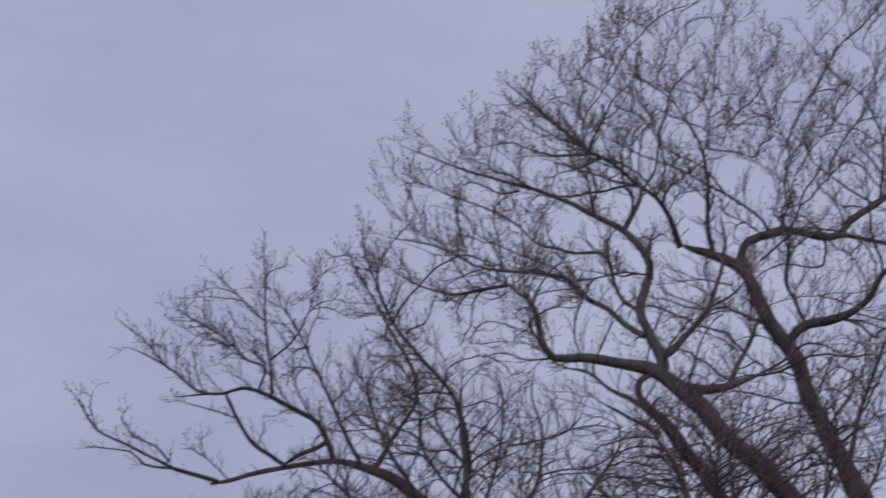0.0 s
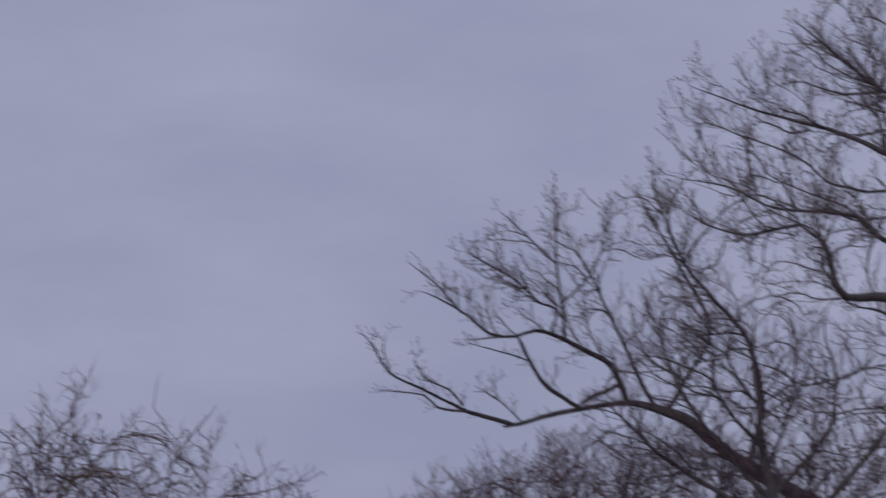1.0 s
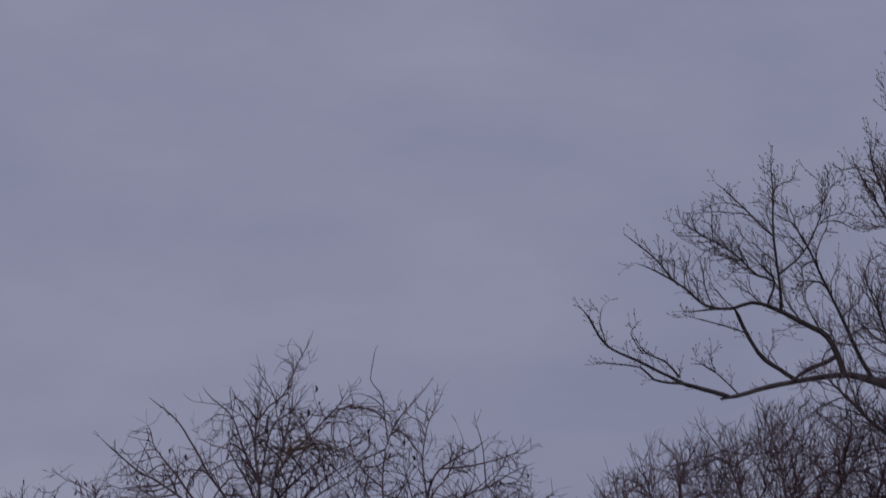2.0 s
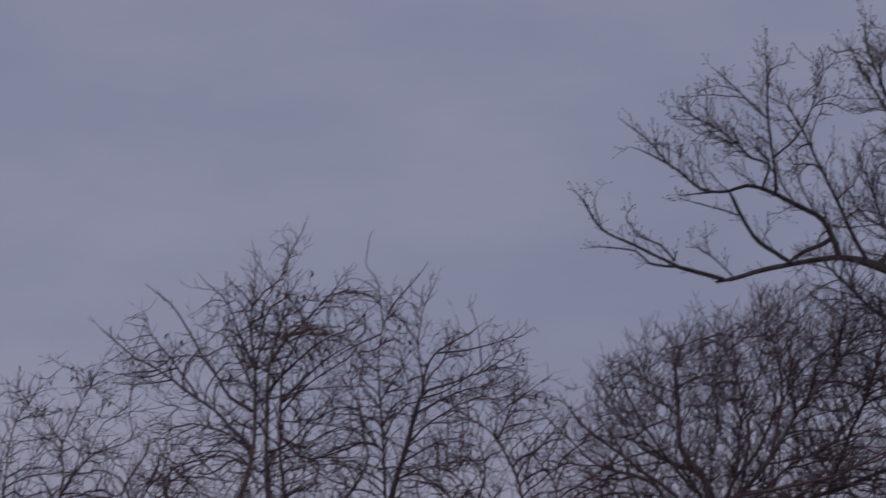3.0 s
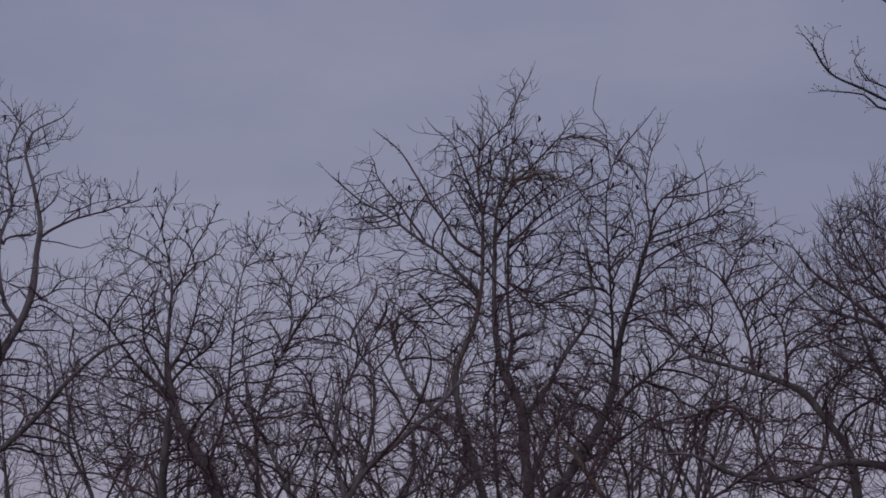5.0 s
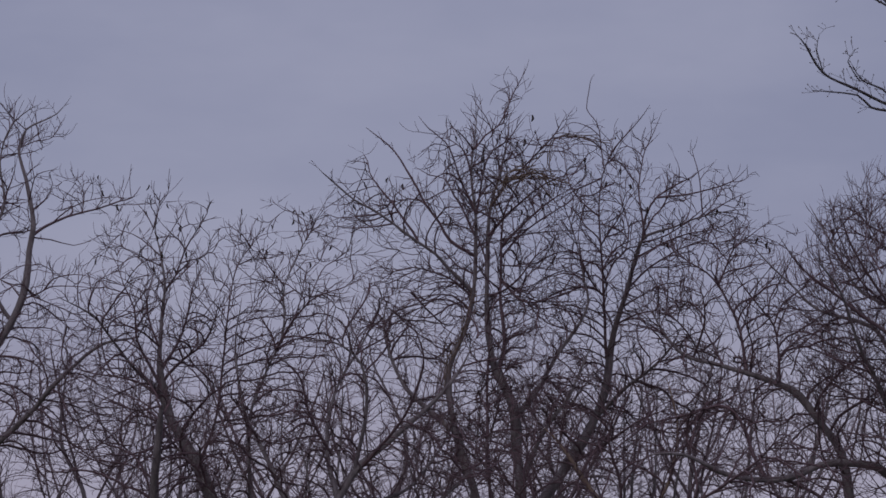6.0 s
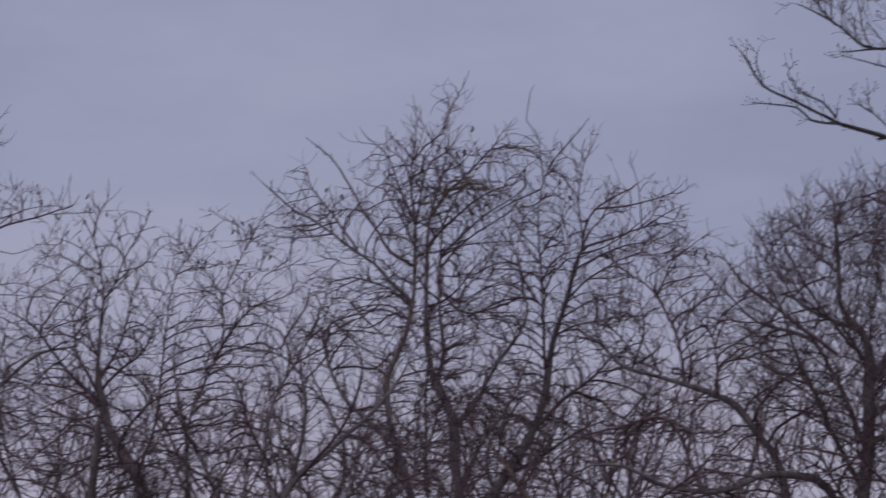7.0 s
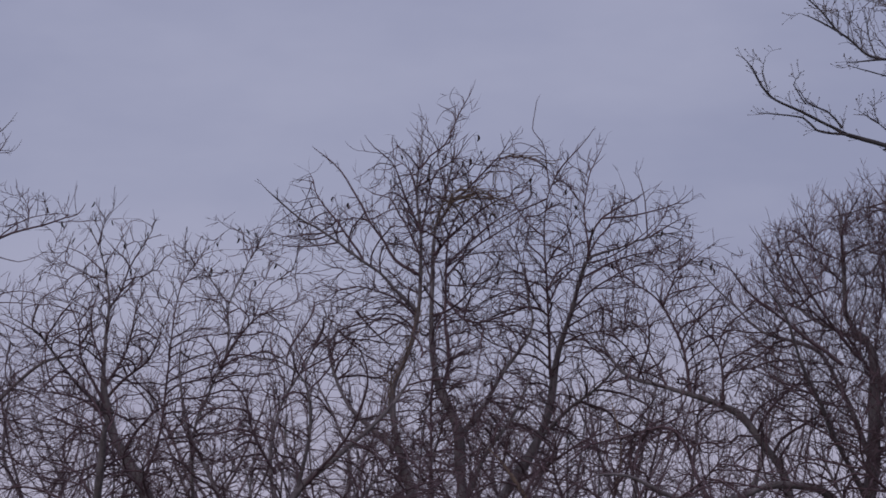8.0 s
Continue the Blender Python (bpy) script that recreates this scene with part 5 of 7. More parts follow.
limb(edge, False, (1.49, 0.28, 6.47, 0.034), (1.3, 0.32, 6.74, 0.03), (1.21, 0.38, 7.22, 0.025), (1.2, 0.43, 7.62, 0.022), (1.26, 0.46, 7.86, 0.02), (1.34, 0.5, 8.18, 0.017), (1.29, 0.55, 8.51, 0.015), (1.26, 0.58, 8.75, 0.013), (1.32, 0.62, 9.07, 0.011), (1.46, 0.65, 9.33, 0.009), (1.64, 0.69, 9.48, 0.007), (1.78, 0.71, 9.56, 0.006))
limb(edge, False, (1.34, 0.5, 8.17, 0.01), (1.51, 0.56, 8.11, 0.007), (1.68, 0.62, 8.05, 0.004))
limb(edge, False, (1.34, 0.5, 8.18, 0.015), (1.45, 0.41, 8.45, 0.009), (1.53, 0.3, 8.76, 0.005))
limb(edge, False, (1.72, 0.47, 8.04, 0.012), (1.94, 0.28, 8.19, 0.009), (2.05, 0.12, 8.38, 0.006), (2.01, 0.01, 8.51, 0.005), (2.15, -0.1, 8.59, 0.004))
limb(edge, False, (1.69, 0.48, 8.18, 0.01), (1.79, 0.17, 8.46, 0.007), (1.92, 0.04, 8.53, 0.006), (2.18, -0.19, 8.55, 0.004))
limb(edge, False, (1.73, 0.43, 7.66, 0.012), (1.99, 0.56, 7.64, 0.009), (2.29, 0.72, 7.58, 0.007), (2.56, 0.86, 7.69, 0.005), (2.76, 0.98, 7.82, 0.004))
limb(edge, False, (1.54, 0.58, 8.94, 0.009), (1.73, 0.64, 9.04, 0.007), (1.93, 0.7, 9.08, 0.005), (2.04, 0.75, 9.2, 0.004), (2.11, 0.79, 9.3, 0.003))
limb(edge, False, (1.52, 0.56, 8.84, 0.007), (1.76, 0.38, 8.87, 0.005), (2.02, 0.18, 8.95, 0.003))
limb(edge, False, (1.62, 0.6, 9.19, 0.009), (1.46, 0.53, 9.34, 0.006), (1.31, 0.47, 9.5, 0.005), (1.16, 0.4, 9.68, 0.003))
limb(edge, False, (1.27, 0.57, 8.67, 0.009), (1.12, 0.44, 8.81, 0.006), (0.94, 0.3, 8.91, 0.003))
limb(edge, False, (1.61, 0.31, 6.77, 0.014), (1.89, 0.15, 6.87, 0.011), (2.07, 0.04, 6.95, 0.009), (2.38, -0.13, 6.93, 0.007), (2.76, -0.33, 6.87, 0.005))
limb(edge, False, (1.96, 0.11, 6.9, 0.01), (2.1, -0, 7.04, 0.009), (2.3, -0.12, 7.08, 0.007), (2.51, -0.23, 7.07, 0.006), (2.8, -0.39, 6.96, 0.005), (2.94, -0.53, 6.73, 0.004))
limb(edge, False, (1.76, 0.23, 6.82, 0.01), (2.05, 0.06, 6.7, 0.008), (2.39, -0.12, 6.54, 0.006), (2.72, -0.32, 6.32, 0.005), (2.85, -0.44, 6.13, 0.004))
limb(edge, False, (1.63, 0.3, 6.78, 0.014), (1.46, 0.45, 6.99, 0.01), (1.29, 0.55, 7.08, 0.008), (1.5, 0.72, 7.25, 0.006), (1.61, 0.8, 7.32, 0.005))
lobe(edge, 1.54, 0.71, 9.15, 0.54, 0.95, 0.5, 67)
lobe(edge, 1.31, 0.81, 8.04, 0.79, 1.23, 0.64, 99)
lobe(edge, 2.5, 0.78, 8.2, 0.68, 0.85, 0.32, 63)
lobe(edge, 0.2, 0.71, 8.19, 0.86, 1.52, 1.14, 135)
lobe(edge, 1.73, 0.09, 6.47, 0.93, 1.42, 0.86, 126)
lobe(edge, 0.44, 0.43, 6.02, 1.14, 1.52, 1.07, 135)
lobe(edge, 2.2, -0.48, 4.87, 1, 1.33, 0.93, 135)
lobe(edge, 0.35, 0.08, 4.43, 1, 1.42, 0.93, 90)
lobe(edge, 1.45, -0.08, 5.44, 0.64, 1.14, 0.64, 90)
lobe(edge, 1.42, 0.41, 6.02, 0.43, 0.95, 0.57, 60)
crown(edge, more=1, heart=(1.12, 0, 5.83))

fan = start_tree("tree", -3.03, 55.5, "bare low tree with fanning branches from a dark trunk", GREY_BARK, RED_TWIG, 7)
limb(fan, True, (0, 0, -0.5, 0.159), (-0.04, 0, 0.32, 0.127), (-0.07, 0, 1.14, 0.118), (-0.31, 0, 2.84, 0.102), (-0.63, 0.09, 3.73, 0.086), (-1.05, 0.19, 4.59, 0.075), (-1.37, 0.26, 5.19, 0.064), (-1.45, 0.28, 5.69, 0.034), (-1.43, 0.34, 6.29, 0.024), (-1.4, 0.38, 6.73, 0.018), (-1.44, 0.4, 7.02, 0.015), (-1.48, 0.43, 7.27, 0.012), (-1.57, 0.45, 7.53, 0.009))
limb(fan, False, (-0.19, 0, 2.03, 0.07), (-0.8, -0.44, 2.53, 0.059), (-1.29, -0.86, 3.11, 0.054), (-1.4, -1.18, 3.68, 0.048), (-1.32, -1.58, 4.39, 0.048), (-1.26, -1.92, 4.98, 0.048))
limb(fan, False, (-1.56, 0.45, 7.52, 0.009), (-1.73, 0.56, 7.79, 0.005), (-1.86, 0.63, 7.92, 0.004))
limb(fan, False, (-1.57, 0.45, 7.53, 0.009), (-1.49, 0.33, 7.81, 0.006), (-1.37, 0.24, 7.98, 0.005), (-1.32, 0.13, 8.21, 0.003))
limb(fan, False, (-1.44, 0.4, 7.01, 0.01), (-1.71, 0.26, 7.13, 0.008), (-1.97, 0.13, 7.26, 0.006), (-2.22, -0, 7.36, 0.004))
limb(fan, False, (-1.46, 0.42, 7.15, 0.01), (-1.75, 0.63, 7.4, 0.007), (-1.99, 0.78, 7.52, 0.005), (-2.21, 0.91, 7.58, 0.004))
limb(fan, False, (-1.4, 0.38, 6.69, 0.015), (-1.25, 0.27, 6.89, 0.012), (-1.13, 0.14, 7.18, 0.01), (-0.97, 0.01, 7.44, 0.008), (-0.82, -0.11, 7.68, 0.006), (-0.86, -0.15, 7.76, 0.005), (-1.01, -0.21, 7.82, 0.004))
limb(fan, False, (-1.48, 0.43, 7.27, 0.009), (-1.33, 0.59, 7.53, 0.006), (-1.19, 0.76, 7.8, 0.004), (-1.15, 0.82, 7.91, 0.003))
limb(fan, False, (-1.36, 0.35, 6.74, 0.01), (-1.13, 0.56, 6.99, 0.008), (-0.98, 0.7, 7.16, 0.006), (-0.77, 0.87, 7.34, 0.005), (-0.66, 0.99, 7.5, 0.004))
limb(fan, False, (-0.93, 0.16, 4.34, 0.022), (-0.75, 0.19, 4.77, 0.019), (-0.64, 0.21, 5.23, 0.016), (-0.6, 0.23, 5.68, 0.014), (-0.57, 0.26, 6.14, 0.011), (-0.51, 0.28, 6.67, 0.009), (-0.41, 0.3, 7.05, 0.007), (-0.26, 0.32, 7.27, 0.006), (-0.14, 0.33, 7.42, 0.005), (0.03, 0.34, 7.47, 0.005))
limb(fan, False, (-0.26, 0.32, 7.27, 0.009), (-0.36, 0.3, 7.42, 0.006), (-0.51, 0.28, 7.54, 0.005), (-0.61, 0.27, 7.62, 0.003))
limb(fan, False, (-0.42, 0.3, 7.03, 0.009), (-0.19, -0.09, 7.08, 0.006), (0.06, -0.49, 7.04, 0.005), (0.22, -0.78, 7.09, 0.003))
limb(fan, False, (-0.3, 0, 2.76, 0.032), (-0.23, -0.1, 3.73, 0.025), (-0.22, -0.17, 4.46, 0.021), (-0.22, -0.22, 4.94, 0.018), (-0.11, -0.25, 5.28, 0.016), (0.02, -0.29, 5.63, 0.014), (0.17, -0.33, 5.96, 0.013), (0.23, -0.35, 6.25, 0.011), (0.23, -0.4, 6.68, 0.009), (0.37, -0.43, 6.99, 0.008), (0.52, -0.47, 7.31, 0.006), (0.62, -0.48, 7.42, 0.006), (0.8, -0.5, 7.51, 0.005), (0.96, -0.52, 7.58, 0.004), (1.19, -0.54, 7.61, 0.003))
limb(fan, False, (0.23, -0.4, 6.68, 0.01), (0.07, -0.61, 6.88, 0.007), (-0.07, -0.79, 7.08, 0.006), (-0.17, -0.9, 7.17, 0.005))
limb(fan, False, (0.54, -0.47, 7.33, 0.009), (0.47, -0.36, 7.57, 0.006), (0.28, -0.26, 7.7, 0.005), (0.12, -0.18, 7.79, 0.003))
limb(fan, False, (0.51, -0.47, 7.28, 0.009), (0.62, -0.68, 7.47, 0.006), (0.74, -0.85, 7.62, 0.004), (0.79, -0.98, 7.74, 0.003))
limb(fan, False, (0.12, -0.32, 5.85, 0.02), (0.3, -0.5, 6.13, 0.015), (0.49, -0.65, 6.36, 0.012), (0.64, -0.77, 6.5, 0.01), (0.86, -0.89, 6.58, 0.008), (1.08, -1.01, 6.63, 0.005))
limb(fan, False, (0.53, -0.68, 6.4, 0.01), (0.66, -0.44, 6.75, 0.007), (0.77, -0.29, 6.96, 0.006), (0.95, -0.15, 7.05, 0.005), (1.1, -0.05, 7, 0.004))
limb(fan, False, (0.38, -0.57, 6.23, 0.01), (0.47, -0.41, 6.6, 0.007), (0.5, -0.31, 6.84, 0.006), (0.68, -0.19, 7.04, 0.005), (0.71, -0.14, 7.15, 0.004))
limb(fan, False, (-0.22, -0.22, 4.94, 0.01), (-0.31, -0.37, 5.27, 0.008), (-0.38, -0.53, 5.63, 0.007), (-0.33, -0.7, 5.99, 0.005), (-0.21, -0.83, 6.27, 0.004))
limb(fan, False, (-1.16, 0.21, 4.8, 0.024), (-0.9, -0.17, 5.09, 0.017), (-0.66, -0.47, 5.28, 0.012), (-0.39, -0.75, 5.39, 0.009), (-0.26, -0.95, 5.54, 0.006))
limb(fan, False, (-1.38, 0.26, 5.24, 0.031), (-1.73, -0.05, 5.59, 0.023), (-2.01, -0.34, 5.94, 0.017), (-2.21, -0.56, 6.22, 0.014), (-2.44, -0.72, 6.36, 0.011), (-2.71, -0.92, 6.49, 0.008))
limb(fan, False, (-1.37, 0.26, 5.19, 0.024), (-1.73, 0.44, 5.46, 0.017), (-2.07, 0.59, 5.56, 0.013), (-2.42, 0.74, 5.61, 0.009), (-2.74, 0.88, 5.73, 0.006))
limb(fan, False, (-1.39, 0.26, 5.31, 0.025), (-1.58, 0.13, 5.68, 0.019), (-1.74, 0, 6, 0.015), (-1.76, -0.13, 6.41, 0.011), (-1.89, -0.24, 6.7, 0.008), (-1.97, -0.32, 6.91, 0.006))
limb(fan, False, (-1.44, 0.28, 5.61, 0.024), (-1.22, 0.37, 6, 0.017), (-1.1, 0.45, 6.38, 0.013), (-1.04, 0.53, 6.77, 0.009), (-0.92, 0.59, 7, 0.006))
limb(fan, False, (-1.41, 0.27, 5.46, 0.024), (-1.12, 0.01, 5.74, 0.017), (-0.83, -0.21, 5.95, 0.013), (-0.68, -0.42, 6.23, 0.009), (-0.6, -0.62, 6.51, 0.006))
limb(fan, False, (-1.45, 0.3, 5.84, 0.02), (-1.57, 0.45, 6.15, 0.015), (-1.66, 0.64, 6.55, 0.01), (-1.6, 0.8, 6.87, 0.006))
limb(fan, False, (-1.35, 0.26, 5.15, 0.017), (-1.78, 0.48, 5.11, 0.012), (-2.15, 0.68, 5.22, 0.008), (-2.51, 0.87, 5.12, 0.005))
limb(fan, False, (-1.44, 0.3, 5.92, 0.017), (-1.74, 0, 6.15, 0.011), (-2.07, -0.26, 6.17, 0.008), (-2.34, -0.5, 6, 0.005))
lobe(fan, -1.63, 0.03, 6.56, 1.03, 1.52, 0.89, 221)
lobe(fan, -1.49, 0.11, 7.48, 0.68, 0.95, 0.41, 44)
lobe(fan, -0.26, -0.33, 6.84, 0.89, 1.33, 0.75, 93)
lobe(fan, 0.47, -0.11, 7.24, 0.62, 1.04, 0.51, 44)
lobe(fan, -1.74, -0.29, 5.49, 1.16, 1.52, 0.75, 221)
lobe(fan, -0.41, -0.04, 5.52, 1.16, 1.52, 0.89, 212)
lobe(fan, 0.53, 0.36, 6.15, 0.75, 1.23, 0.82, 93)
lobe(fan, -1.04, -0.42, 4.45, 1.3, 1.52, 0.75, 204)
lobe(fan, -3.06, -0.87, 3.98, 0.82, 1.23, 0.48, 90)
lobe(fan, 1.23, -0.6, 6.89, 0.45, 0.675, 0.3, 60)
lobe(fan, -1.71, 0.3, 5.99, 0.7, 1.05, 0.5, 120)
lobe(fan, -1.45, 0.3, 6.63, 0.5, 0.75, 0.35, 80)
lobe(fan, -1.11, 0.3, 5.99, 0.6, 0.9, 0.4, 90)
lobe(fan, 0.34, -0.3, 6.53, 0.6, 0.9, 0.4, 70)
lobe(fan, -0.03, -0.3, 5.93, 0.6, 0.9, 0.4, 70)
crown(fan, margin=0.08, more=1.15, heart=(-1.23, 0, 4.92))

understory = start_tree("tree", -2.39, 53.5, "small bare tree with crossing stems among taller ones", GREY_BARK, RED_TWIG, 8)
limb(understory, True, (0, 0, -0.5, 0.112), (0.02, 0, 0.33, 0.089), (0.04, 0, 1.17, 0.083), (0.17, 0, 2.95, 0.067), (0.32, 0.08, 3.74, 0.057), (0.58, 0.13, 4.17, 0.046), (1.01, 0.19, 4.59, 0.036), (1.58, 0.27, 5.08, 0.026), (1.94, 0.32, 5.56, 0.015), (2.08, 0.36, 5.85, 0.008))
limb(understory, False, (0.17, 0, 2.95, 0.044), (-0.29, 0.47, 3.82, 0.035), (-0.68, 0.86, 4.56, 0.026), (-0.93, 1.15, 5.17, 0.018), (-1.03, 1.5, 5.93, 0.011), (-0.98, 1.78, 6.55, 0.005))
limb(understory, False, (0.37, 0.08, 3.81, 0.035), (0.21, 0.4, 4.54, 0.026), (0.3, 0.69, 5.21, 0.02), (0.69, 1.05, 5.97, 0.015), (0.9, 1.29, 6.51, 0.007))
limb(understory, False, (0.58, 0.13, 4.17, 0.031), (0.73, -0.1, 4.95, 0.022), (0.66, -0.27, 5.51, 0.018), (0.3, -0.41, 5.79, 0.013), (-0.12, -0.53, 5.77, 0.007))
limb(understory, False, (0.66, 0.13, 4.24, 0.026), (1.17, -0.32, 4.79, 0.018), (1.46, -0.79, 5.48, 0.015), (1.32, -1.14, 6.02, 0.007))
limb(understory, False, (0.02, 0, 3.23, 0.031), (0.58, 0.46, 3.68, 0.026), (1.22, 0.91, 3.99, 0.022), (1.64, 1.34, 4.53, 0.013), (1.86, 1.69, 5.06, 0.007))
limb(understory, False, (0.28, 0.4, 4.4, 0.022), (0, 0.07, 4.88, 0.018), (-0.13, -0.23, 5.37, 0.013), (-0.41, -0.46, 5.63, 0.007))
limb(understory, False, (0.1, 0, 2.59, 0.035), (-0.57, 0.4, 3.31, 0.026), (-1.18, 0.72, 3.83, 0.022), (-1.64, 1.02, 4.42, 0.015), (-2.03, 1.23, 4.8, 0.007))
limb(understory, False, (0.31, 0, 3.23, 0.031), (1.16, 0.26, 3.46, 0.026), (1.88, 0.52, 4.05, 0.02), (2.31, 0.75, 4.72, 0.013), (2.45, 0.96, 5.46, 0.007))
lobe(understory, 0.58, -0.04, 5.82, 0.73, 1.33, 0.86, 110)
lobe(understory, 0, 0.11, 4.96, 1.06, 1.42, 0.86, 77)
lobe(understory, 1.15, 0.45, 4.55, 0.99, 1.42, 0.79, 142)
lobe(understory, -0.29, 0.36, 4.03, 1.19, 1.42, 0.59, 130)
lobe(understory, 2.02, 0.87, 4.14, 0.59, 1.14, 0.53, 77)
lobe(understory, -1.71, 0.96, 4.27, 0.99, 1.33, 0.53, 187)
lobe(understory, 0.29, 0.33, 4.39, 1.12, 1.33, 0.59, 212)
lobe(understory, 2.09, 1.07, 4.44, 0.79, 1.23, 0.59, 200)
lobe(understory, 2.45, 0.82, 5.31, 0.66, 1.14, 0.66, 137)
lobe(understory, -0.89, 0.7, 4.55, 0.99, 1.33, 0.73, 170)
lobe(understory, 1.58, 0.5, 4.27, 0.79, 1.14, 0.53, 120)
lobe(understory, -2.46, 1.12, 4.57, 0.79, 1.14, 0.59, 90)
lobe(understory, 2.3, 0.55, 6.16, 0.59, 1.04, 0.73, 60)
crown(understory, heart=(0.45, 0, 3.66), rise=0.08, spread=0.15)

brush = start_tree("shrub", 1.63, 52.5, "bushy bare shrub with reddish brown shoots", VINE_BARK, RED_TWIG, 9)
limb(brush, True, (0, 0, -0.5, 0.082), (-0.01, 0, 0.35, 0.066), (-0.02, 0, 1.2, 0.061), (-0.09, 0, 2.59, 0.051), (-0.23, 0, 3.5, 0.041), (-0.58, 0.07, 4.06, 0.03), (-0.86, 0.12, 4.49, 0.02), (-1.15, 0.16, 4.77, 0.008))
limb(brush, False, (-0.09, 0, 2.59, 0.035), (0.28, 0.44, 3.52, 0.025), (0.57, 0.75, 4.17, 0.021), (0.66, 1.04, 4.83, 0.013), (0.52, 1.3, 5.43, 0.007))
limb(brush, False, (-0.16, 0, 3.29, 0.025), (-0.1, -0.35, 3.91, 0.021), (-0.25, -0.66, 4.45, 0.015), (-0.12, -0.97, 4.99, 0.007))
limb(brush, False, (-0.12, 0, 2.94, 0.025), (0.65, -0.71, 3.62, 0.021), (1.18, -1.15, 3.95, 0.017), (1.7, -1.65, 4.41, 0.01), (1.81, -2.03, 4.93, 0.005))
limb(brush, False, (-0.09, 0, 2.8, 0.025), (-0.87, -0.54, 3.48, 0.021), (-1.43, -0.91, 3.88, 0.017), (-1.71, -1.24, 4.41, 0.007))
lobe(brush, -0.3, -0.1, 4.2, 1.17, 1.33, 0.58, 179)
lobe(brush, 0.6, -0.29, 4.33, 0.97, 1.33, 0.71, 68)
lobe(brush, -1.22, -0.5, 4.03, 0.84, 1.23, 0.52, 95)
lobe(brush, 1.85, -1.4, 3.94, 1.04, 1.23, 0.52, 119)
lobe(brush, -2.02, -1.24, 4.41, 0.52, 1.23, 0.71, 138)
lobe(brush, -0.87, -0.42, 4.74, 0.91, 1.23, 0.71, 149)
crown(brush, more=0.7, heart=(-0.09, 0, 2.94))

# ---- the thicket in front of the oak ----
bower = start_tree("tree", 8.98, 51.0, "bushy bare tree with brown twigs below the oak's low limb", OAK_BARK, RED_TWIG, 10)
limb(bower, True, (0, 0, -0.5, 0.128), (-0.01, 0, 1.69, 0.103), (-0.02, 0, 3.88, 0.095), (-0.11, 0, 6.29, 0.075), (-0.28, 0, 7.33, 0.059), (-0.4, 0.07, 8.04, 0.048), (-0.46, 0.14, 8.75, 0.032), (-0.48, 0.19, 9.32, 0.02), (-0.43, 0.24, 9.83, 0.008))
limb(bower, False, (-0.28, 0, 7.33, 0.034), (-0.87, 0.23, 8.05, 0.027), (-1.33, 0.44, 8.78, 0.02), (-1.59, 0.63, 9.51, 0.014), (-1.78, 0.78, 10.1, 0.005))
limb(bower, False, (-0.28, 0, 7.47, 0.034), (0.45, 0.45, 8.24, 0.027), (0.67, 0.8, 9, 0.02), (0.58, 1.07, 9.62, 0.014), (0.69, 1.28, 10.09, 0.005))
limb(bower, False, (-0.2, 0, 6.77, 0.037), (0.7, -0.5, 7.77, 0.031), (1.08, -0.75, 8.3, 0.02), (1.32, -0.95, 8.77, 0.012), (1.16, -1.1, 9.16, 0.005))
limb(bower, False, (-0.4, 0.07, 8.04, 0.024), (-1.03, -0.37, 8.67, 0.017), (-1.15, -0.72, 9.32, 0.014), (-1.47, -0.97, 9.69, 0.005))
limb(bower, False, (-0.33, 0.07, 7.76, 0.027), (0.02, 0.43, 8.65, 0.02), (0.15, 0.71, 9.41, 0.014), (0.12, 0.91, 9.95, 0.005))
limb(bower, False, (-0.24, 0, 7.05, 0.034), (-1.39, 0.55, 7.87, 0.027), (-1.92, 0.84, 8.39, 0.017), (-2.31, 1.07, 8.85, 0.006))
limb(bower, False, (-0.46, 0.14, 8.61, 0.017), (-0.86, -0.19, 9.12, 0.014), (-0.76, -0.48, 9.64, 0.009), (-0.94, -0.7, 10.02, 0.004))
limb(bower, False, (0.17, 0.43, 8.87, 0.014), (0.87, -0.03, 9.03, 0.01), (1.04, -0.31, 9.42, 0.005))
lobe(bower, -0.5, 0.27, 9.12, 1.01, 1.52, 0.75, 224)
lobe(bower, -1.47, -0.05, 8.99, 0.75, 1.33, 0.69, 142)
lobe(bower, 0.48, 0.16, 8.91, 0.82, 1.33, 0.69, 149)
lobe(bower, -1.9, 0.95, 8.48, 0.69, 1.14, 0.38, 81)
lobe(bower, 1.32, -0.23, 8.45, 0.82, 1.33, 0.57, 115)
lobe(bower, -0.46, 0.15, 8.19, 1.57, 1.52, 0.44, 204)
lobe(bower, -1.38, -0.39, 9.64, 0.5, 0.95, 0.38, 40)
lobe(bower, -1.39, -0.42, 9.78, 0.57, 1.14, 0.38, 60)
lobe(bower, -0.02, 0.2, 8.62, 0.6, 0.9, 0.35, 90)
lobe(bower, -1.71, 0.2, 8.01, 0.55, 0.825, 0.4, 90)
lobe(bower, -0.72, 0.2, 7.95, 0.55, 0.825, 0.4, 130)
lobe(bower, 0.2, 0.2, 7.82, 0.55, 0.825, 0.4, 110)
lobe(bower, -0.57, 0.2, 8.52, 0.55, 0.825, 0.4, 50)
crown(bower, more=1.2, heart=(-0.34, 0, 7.61), rise=0.3, girth=0.37, tip=0.0033)

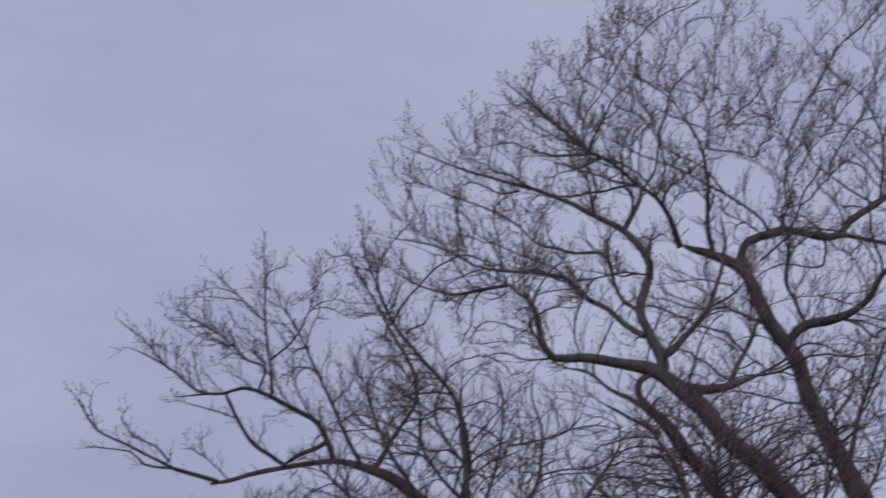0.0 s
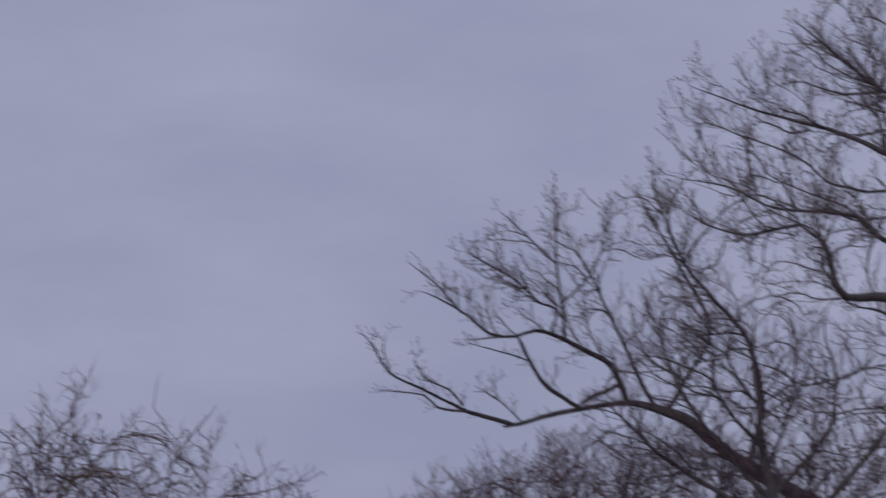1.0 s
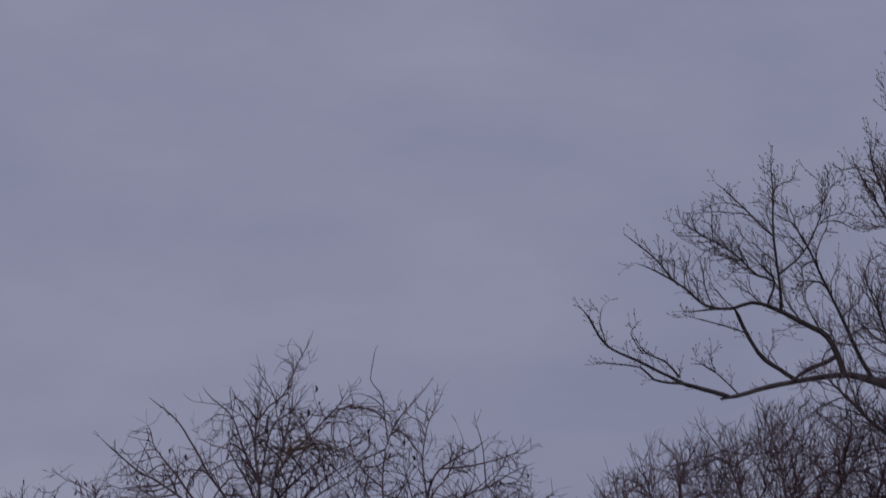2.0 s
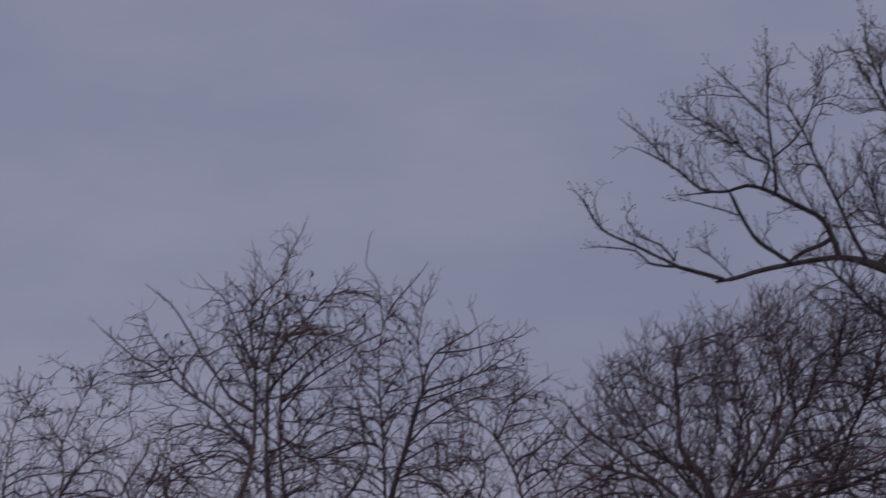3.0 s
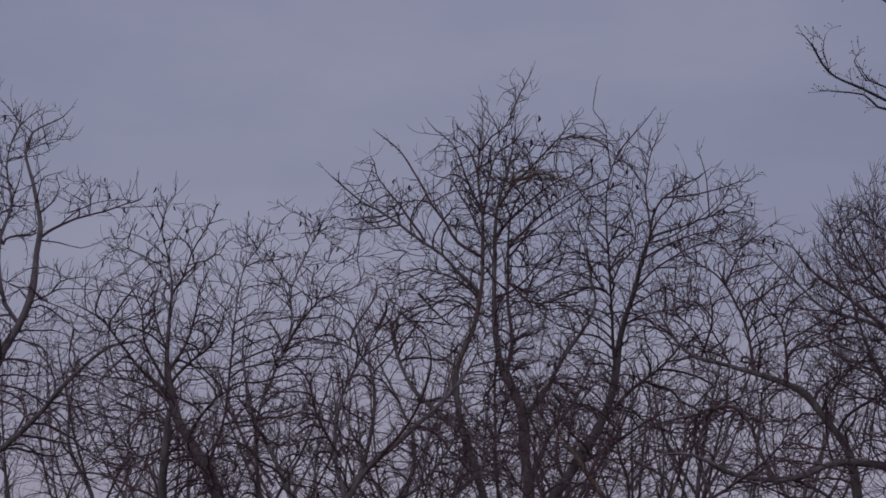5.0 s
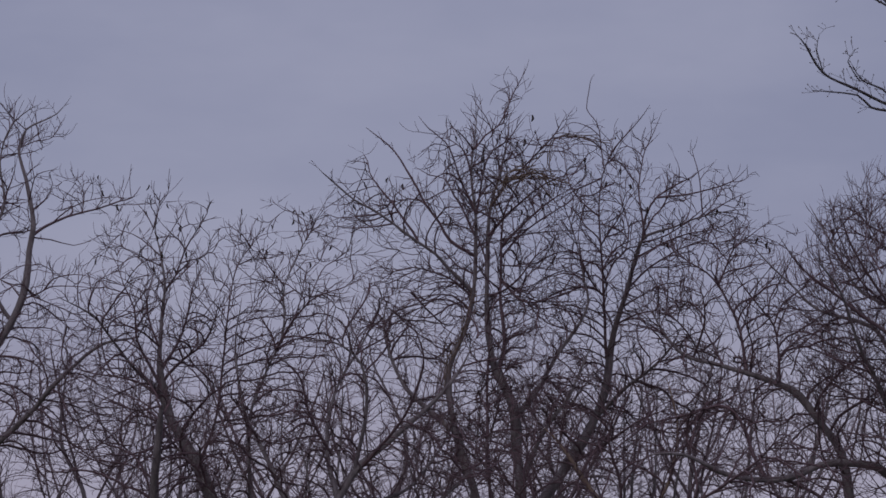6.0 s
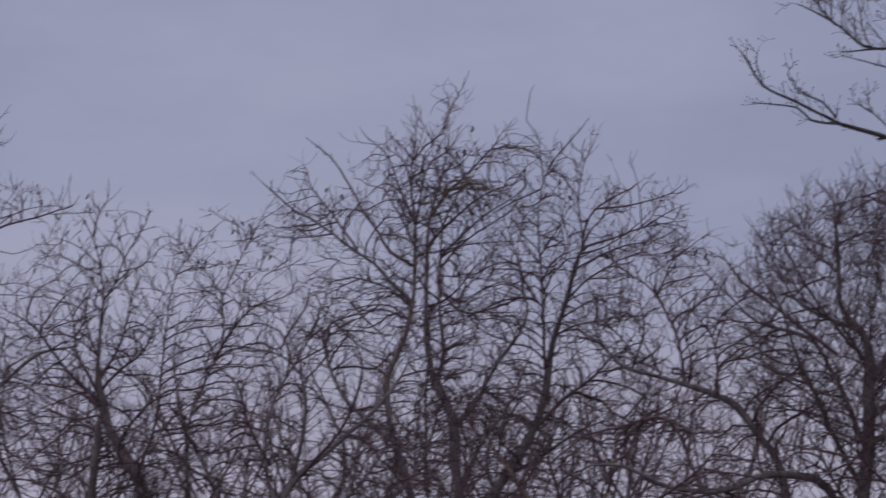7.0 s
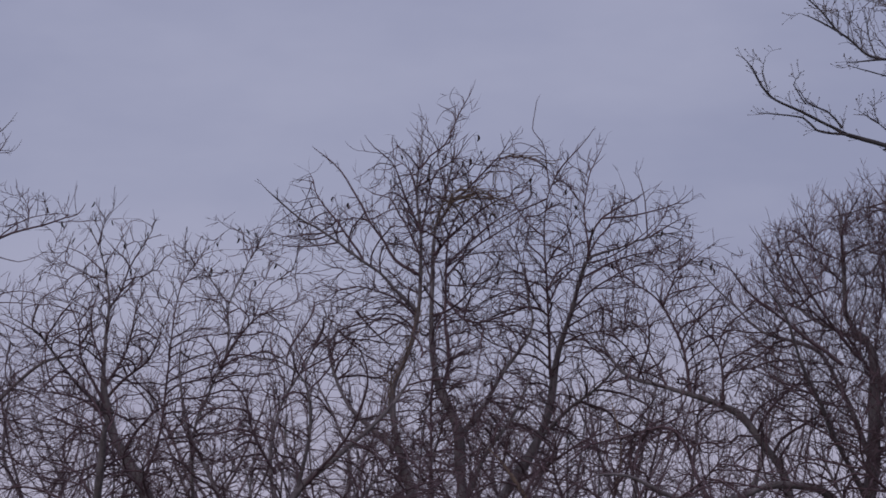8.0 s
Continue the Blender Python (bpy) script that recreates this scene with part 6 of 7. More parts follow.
hedge = start_tree("tree", 11.87, 52.0, "bushy bare tree with fine twigs before the oak's trunks", OAK_BARK, RED_TWIG, 11)
limb(hedge, True, (0, 0, -0.5, 0.124), (0, 0, 1.71, 0.099), (-0.01, 0, 3.93, 0.092), (-0.04, 0, 6.05, 0.071), (-0.17, 0, 7.48, 0.054), (-0.28, 0.07, 8.2, 0.038), (-0.48, 0.13, 8.79, 0.025), (-0.76, 0.18, 9.22, 0.015), (-0.97, 0.22, 9.52, 0.007))
limb(hedge, False, (-0.1, 0, 7.12, 0.039), (0.62, 0.5, 8.05, 0.028), (0.85, 0.78, 8.67, 0.021), (0.78, 1.06, 9.3, 0.014), (1, 1.31, 9.86, 0.007))
limb(hedge, False, (-0.07, 0, 6.76, 0.039), (0.8, -0.87, 7.53, 0.032), (1.11, -1.4, 8.18, 0.021), (1.15, -1.87, 8.82, 0.016), (0.99, -2.29, 9.39, 0.007))
limb(hedge, False, (-0.17, 0, 7.48, 0.028), (-1.09, -0.61, 7.97, 0.021), (-1.66, -0.99, 8.26, 0.014), (-2.08, -1.3, 8.57, 0.007))
limb(hedge, False, (0.8, -0.87, 7.53, 0.025), (1.58, -1.54, 8.17, 0.018), (1.77, -1.98, 8.82, 0.014), (1.83, -2.36, 9.4, 0.007))
limb(hedge, False, (-0.25, 0.07, 8.2, 0.018), (0.15, 0.29, 8.82, 0.014), (0.13, 0.49, 9.43, 0.007))
limb(hedge, False, (-0.16, 0, 7.76, 0.021), (-0.22, 0.51, 8.55, 0.018), (-0.23, 0.92, 9.19, 0.013), (-0.12, 1.22, 9.68, 0.009), (-0.19, 1.39, 9.93, 0.005))
limb(hedge, False, (-0.08, 0, 7.91, 0.021), (-0.04, -0.49, 8.57, 0.016), (-0.42, -0.93, 9.07, 0.011), (-1, -1.3, 9.26, 0.007), (-1.25, -1.49, 9.4, 0.004))
limb(hedge, False, (0.4, 0.5, 8.26, 0.021), (0.43, 0.85, 9.04, 0.015), (0.66, 1.14, 9.68, 0.011), (0.64, 1.35, 10.16, 0.005))
lobe(hedge, -0.91, -0.14, 8.67, 0.9, 1.33, 0.48, 230)
lobe(hedge, 0.62, 0.09, 8.72, 0.96, 1.42, 0.61, 260)
lobe(hedge, 1.17, -1.82, 8.9, 0.71, 1.33, 0.83, 190)
lobe(hedge, -0.11, -0.16, 8.32, 1.67, 1.42, 0.38, 220)
lobe(hedge, 0.97, -0.18, 7.83, 1.48, 1.33, 0.45, 200)
lobe(hedge, -0.45, 0.08, 9.29, 0.58, 1.04, 0.45, 130)
lobe(hedge, 0.41, 0.74, 9.47, 0.58, 1.14, 0.45, 90)
lobe(hedge, -0.61, 0.01, 9.56, 0.38, 0.85, 0.29, 70)
lobe(hedge, 1.76, 0.2, 8.76, 0.7, 1.05, 0.45, 150)
lobe(hedge, 1.09, 0.2, 9.11, 0.6, 0.9, 0.4, 90)
lobe(hedge, -1.51, 0.1, 8.01, 0.55, 0.825, 0.4, 90)
lobe(hedge, -0.49, 0.1, 8.1, 0.55, 0.825, 0.4, 70)
lobe(hedge, 0.24, 0.1, 7.96, 0.55, 0.825, 0.4, 110)
lobe(hedge, 0.58, 0.1, 8.47, 0.55, 0.825, 0.4, 80)
lobe(hedge, -0.99, 0.1, 8.6, 0.55, 0.825, 0.4, 50)
crown(hedge, more=1.2, heart=(0.13, 0, 7.48), rise=0.15, girth=0.38)

# ---- young trees behind ----
sapling = start_tree("tree", -5.98, 61.0, "slender bare young tree behind the larger ones", HAZED_BARK, HAZED_TWIG, 20, "young trees behind")
limb(sapling, True, (0, 0, -0.5, 0.072), (-0.02, 0, 0.29, 0.057), (-0.04, 0, 1.08, 0.053), (-0.16, 0, 2.86, 0.045), (0, 0.12, 4.09, 0.033), (-0.38, 0.22, 5, 0.025), (-0.29, 0.34, 6.24, 0.012), (-0.53, 0.4, 6.75, 0.005))
limb(sapling, False, (-0.07, 0, 3.39, 0.025), (0.31, 0.23, 4.13, 0.019), (0.65, 0.47, 4.97, 0.014), (0.77, 0.72, 5.88, 0.009), (0.9, 0.83, 6.3, 0.004))
limb(sapling, False, (-0.06, 0, 2.77, 0.025), (-0.33, 0.2, 3.51, 0.019), (-0.58, 0.41, 4.34, 0.014), (-0.72, 0.71, 5.56, 0.009), (-0.78, 0.98, 6.68, 0.004))
limb(sapling, False, (-0.06, 0, 2.68, 0.025), (0.19, 0.38, 3.42, 0.019), (0.4, 0.79, 4.26, 0.014), (0.44, 1.38, 5.55, 0.009), (0.57, 1.94, 6.79, 0.004))
limb(sapling, False, (-0.07, 0, 2.96, 0.025), (-0.37, -0.2, 3.69, 0.019), (-0.63, -0.42, 4.49, 0.014), (-0.73, -0.7, 5.56, 0.009), (-0.63, -0.9, 6.32, 0.004))
limb(sapling, False, (-0.07, 0, 3.18, 0.025), (0.36, 0.43, 3.93, 0.019), (0.72, 0.87, 4.78, 0.014), (0.85, 1.37, 5.82, 0.009), (0.89, 1.79, 6.76, 0.004))
limb(sapling, False, (-0.1, 0.12, 4.38, 0.025), (-0.24, -0.31, 5.09, 0.019), (-0.36, -0.79, 5.87, 0.014), (-0.41, -1.01, 6.24, 0.009), (-0.37, -1.19, 6.52, 0.004))
limb(sapling, False, (-0.07, 0, 3.62, 0.025), (0.34, -0.39, 4.34, 0.019), (0.71, -0.8, 5.13, 0.014), (0.87, -1.16, 5.86, 0.009), (1, -1.47, 6.49, 0.004))
limb(sapling, False, (-0.07, 0, 3.31, 0.025), (-0.36, 0.33, 4.06, 0.019), (-0.63, 0.7, 4.9, 0.014), (-0.77, 1.09, 5.86, 0.009), (-0.83, 1.23, 6.2, 0.004))
lobe(sapling, -0.12, 0.2, 5.33, 1.07, 1.33, 1.28, 518)
lobe(sapling, -0.11, 0.23, 4.26, 1.24, 1.33, 0.6, 369)
crown(sapling, heart=(-0.07, 0, 3.52), rise=0.08, spread=0.12, wild=0.32, tip=0.0032, more=0.6)

sapling = start_tree("tree", -3.34, 62.0, "slender bare young tree behind the larger ones", HAZED_BARK, HAZED_TWIG, 21, "young trees behind")
limb(sapling, True, (0, 0, -0.5, 0.073), (-0.02, 0, 0.29, 0.058), (-0.05, 0, 1.08, 0.054), (-0.2, 0, 2.9, 0.046), (-0.25, 0.12, 4.15, 0.033), (-0.35, 0.22, 5.07, 0.025), (-0.14, 0.32, 6.08, 0.012), (0.27, 0.38, 6.59, 0.005))
limb(sapling, False, (-0.08, 0.12, 4.12, 0.025), (0.35, -0.29, 4.85, 0.02), (0.72, -0.72, 5.65, 0.014), (0.88, -0.94, 6.06, 0.009), (1.12, -1.06, 6.08, 0.004))
limb(sapling, False, (-0.08, 0.12, 3.95, 0.025), (-0.44, -0.24, 4.68, 0.02), (-0.75, -0.64, 5.48, 0.014), (-0.87, -0.87, 5.97, 0.009), (-0.85, -1.04, 6.36, 0.004))
limb(sapling, False, (-0.07, 0, 3.25, 0.025), (0.3, 0.51, 4.01, 0.02), (0.61, 1.06, 4.88, 0.014), (0.74, 1.59, 5.8, 0.009), (0.84, 1.82, 6.19, 0.004))
limb(sapling, False, (-0.06, 0, 2.77, 0.025), (-0.51, 0.61, 3.54, 0.02), (-0.93, 1.25, 4.4, 0.014), (-1.16, 2.04, 5.58, 0.009), (-1.24, 2.49, 6.25, 0.004))
limb(sapling, False, (-0.07, 0, 3.32, 0.025), (0.42, -0.53, 4.05, 0.02), (0.86, -1.08, 4.85, 0.014), (1.05, -1.58, 5.62, 0.009), (1.23, -1.88, 6.06, 0.004))
limb(sapling, False, (-0.08, 0.12, 4.4, 0.025), (-0.59, 0.71, 5.19, 0.02), (-1.04, 1.33, 6.07, 0.014), (-1.24, 1.55, 6.38, 0.009), (-1.38, 1.76, 6.1, 0.004))
limb(sapling, False, (-0.08, 0.12, 3.81, 0.025), (0.35, 0.72, 4.58, 0.02), (0.74, 1.36, 5.47, 0.014), (0.9, 1.78, 6.1, 0.009), (1.03, 1.88, 6.05, 0.004))
limb(sapling, False, (-0.08, 0.12, 4.13, 0.025), (-0.46, 0.35, 4.89, 0.02), (-0.8, 0.59, 5.74, 0.014), (-0.94, 0.71, 6.18, 0.009), (-1.13, 0.77, 6.28, 0.004))
lobe(sapling, -0.11, 0.49, 5.29, 1.09, 1.33, 1.19, 161)
lobe(sapling, -0.09, 0.17, 4.31, 1.26, 1.33, 0.61, 211)
crown(sapling, heart=(-0.07, 0, 3.56), rise=0.08, spread=0.12, wild=0.32, tip=0.0032, more=0.6)

sapling = start_tree("tree", -1.52, 61.0, "slender bare young tree behind the larger ones", HAZED_BARK, HAZED_TWIG, 22, "young trees behind")
limb(sapling, True, (0, 0, -0.5, 0.072), (-0.01, 0, 0.3, 0.057), (-0.02, 0, 1.1, 0.053), (-0.07, 0, 2.89, 0.045), (0.05, 0.12, 4.12, 0.033), (0.19, 0.21, 5.02, 0.025), (-0.34, 0.35, 6.27, 0.012), (-0.18, 0.4, 6.77, 0.005))
limb(sapling, False, (-0.03, 0, 3.18, 0.025), (0.27, -0.23, 3.91, 0.019), (0.53, -0.49, 4.71, 0.014), (0.64, -0.78, 5.68, 0.009), (0.81, -1.04, 6.51, 0.004))
limb(sapling, False, (-0.03, 0, 3.17, 0.025), (-0.19, -0.5, 3.89, 0.019), (-0.32, -1.05, 4.67, 0.014), (-0.37, -1.71, 5.62, 0.009), (-0.36, -2.14, 6.21, 0.004))
limb(sapling, False, (-0.03, 0, 3.29, 0.025), (0.18, 0.4, 4.04, 0.019), (0.37, 0.84, 4.88, 0.014), (0.44, 1.34, 5.87, 0.009), (0.66, 1.56, 6.28, 0.004))
limb(sapling, False, (-0.04, 0, 3.31, 0.025), (-0.43, -0.54, 4.02, 0.019), (-0.77, -1.11, 4.8, 0.014), (-0.91, -1.72, 5.68, 0.009), (-0.96, -2, 6.09, 0.004))
limb(sapling, False, (-0.03, 0, 3.11, 0.025), (0.37, 0.39, 3.86, 0.019), (0.73, 0.8, 4.7, 0.014), (0.88, 1.28, 5.79, 0.009), (0.88, 1.65, 6.63, 0.004))
limb(sapling, False, (-0.04, 0, 3.35, 0.025), (-0.33, 0.23, 4.09, 0.019), (-0.58, 0.49, 4.93, 0.014), (-0.7, 0.76, 5.86, 0.009), (-0.99, 1, 6.66, 0.004))
limb(sapling, False, (-0.04, 0.12, 4.12, 0.025), (0.33, 0.38, 4.87, 0.019), (0.66, 0.66, 5.71, 0.014), (0.8, 0.83, 6.27, 0.009), (1, 0.98, 6.7, 0.004))
limb(sapling, False, (-0.03, -0.5, 3.79, 0.025), (-0.43, -0.17, 4.53, 0.019), (-0.79, 0.18, 5.37, 0.014), (-0.96, 0.46, 6.07, 0.009), (-1.13, 0.54, 6.19, 0.004))
lobe(sapling, -0.05, -0.03, 5.34, 1, 1.33, 1.28, 358)
lobe(sapling, -0.04, -0.05, 4.27, 1.16, 1.33, 0.6, 253)
crown(sapling, heart=(-0.04, 0, 3.54), rise=0.08, spread=0.12, wild=0.32, tip=0.0032, more=0.6)

sapling = start_tree("tree", 1.01, 62.0, "slender bare young tree behind the larger ones", HAZED_BARK, HAZED_TWIG, 23, "young trees behind")
limb(sapling, True, (0, 0, -0.5, 0.073), (-0.01, 0, 0.31, 0.058), (-0.01, 0, 1.11, 0.054), (-0.06, 0, 2.92, 0.046), (-0.07, 0.12, 4.17, 0.033), (-0.25, 0.22, 5.09, 0.025), (0.33, 0.33, 6.02, 0.012), (-0.11, 0.39, 6.53, 0.005))
limb(sapling, False, (-0.02, 0, 3.48, 0.025), (0.21, 0.24, 4.24, 0.02), (0.41, 0.5, 5.09, 0.014), (0.5, 0.72, 5.83, 0.009), (0.38, 0.91, 6.47, 0.004))
limb(sapling, False, (-0.02, 0, 3.65, 0.025), (-0.38, -0.36, 4.38, 0.02), (-0.69, -0.75, 5.18, 0.014), (-0.82, -1.03, 5.79, 0.009), (-0.97, -1.25, 6.25, 0.004))
limb(sapling, False, (-0.02, 0.12, 4.04, 0.025), (0.33, 0.44, 4.8, 0.02), (0.64, 0.79, 5.66, 0.014), (0.77, 0.97, 6.12, 0.009), (0.84, 1, 6.2, 0.004))
limb(sapling, False, (-0.02, 0, 2.85, 0.025), (-0.26, -0.21, 3.58, 0.02), (-0.46, -0.44, 4.4, 0.014), (-0.55, -0.73, 5.41, 0.009), (-0.76, -0.92, 6.07, 0.004))
limb(sapling, False, (-0.02, 0.12, 4.05, 0.025), (0.45, -0.23, 4.79, 0.02), (0.85, -0.6, 5.59, 0.014), (1.03, -0.78, 6.01, 0.009), (0.94, -0.83, 6.08, 0.004))
limb(sapling, False, (-0.02, 0, 2.81, 0.025), (-0.29, -0.22, 3.54, 0.02), (-0.52, -0.45, 4.36, 0.014), (-0.62, -0.74, 5.39, 0.009), (-0.81, -0.93, 6.02, 0.004))
limb(sapling, False, (-0.02, 0.12, 3.89, 0.025), (0.35, -0.22, 4.62, 0.02), (0.67, -0.59, 5.43, 0.014), (0.8, -0.81, 5.92, 0.009), (1.06, -0.93, 5.96, 0.004))
limb(sapling, False, (-0.02, 0.12, 4.32, 0.025), (-0.48, -0.49, 5.03, 0.02), (-0.87, -1.13, 5.81, 0.014), (-1.03, -1.37, 6.09, 0.009), (-1.18, -1.54, 5.89, 0.004))
lobe(sapling, -0.03, -0.2, 5.23, 1.09, 1.33, 1.15, 588)
lobe(sapling, -0.02, -0.03, 4.33, 1.26, 1.33, 0.61, 475)
crown(sapling, heart=(-0.02, 0, 3.58), rise=0.08, spread=0.12, wild=0.32, tip=0.0032, more=0.6)

sapling = start_tree("tree", 2.8, 61.0, "slender bare young tree behind the larger ones", HAZED_BARK, HAZED_TWIG, 24, "young trees behind")
limb(sapling, True, (0, 0, -0.5, 0.072), (0.02, 0, 0.31, 0.057), (0.05, 0, 1.13, 0.053), (0.2, 0, 2.91, 0.045), (-0.02, 0.12, 4.14, 0.033), (0.1, 0.22, 5.04, 0.025), (0.38, 0.34, 6.29, 0.012), (0.56, 0.39, 6.79, 0.005))
limb(sapling, False, (0.05, 0, 2.71, 0.025), (0.41, -0.33, 3.43, 0.019), (0.72, -0.67, 4.23, 0.014), (0.84, -1.16, 5.44, 0.009), (0.96, -1.61, 6.52, 0.004))
limb(sapling, False, (0.05, 0, 2.71, 0.025), (-0.24, 0.34, 3.45, 0.019), (-0.49, 0.7, 4.28, 0.014), (-0.58, 1.23, 5.58, 0.009), (-0.72, 1.71, 6.76, 0.004))
limb(sapling, False, (0.06, 0.12, 4.14, 0.025), (0.23, -0.31, 4.85, 0.019), (0.37, -0.79, 5.64, 0.014), (0.42, -1.1, 6.14, 0.009), (0.51, -1.22, 6.32, 0.004))
limb(sapling, False, (0.06, 0.34, 3.68, 0.025), (-0.27, 0.06, 4.4, 0.019), (-0.56, -0.24, 5.2, 0.014), (-0.7, -0.5, 5.94, 0.009), (-0.69, -0.65, 6.36, 0.004))
limb(sapling, False, (0.06, 0.12, 4.44, 0.025), (0.45, 0.42, 5.2, 0.019), (0.8, 0.74, 6.05, 0.014), (0.96, 0.89, 6.45, 0.009), (1.07, 0.92, 6.46, 0.004))
limb(sapling, False, (0.05, 0.12, 4.09, 0.025), (-0.39, -0.22, 4.81, 0.019), (-0.78, -0.59, 5.59, 0.014), (-0.95, -0.83, 6.13, 0.009), (-0.86, -0.88, 6.2, 0.004))
limb(sapling, False, (0.06, 0.12, 4.14, 0.025), (0.46, 0.52, 4.9, 0.019), (0.83, 0.93, 5.75, 0.014), (1, 1.19, 6.31, 0.009), (0.92, 1.35, 6.64, 0.004))
limb(sapling, False, (0.05, 0, 3.17, 0.025), (-0.28, 0.38, 3.92, 0.019), (-0.57, 0.78, 4.76, 0.014), (-0.68, 1.26, 5.82, 0.009), (-0.9, 1.65, 6.67, 0.004))
lobe(sapling, 0.05, 0.08, 5.36, 1, 1.33, 1.28, 345)
lobe(sapling, 0.06, 0.16, 4.3, 1.16, 1.33, 0.6, 246)
crown(sapling, heart=(0.05, 0, 3.56), rise=0.08, spread=0.12, wild=0.32, tip=0.0032, more=0.6)

sapling = start_tree("tree", 4.5, 62.0, "slender bare young tree behind the larger ones", HAZED_BARK, HAZED_TWIG, 25, "young trees behind")
limb(sapling, True, (0, 0, -0.5, 0.073), (0.02, 0, 0.32, 0.058), (0.04, 0, 1.13, 0.054), (0.18, 0, 2.94, 0.046), (-0.1, 0.13, 4.19, 0.033), (0.26, 0.23, 5.11, 0.025), (0.48, 0.37, 6.54, 0.012), (-0.13, 0.45, 7.05, 0.005))
limb(sapling, False, (0.06, 0.13, 4.44, 0.025), (0.27, 0.67, 5.23, 0.02), (0.47, 1.27, 6.11, 0.014), (0.56, 1.62, 6.64, 0.009), (0.76, 1.81, 6.44, 0.004))
limb(sapling, False, (0.05, 0, 3.52, 0.025), (-0.42, -0.25, 4.25, 0.02), (-0.83, -0.52, 5.06, 0.014), (-1.01, -0.8, 5.99, 0.009), (-0.95, -0.94, 6.46, 0.004))
limb(sapling, False, (0.05, 0, 3.84, 0.025), (0.48, 0.33, 4.61, 0.02), (0.85, 0.69, 5.46, 0.014), (1.04, 1, 6.29, 0.009), (1.08, 1.08, 6.5, 0.004))
limb(sapling, False, (0.05, 0, 2.82, 0.025), (-0.15, 0.35, 3.57, 0.02), (-0.31, 0.72, 4.42, 0.014), (-0.35, 1.3, 5.78, 0.009), (-0.39, 1.6, 6.48, 0.004))
limb(sapling, False, (0.05, 0, 3.37, 0.025), (0.38, -0.47, 4.1, 0.02), (0.66, -0.97, 4.9, 0.014), (0.75, -1.55, 5.87, 0.009), (0.72, -1.75, 6.2, 0.004))
limb(sapling, False, (0.05, 0, 3.35, 0.025), (-0.33, -0.22, 4.08, 0.02), (-0.67, -0.46, 4.89, 0.014), (-0.83, -0.74, 5.91, 0.009), (-0.76, -0.93, 6.57, 0.004))
limb(sapling, False, (0.05, 0, 3.11, 0.025), (0.43, -0.31, 3.85, 0.02), (0.76, -0.64, 4.66, 0.014), (0.88, -1.06, 5.78, 0.009), (1.09, -1.43, 6.72, 0.004))
limb(sapling, False, (0.05, 0, 2.73, 0.025), (-0.26, -0.29, 3.46, 0.02), (-0.53, -0.61, 4.27, 0.014), (-0.67, -1.1, 5.58, 0.009), (-0.92, -1.43, 6.43, 0.004))
lobe(sapling, 0.06, -0.03, 5.51, 1.02, 1.33, 1.38, 256)
lobe(sapling, 0.04, -0.17, 4.34, 1.18, 1.33, 0.61, 171)
crown(sapling, heart=(0.05, 0, 3.6), rise=0.08, spread=0.12, wild=0.32, tip=0.0032, more=0.6)


def young_tree(x, y, tall, seed, label="young bare tree with slim straight forking stems", group="young trees behind", wood=HAZED_BARK, twig=HAZED_TWIG):
    """A slim young tree: a few nearly straight stems that rise in a V from low down, forking upwards."""
    tree = start_tree("tree", x, y, label, wood, twig, seed, group)
    rng = np.random.default_rng(seed)

    def stem(base, way, length, r, is_trunk=False):
        rows, p, n = [], np.array(base, float), 6
        for i in range(n):
            rows.append((*p, r * (1 - 0.8 * i / (n - 1))))
            way = unit(way + rng.normal(0, 0.10, 3) + np.array((0, 0, 0.05)))
            p = p + way * length / (n - 1)
        limb(tree, is_trunk, *rows)
        return rows

    top = tall * rng.uniform(0.3, 0.4)
    limb(tree, True, (0, 0, -0.4, 0.075), (0.01, 0, 0.4, 0.06), (0.03, 0, top * 0.6, 0.055), (0.04, 0, top, 0.048))
    for k in range(5):
        a = 6.283 * (k + rng.uniform(-0.25, 0.25)) / 5
        lean = rng.uniform(0.2, 0.5)
        main = stem((0.04, 0, top - 0.1), np.array((math.cos(a) * lean, 0.8 * math.sin(a) * lean, 1.0)), (tall - top) * rng.uniform(0.8, 1.05), 0.032)
        for j in range(1, 5):
            b = rng.uniform(0, 6.283)
            side = np.array((0.75 * math.cos(b), 0.6 * math.sin(b), rng.uniform(0.5, 1.0)))
            stem(main[j][:3], side, rng.uniform(0.8, 1.6) * (1.1 - 0.13 * j), main[j][3] * 0.62)
    lobe(tree, 0.04, 0, tall * 0.72, 1.0, 1.0, tall * 0.26, 200)
    crown(tree, heart=(0, 0, top), rise=0.2, spread=0.2, tip=0.0034, girth=0.40)


for n, (x, y, tall) in enumerate(((-7.1, 59.5, 6.2), (-5.1, 62.5, 6.4), (-4.3, 59.0, 6.0), (-2.4, 60.0, 6.1), (-0.6, 59.5, 5.9), (0.4, 63.0, 6.3), (1.9, 59.0, 6.0), (3.7, 59.5, 6.1))):
    young_tree(x, y, tall, 40 + n)
for n, (x, y, tall) in enumerate(((8.79, 54.0, 9.83), (9.80, 53.4, 9.65), (11.68, 53.8, 9.84), (12.73, 54.2, 10.25))):
    young_tree(x, y, tall, 60 + n, "slim bare tree of dark twigs in the thicket under the oak", "thicket under the oak", GREY_BARK, RED_TWIG)


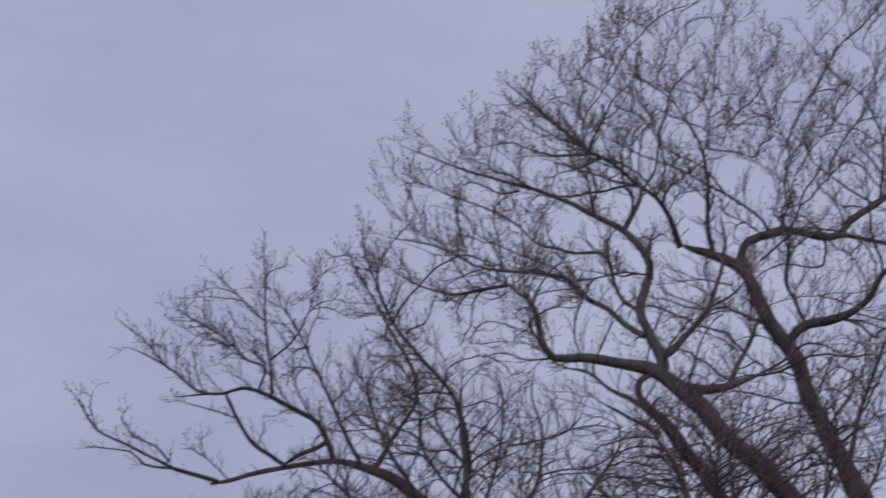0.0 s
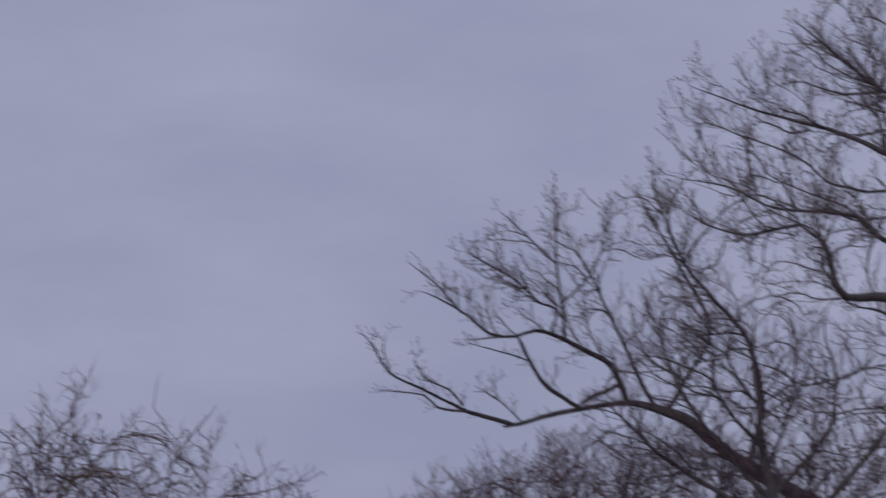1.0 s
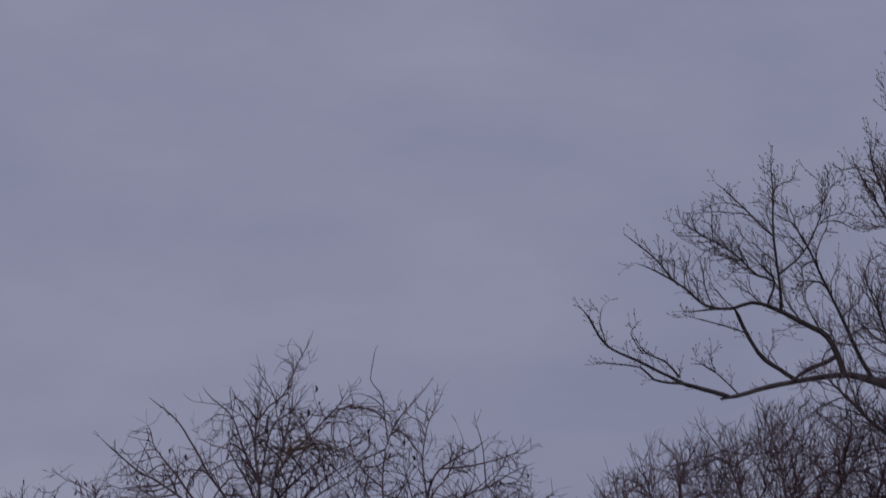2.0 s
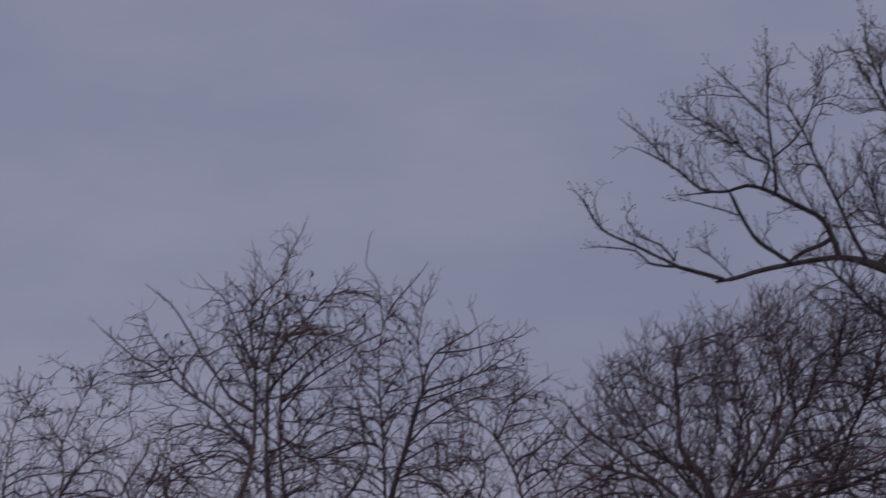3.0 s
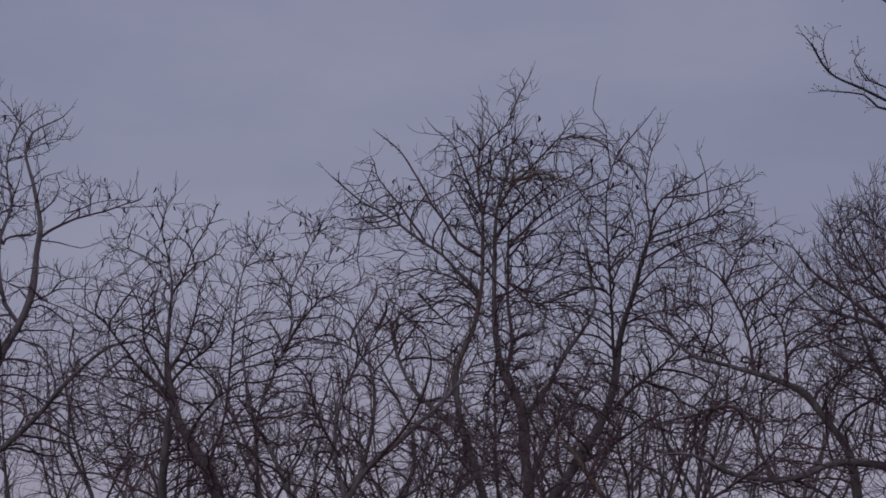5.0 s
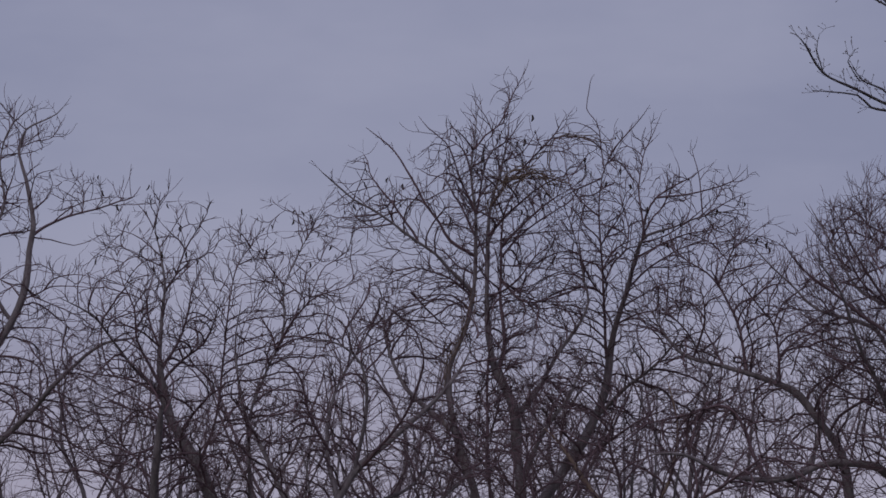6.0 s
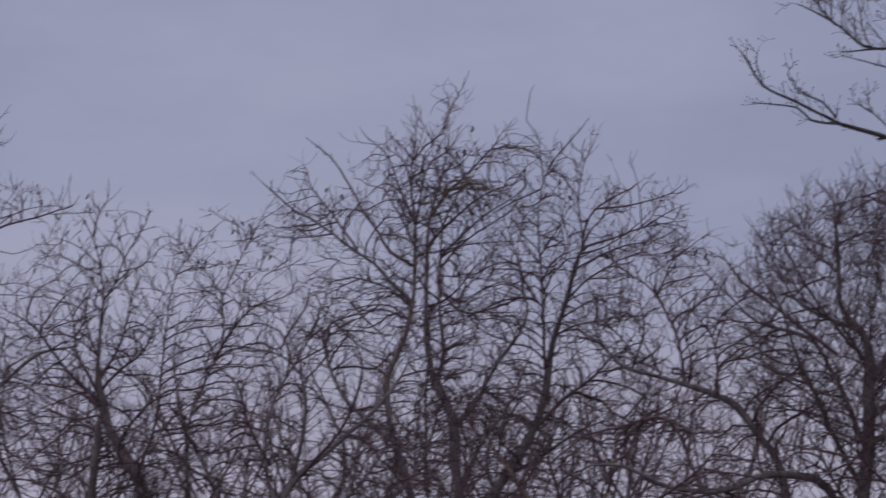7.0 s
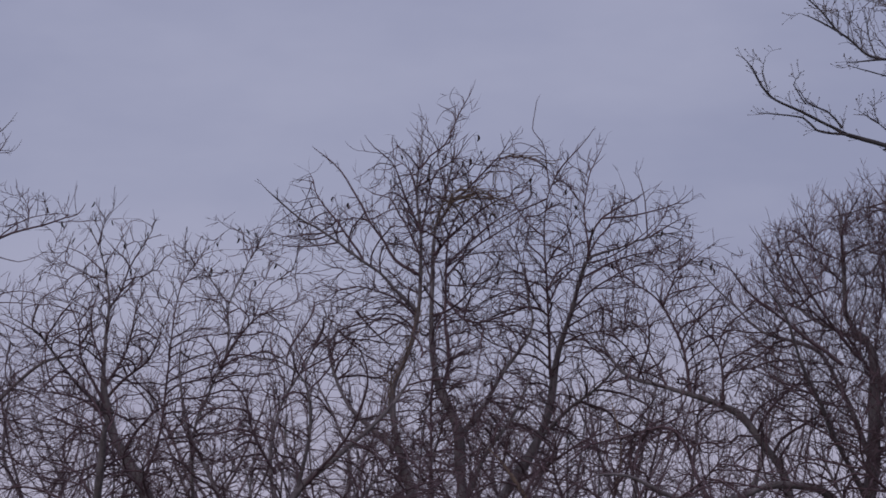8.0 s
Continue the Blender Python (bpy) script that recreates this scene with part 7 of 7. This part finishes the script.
shrub = start_tree("shrub", 5.94, 52.0, "dense bare shrub of thin dark shoots", GREY_BARK, RED_TWIG, 12)
limb(shrub, True, (0, 0, -0.5, 0.081), (-0.01, 0, 0.52, 0.065), (-0.02, 0, 1.54, 0.06), (-0.08, 0, 3.27, 0.05), (-0.22, 0.07, 3.96, 0.04), (-0.35, 0.14, 4.66, 0.03), (-0.48, 0.2, 5.23, 0.015), (-0.4, 0.25, 5.72, 0.008))
limb(shrub, False, (-0.12, 0, 3.13, 0.034), (-0.74, 0.4, 3.83, 0.025), (-1.07, 0.68, 4.4, 0.017), (-1.19, 0.92, 4.98, 0.008))
limb(shrub, False, (-0.12, 0, 2.92, 0.034), (0.49, 0.69, 3.79, 0.025), (0.77, 1.2, 4.52, 0.017), (0.97, 1.65, 5.2, 0.008))
limb(shrub, False, (-0.15, 0, 3.41, 0.025), (0.08, -0.4, 4.08, 0.021), (-0.03, -0.77, 4.75, 0.013), (0.07, -1.08, 5.28, 0.007))
limb(shrub, False, (-0.22, 0.07, 3.96, 0.021), (-0.75, -0.37, 4.49, 0.017), (-0.85, -0.71, 5.02, 0.009))
lobe(shrub, -0.21, 0.15, 4.81, 1.09, 1.33, 0.9, 546)
lobe(shrub, -1.04, 0.21, 4.31, 0.77, 1.14, 0.51, 195)
lobe(shrub, 0.67, 0.48, 4.55, 0.77, 1.14, 0.71, 260)
lobe(shrub, -0.07, 0.12, 3.83, 1.28, 1.33, 0.51, 260)
crown(shrub, heart=(-0.12, 0, 3.41), rise=0.3)


# ---- climbing vine and hanging pods ----
def vine(name, label, rows, strands, spread, seed):
    """Many thin woody strands that wind along one line."""
    rng = np.random.default_rng(seed)
    ob = tagged(new(name), label, "vine")
    ob.location = rows[0]
    core = bend([(*r, 0.01) for r in rows], 0.07)[:, :3] - np.array(rows[0])
    chains = []
    for _ in range(strands):
        a = int(rng.integers(0, max(1, len(core) // 2)))
        b = int(rng.integers(min(len(core) - 1, a + 4), len(core)))
        p = core[a:b + 1]
        if len(p) < 4:
            continue
        s = rng.normal(0, 1, p.shape)
        for _ in range(4):
            s[1:-1] = (s[:-2] + s[1:-1] + s[2:]) / 3
        p = p + s * spread * 1.6 + rng.normal(0, spread * 0.6, 3)
        chains.append((p, np.full(len(p), rng.uniform(0.003, 0.0065)), 4))
    for c in chains[:12]:
        tube([c], "strand", VINE_BARK, ob)
    if len(chains) > 12:
        tube(chains[12:], "tangle", VINE_BARK, ob)["kind"] = "stuff"
    return ob


vine("vine", "brown woody vine arching in a tangle over the twigs",
     [(-0.16, 54.8, 7.62), (-0.06, 54.7, 7.84), (0.14, 54.6, 8.06), (0.38, 54.6, 8.15), (0.68, 54.7, 8.08), (0.85, 54.8, 7.9)], 30, 0.07, 1)
vine("vine", "brown woody vine clinging to a grey stem",
     [(-0.67, 54.9, 4.75), (-0.63, 54.9, 5.56), (-0.4, 54.8, 6.15), (-0.31, 54.8, 6.74), (-0.35, 54.8, 7.41)], 12, 0.06, 2)
vine("vine", "thin brown vine looped between two crowns",
     [(1.48, 56, 8.64), (1.1, 55.8, 8.77), (0.8, 55.6, 8.71), (0.68, 55.4, 8.34), (0.87, 55.2, 7.9)], 9, 0.045, 3)


def pod_mesh():
    """A flat, slightly curled dry pod that hangs from its stalk."""
    bm = bmesh.new()
    rings = []
    for i in range(6):
        s = i / 5
        w = 0.018 * math.sin(math.pi * (0.12 + 0.8 * s)) + 0.002
        bow = 0.02 * math.sin(math.pi * s)
        rings.append([bm.verts.new((bow + w * math.cos(a), 0.4 * w * math.sin(a), -0.11 * s)) for a in (0, 1.57, 3.14, 4.71)])
    for a, b in zip(rings, rings[1:]):
        for k in range(4):
            bm.faces.new((a[k], b[k], b[(k + 1) % 4], a[(k + 1) % 4])).smooth = True
    bm.faces.new(rings[0])
    bm.faces.new(rings[-1][::-1])
    me = bpy.data.meshes.new("seed_pod")
    bm.to_mesh(me)
    bm.free()
    me.materials.append(POD_SKIN)
    return me


POD = pod_mesh()


def hang_pods(tree, count, low, high, seed):
    """Pods on the ends of twigs between two heights."""
    rng = np.random.default_rng(seed)
    tips = tree["tips"]
    tips = tips[(tips[:, 2] > low) & (tips[:, 2] < high)]
    close = (np.linalg.norm(tips[:, None] - tips[None], axis=2) < 0.3).sum(1)
    tips = tips[close > 7]
    for p in tips[rng.choice(len(tips), min(count, len(tips)), replace=False)]:
        ob = new("seed_pod", POD)
        ob.parent = tree["ob"]
        s = rng.uniform(0.4, 0.95)
        ob.matrix_basis = pose(*p, rng.uniform(-25, 25), rng.uniform(-25, 25), rng.uniform(0, 360)) @ Matrix.Diagonal((s, s, s, 1))


hang_pods(locust, 45, 7.5, 11, 1)
hang_pods(mulberry, 26, 7.5, 10.2, 2)
hang_pods(fan, 45, 7.0, 11, 3)
hang_pods(edge, 30, 7.0, 12, 4)
hang_pods(arch, 10, 7.0, 10, 5)
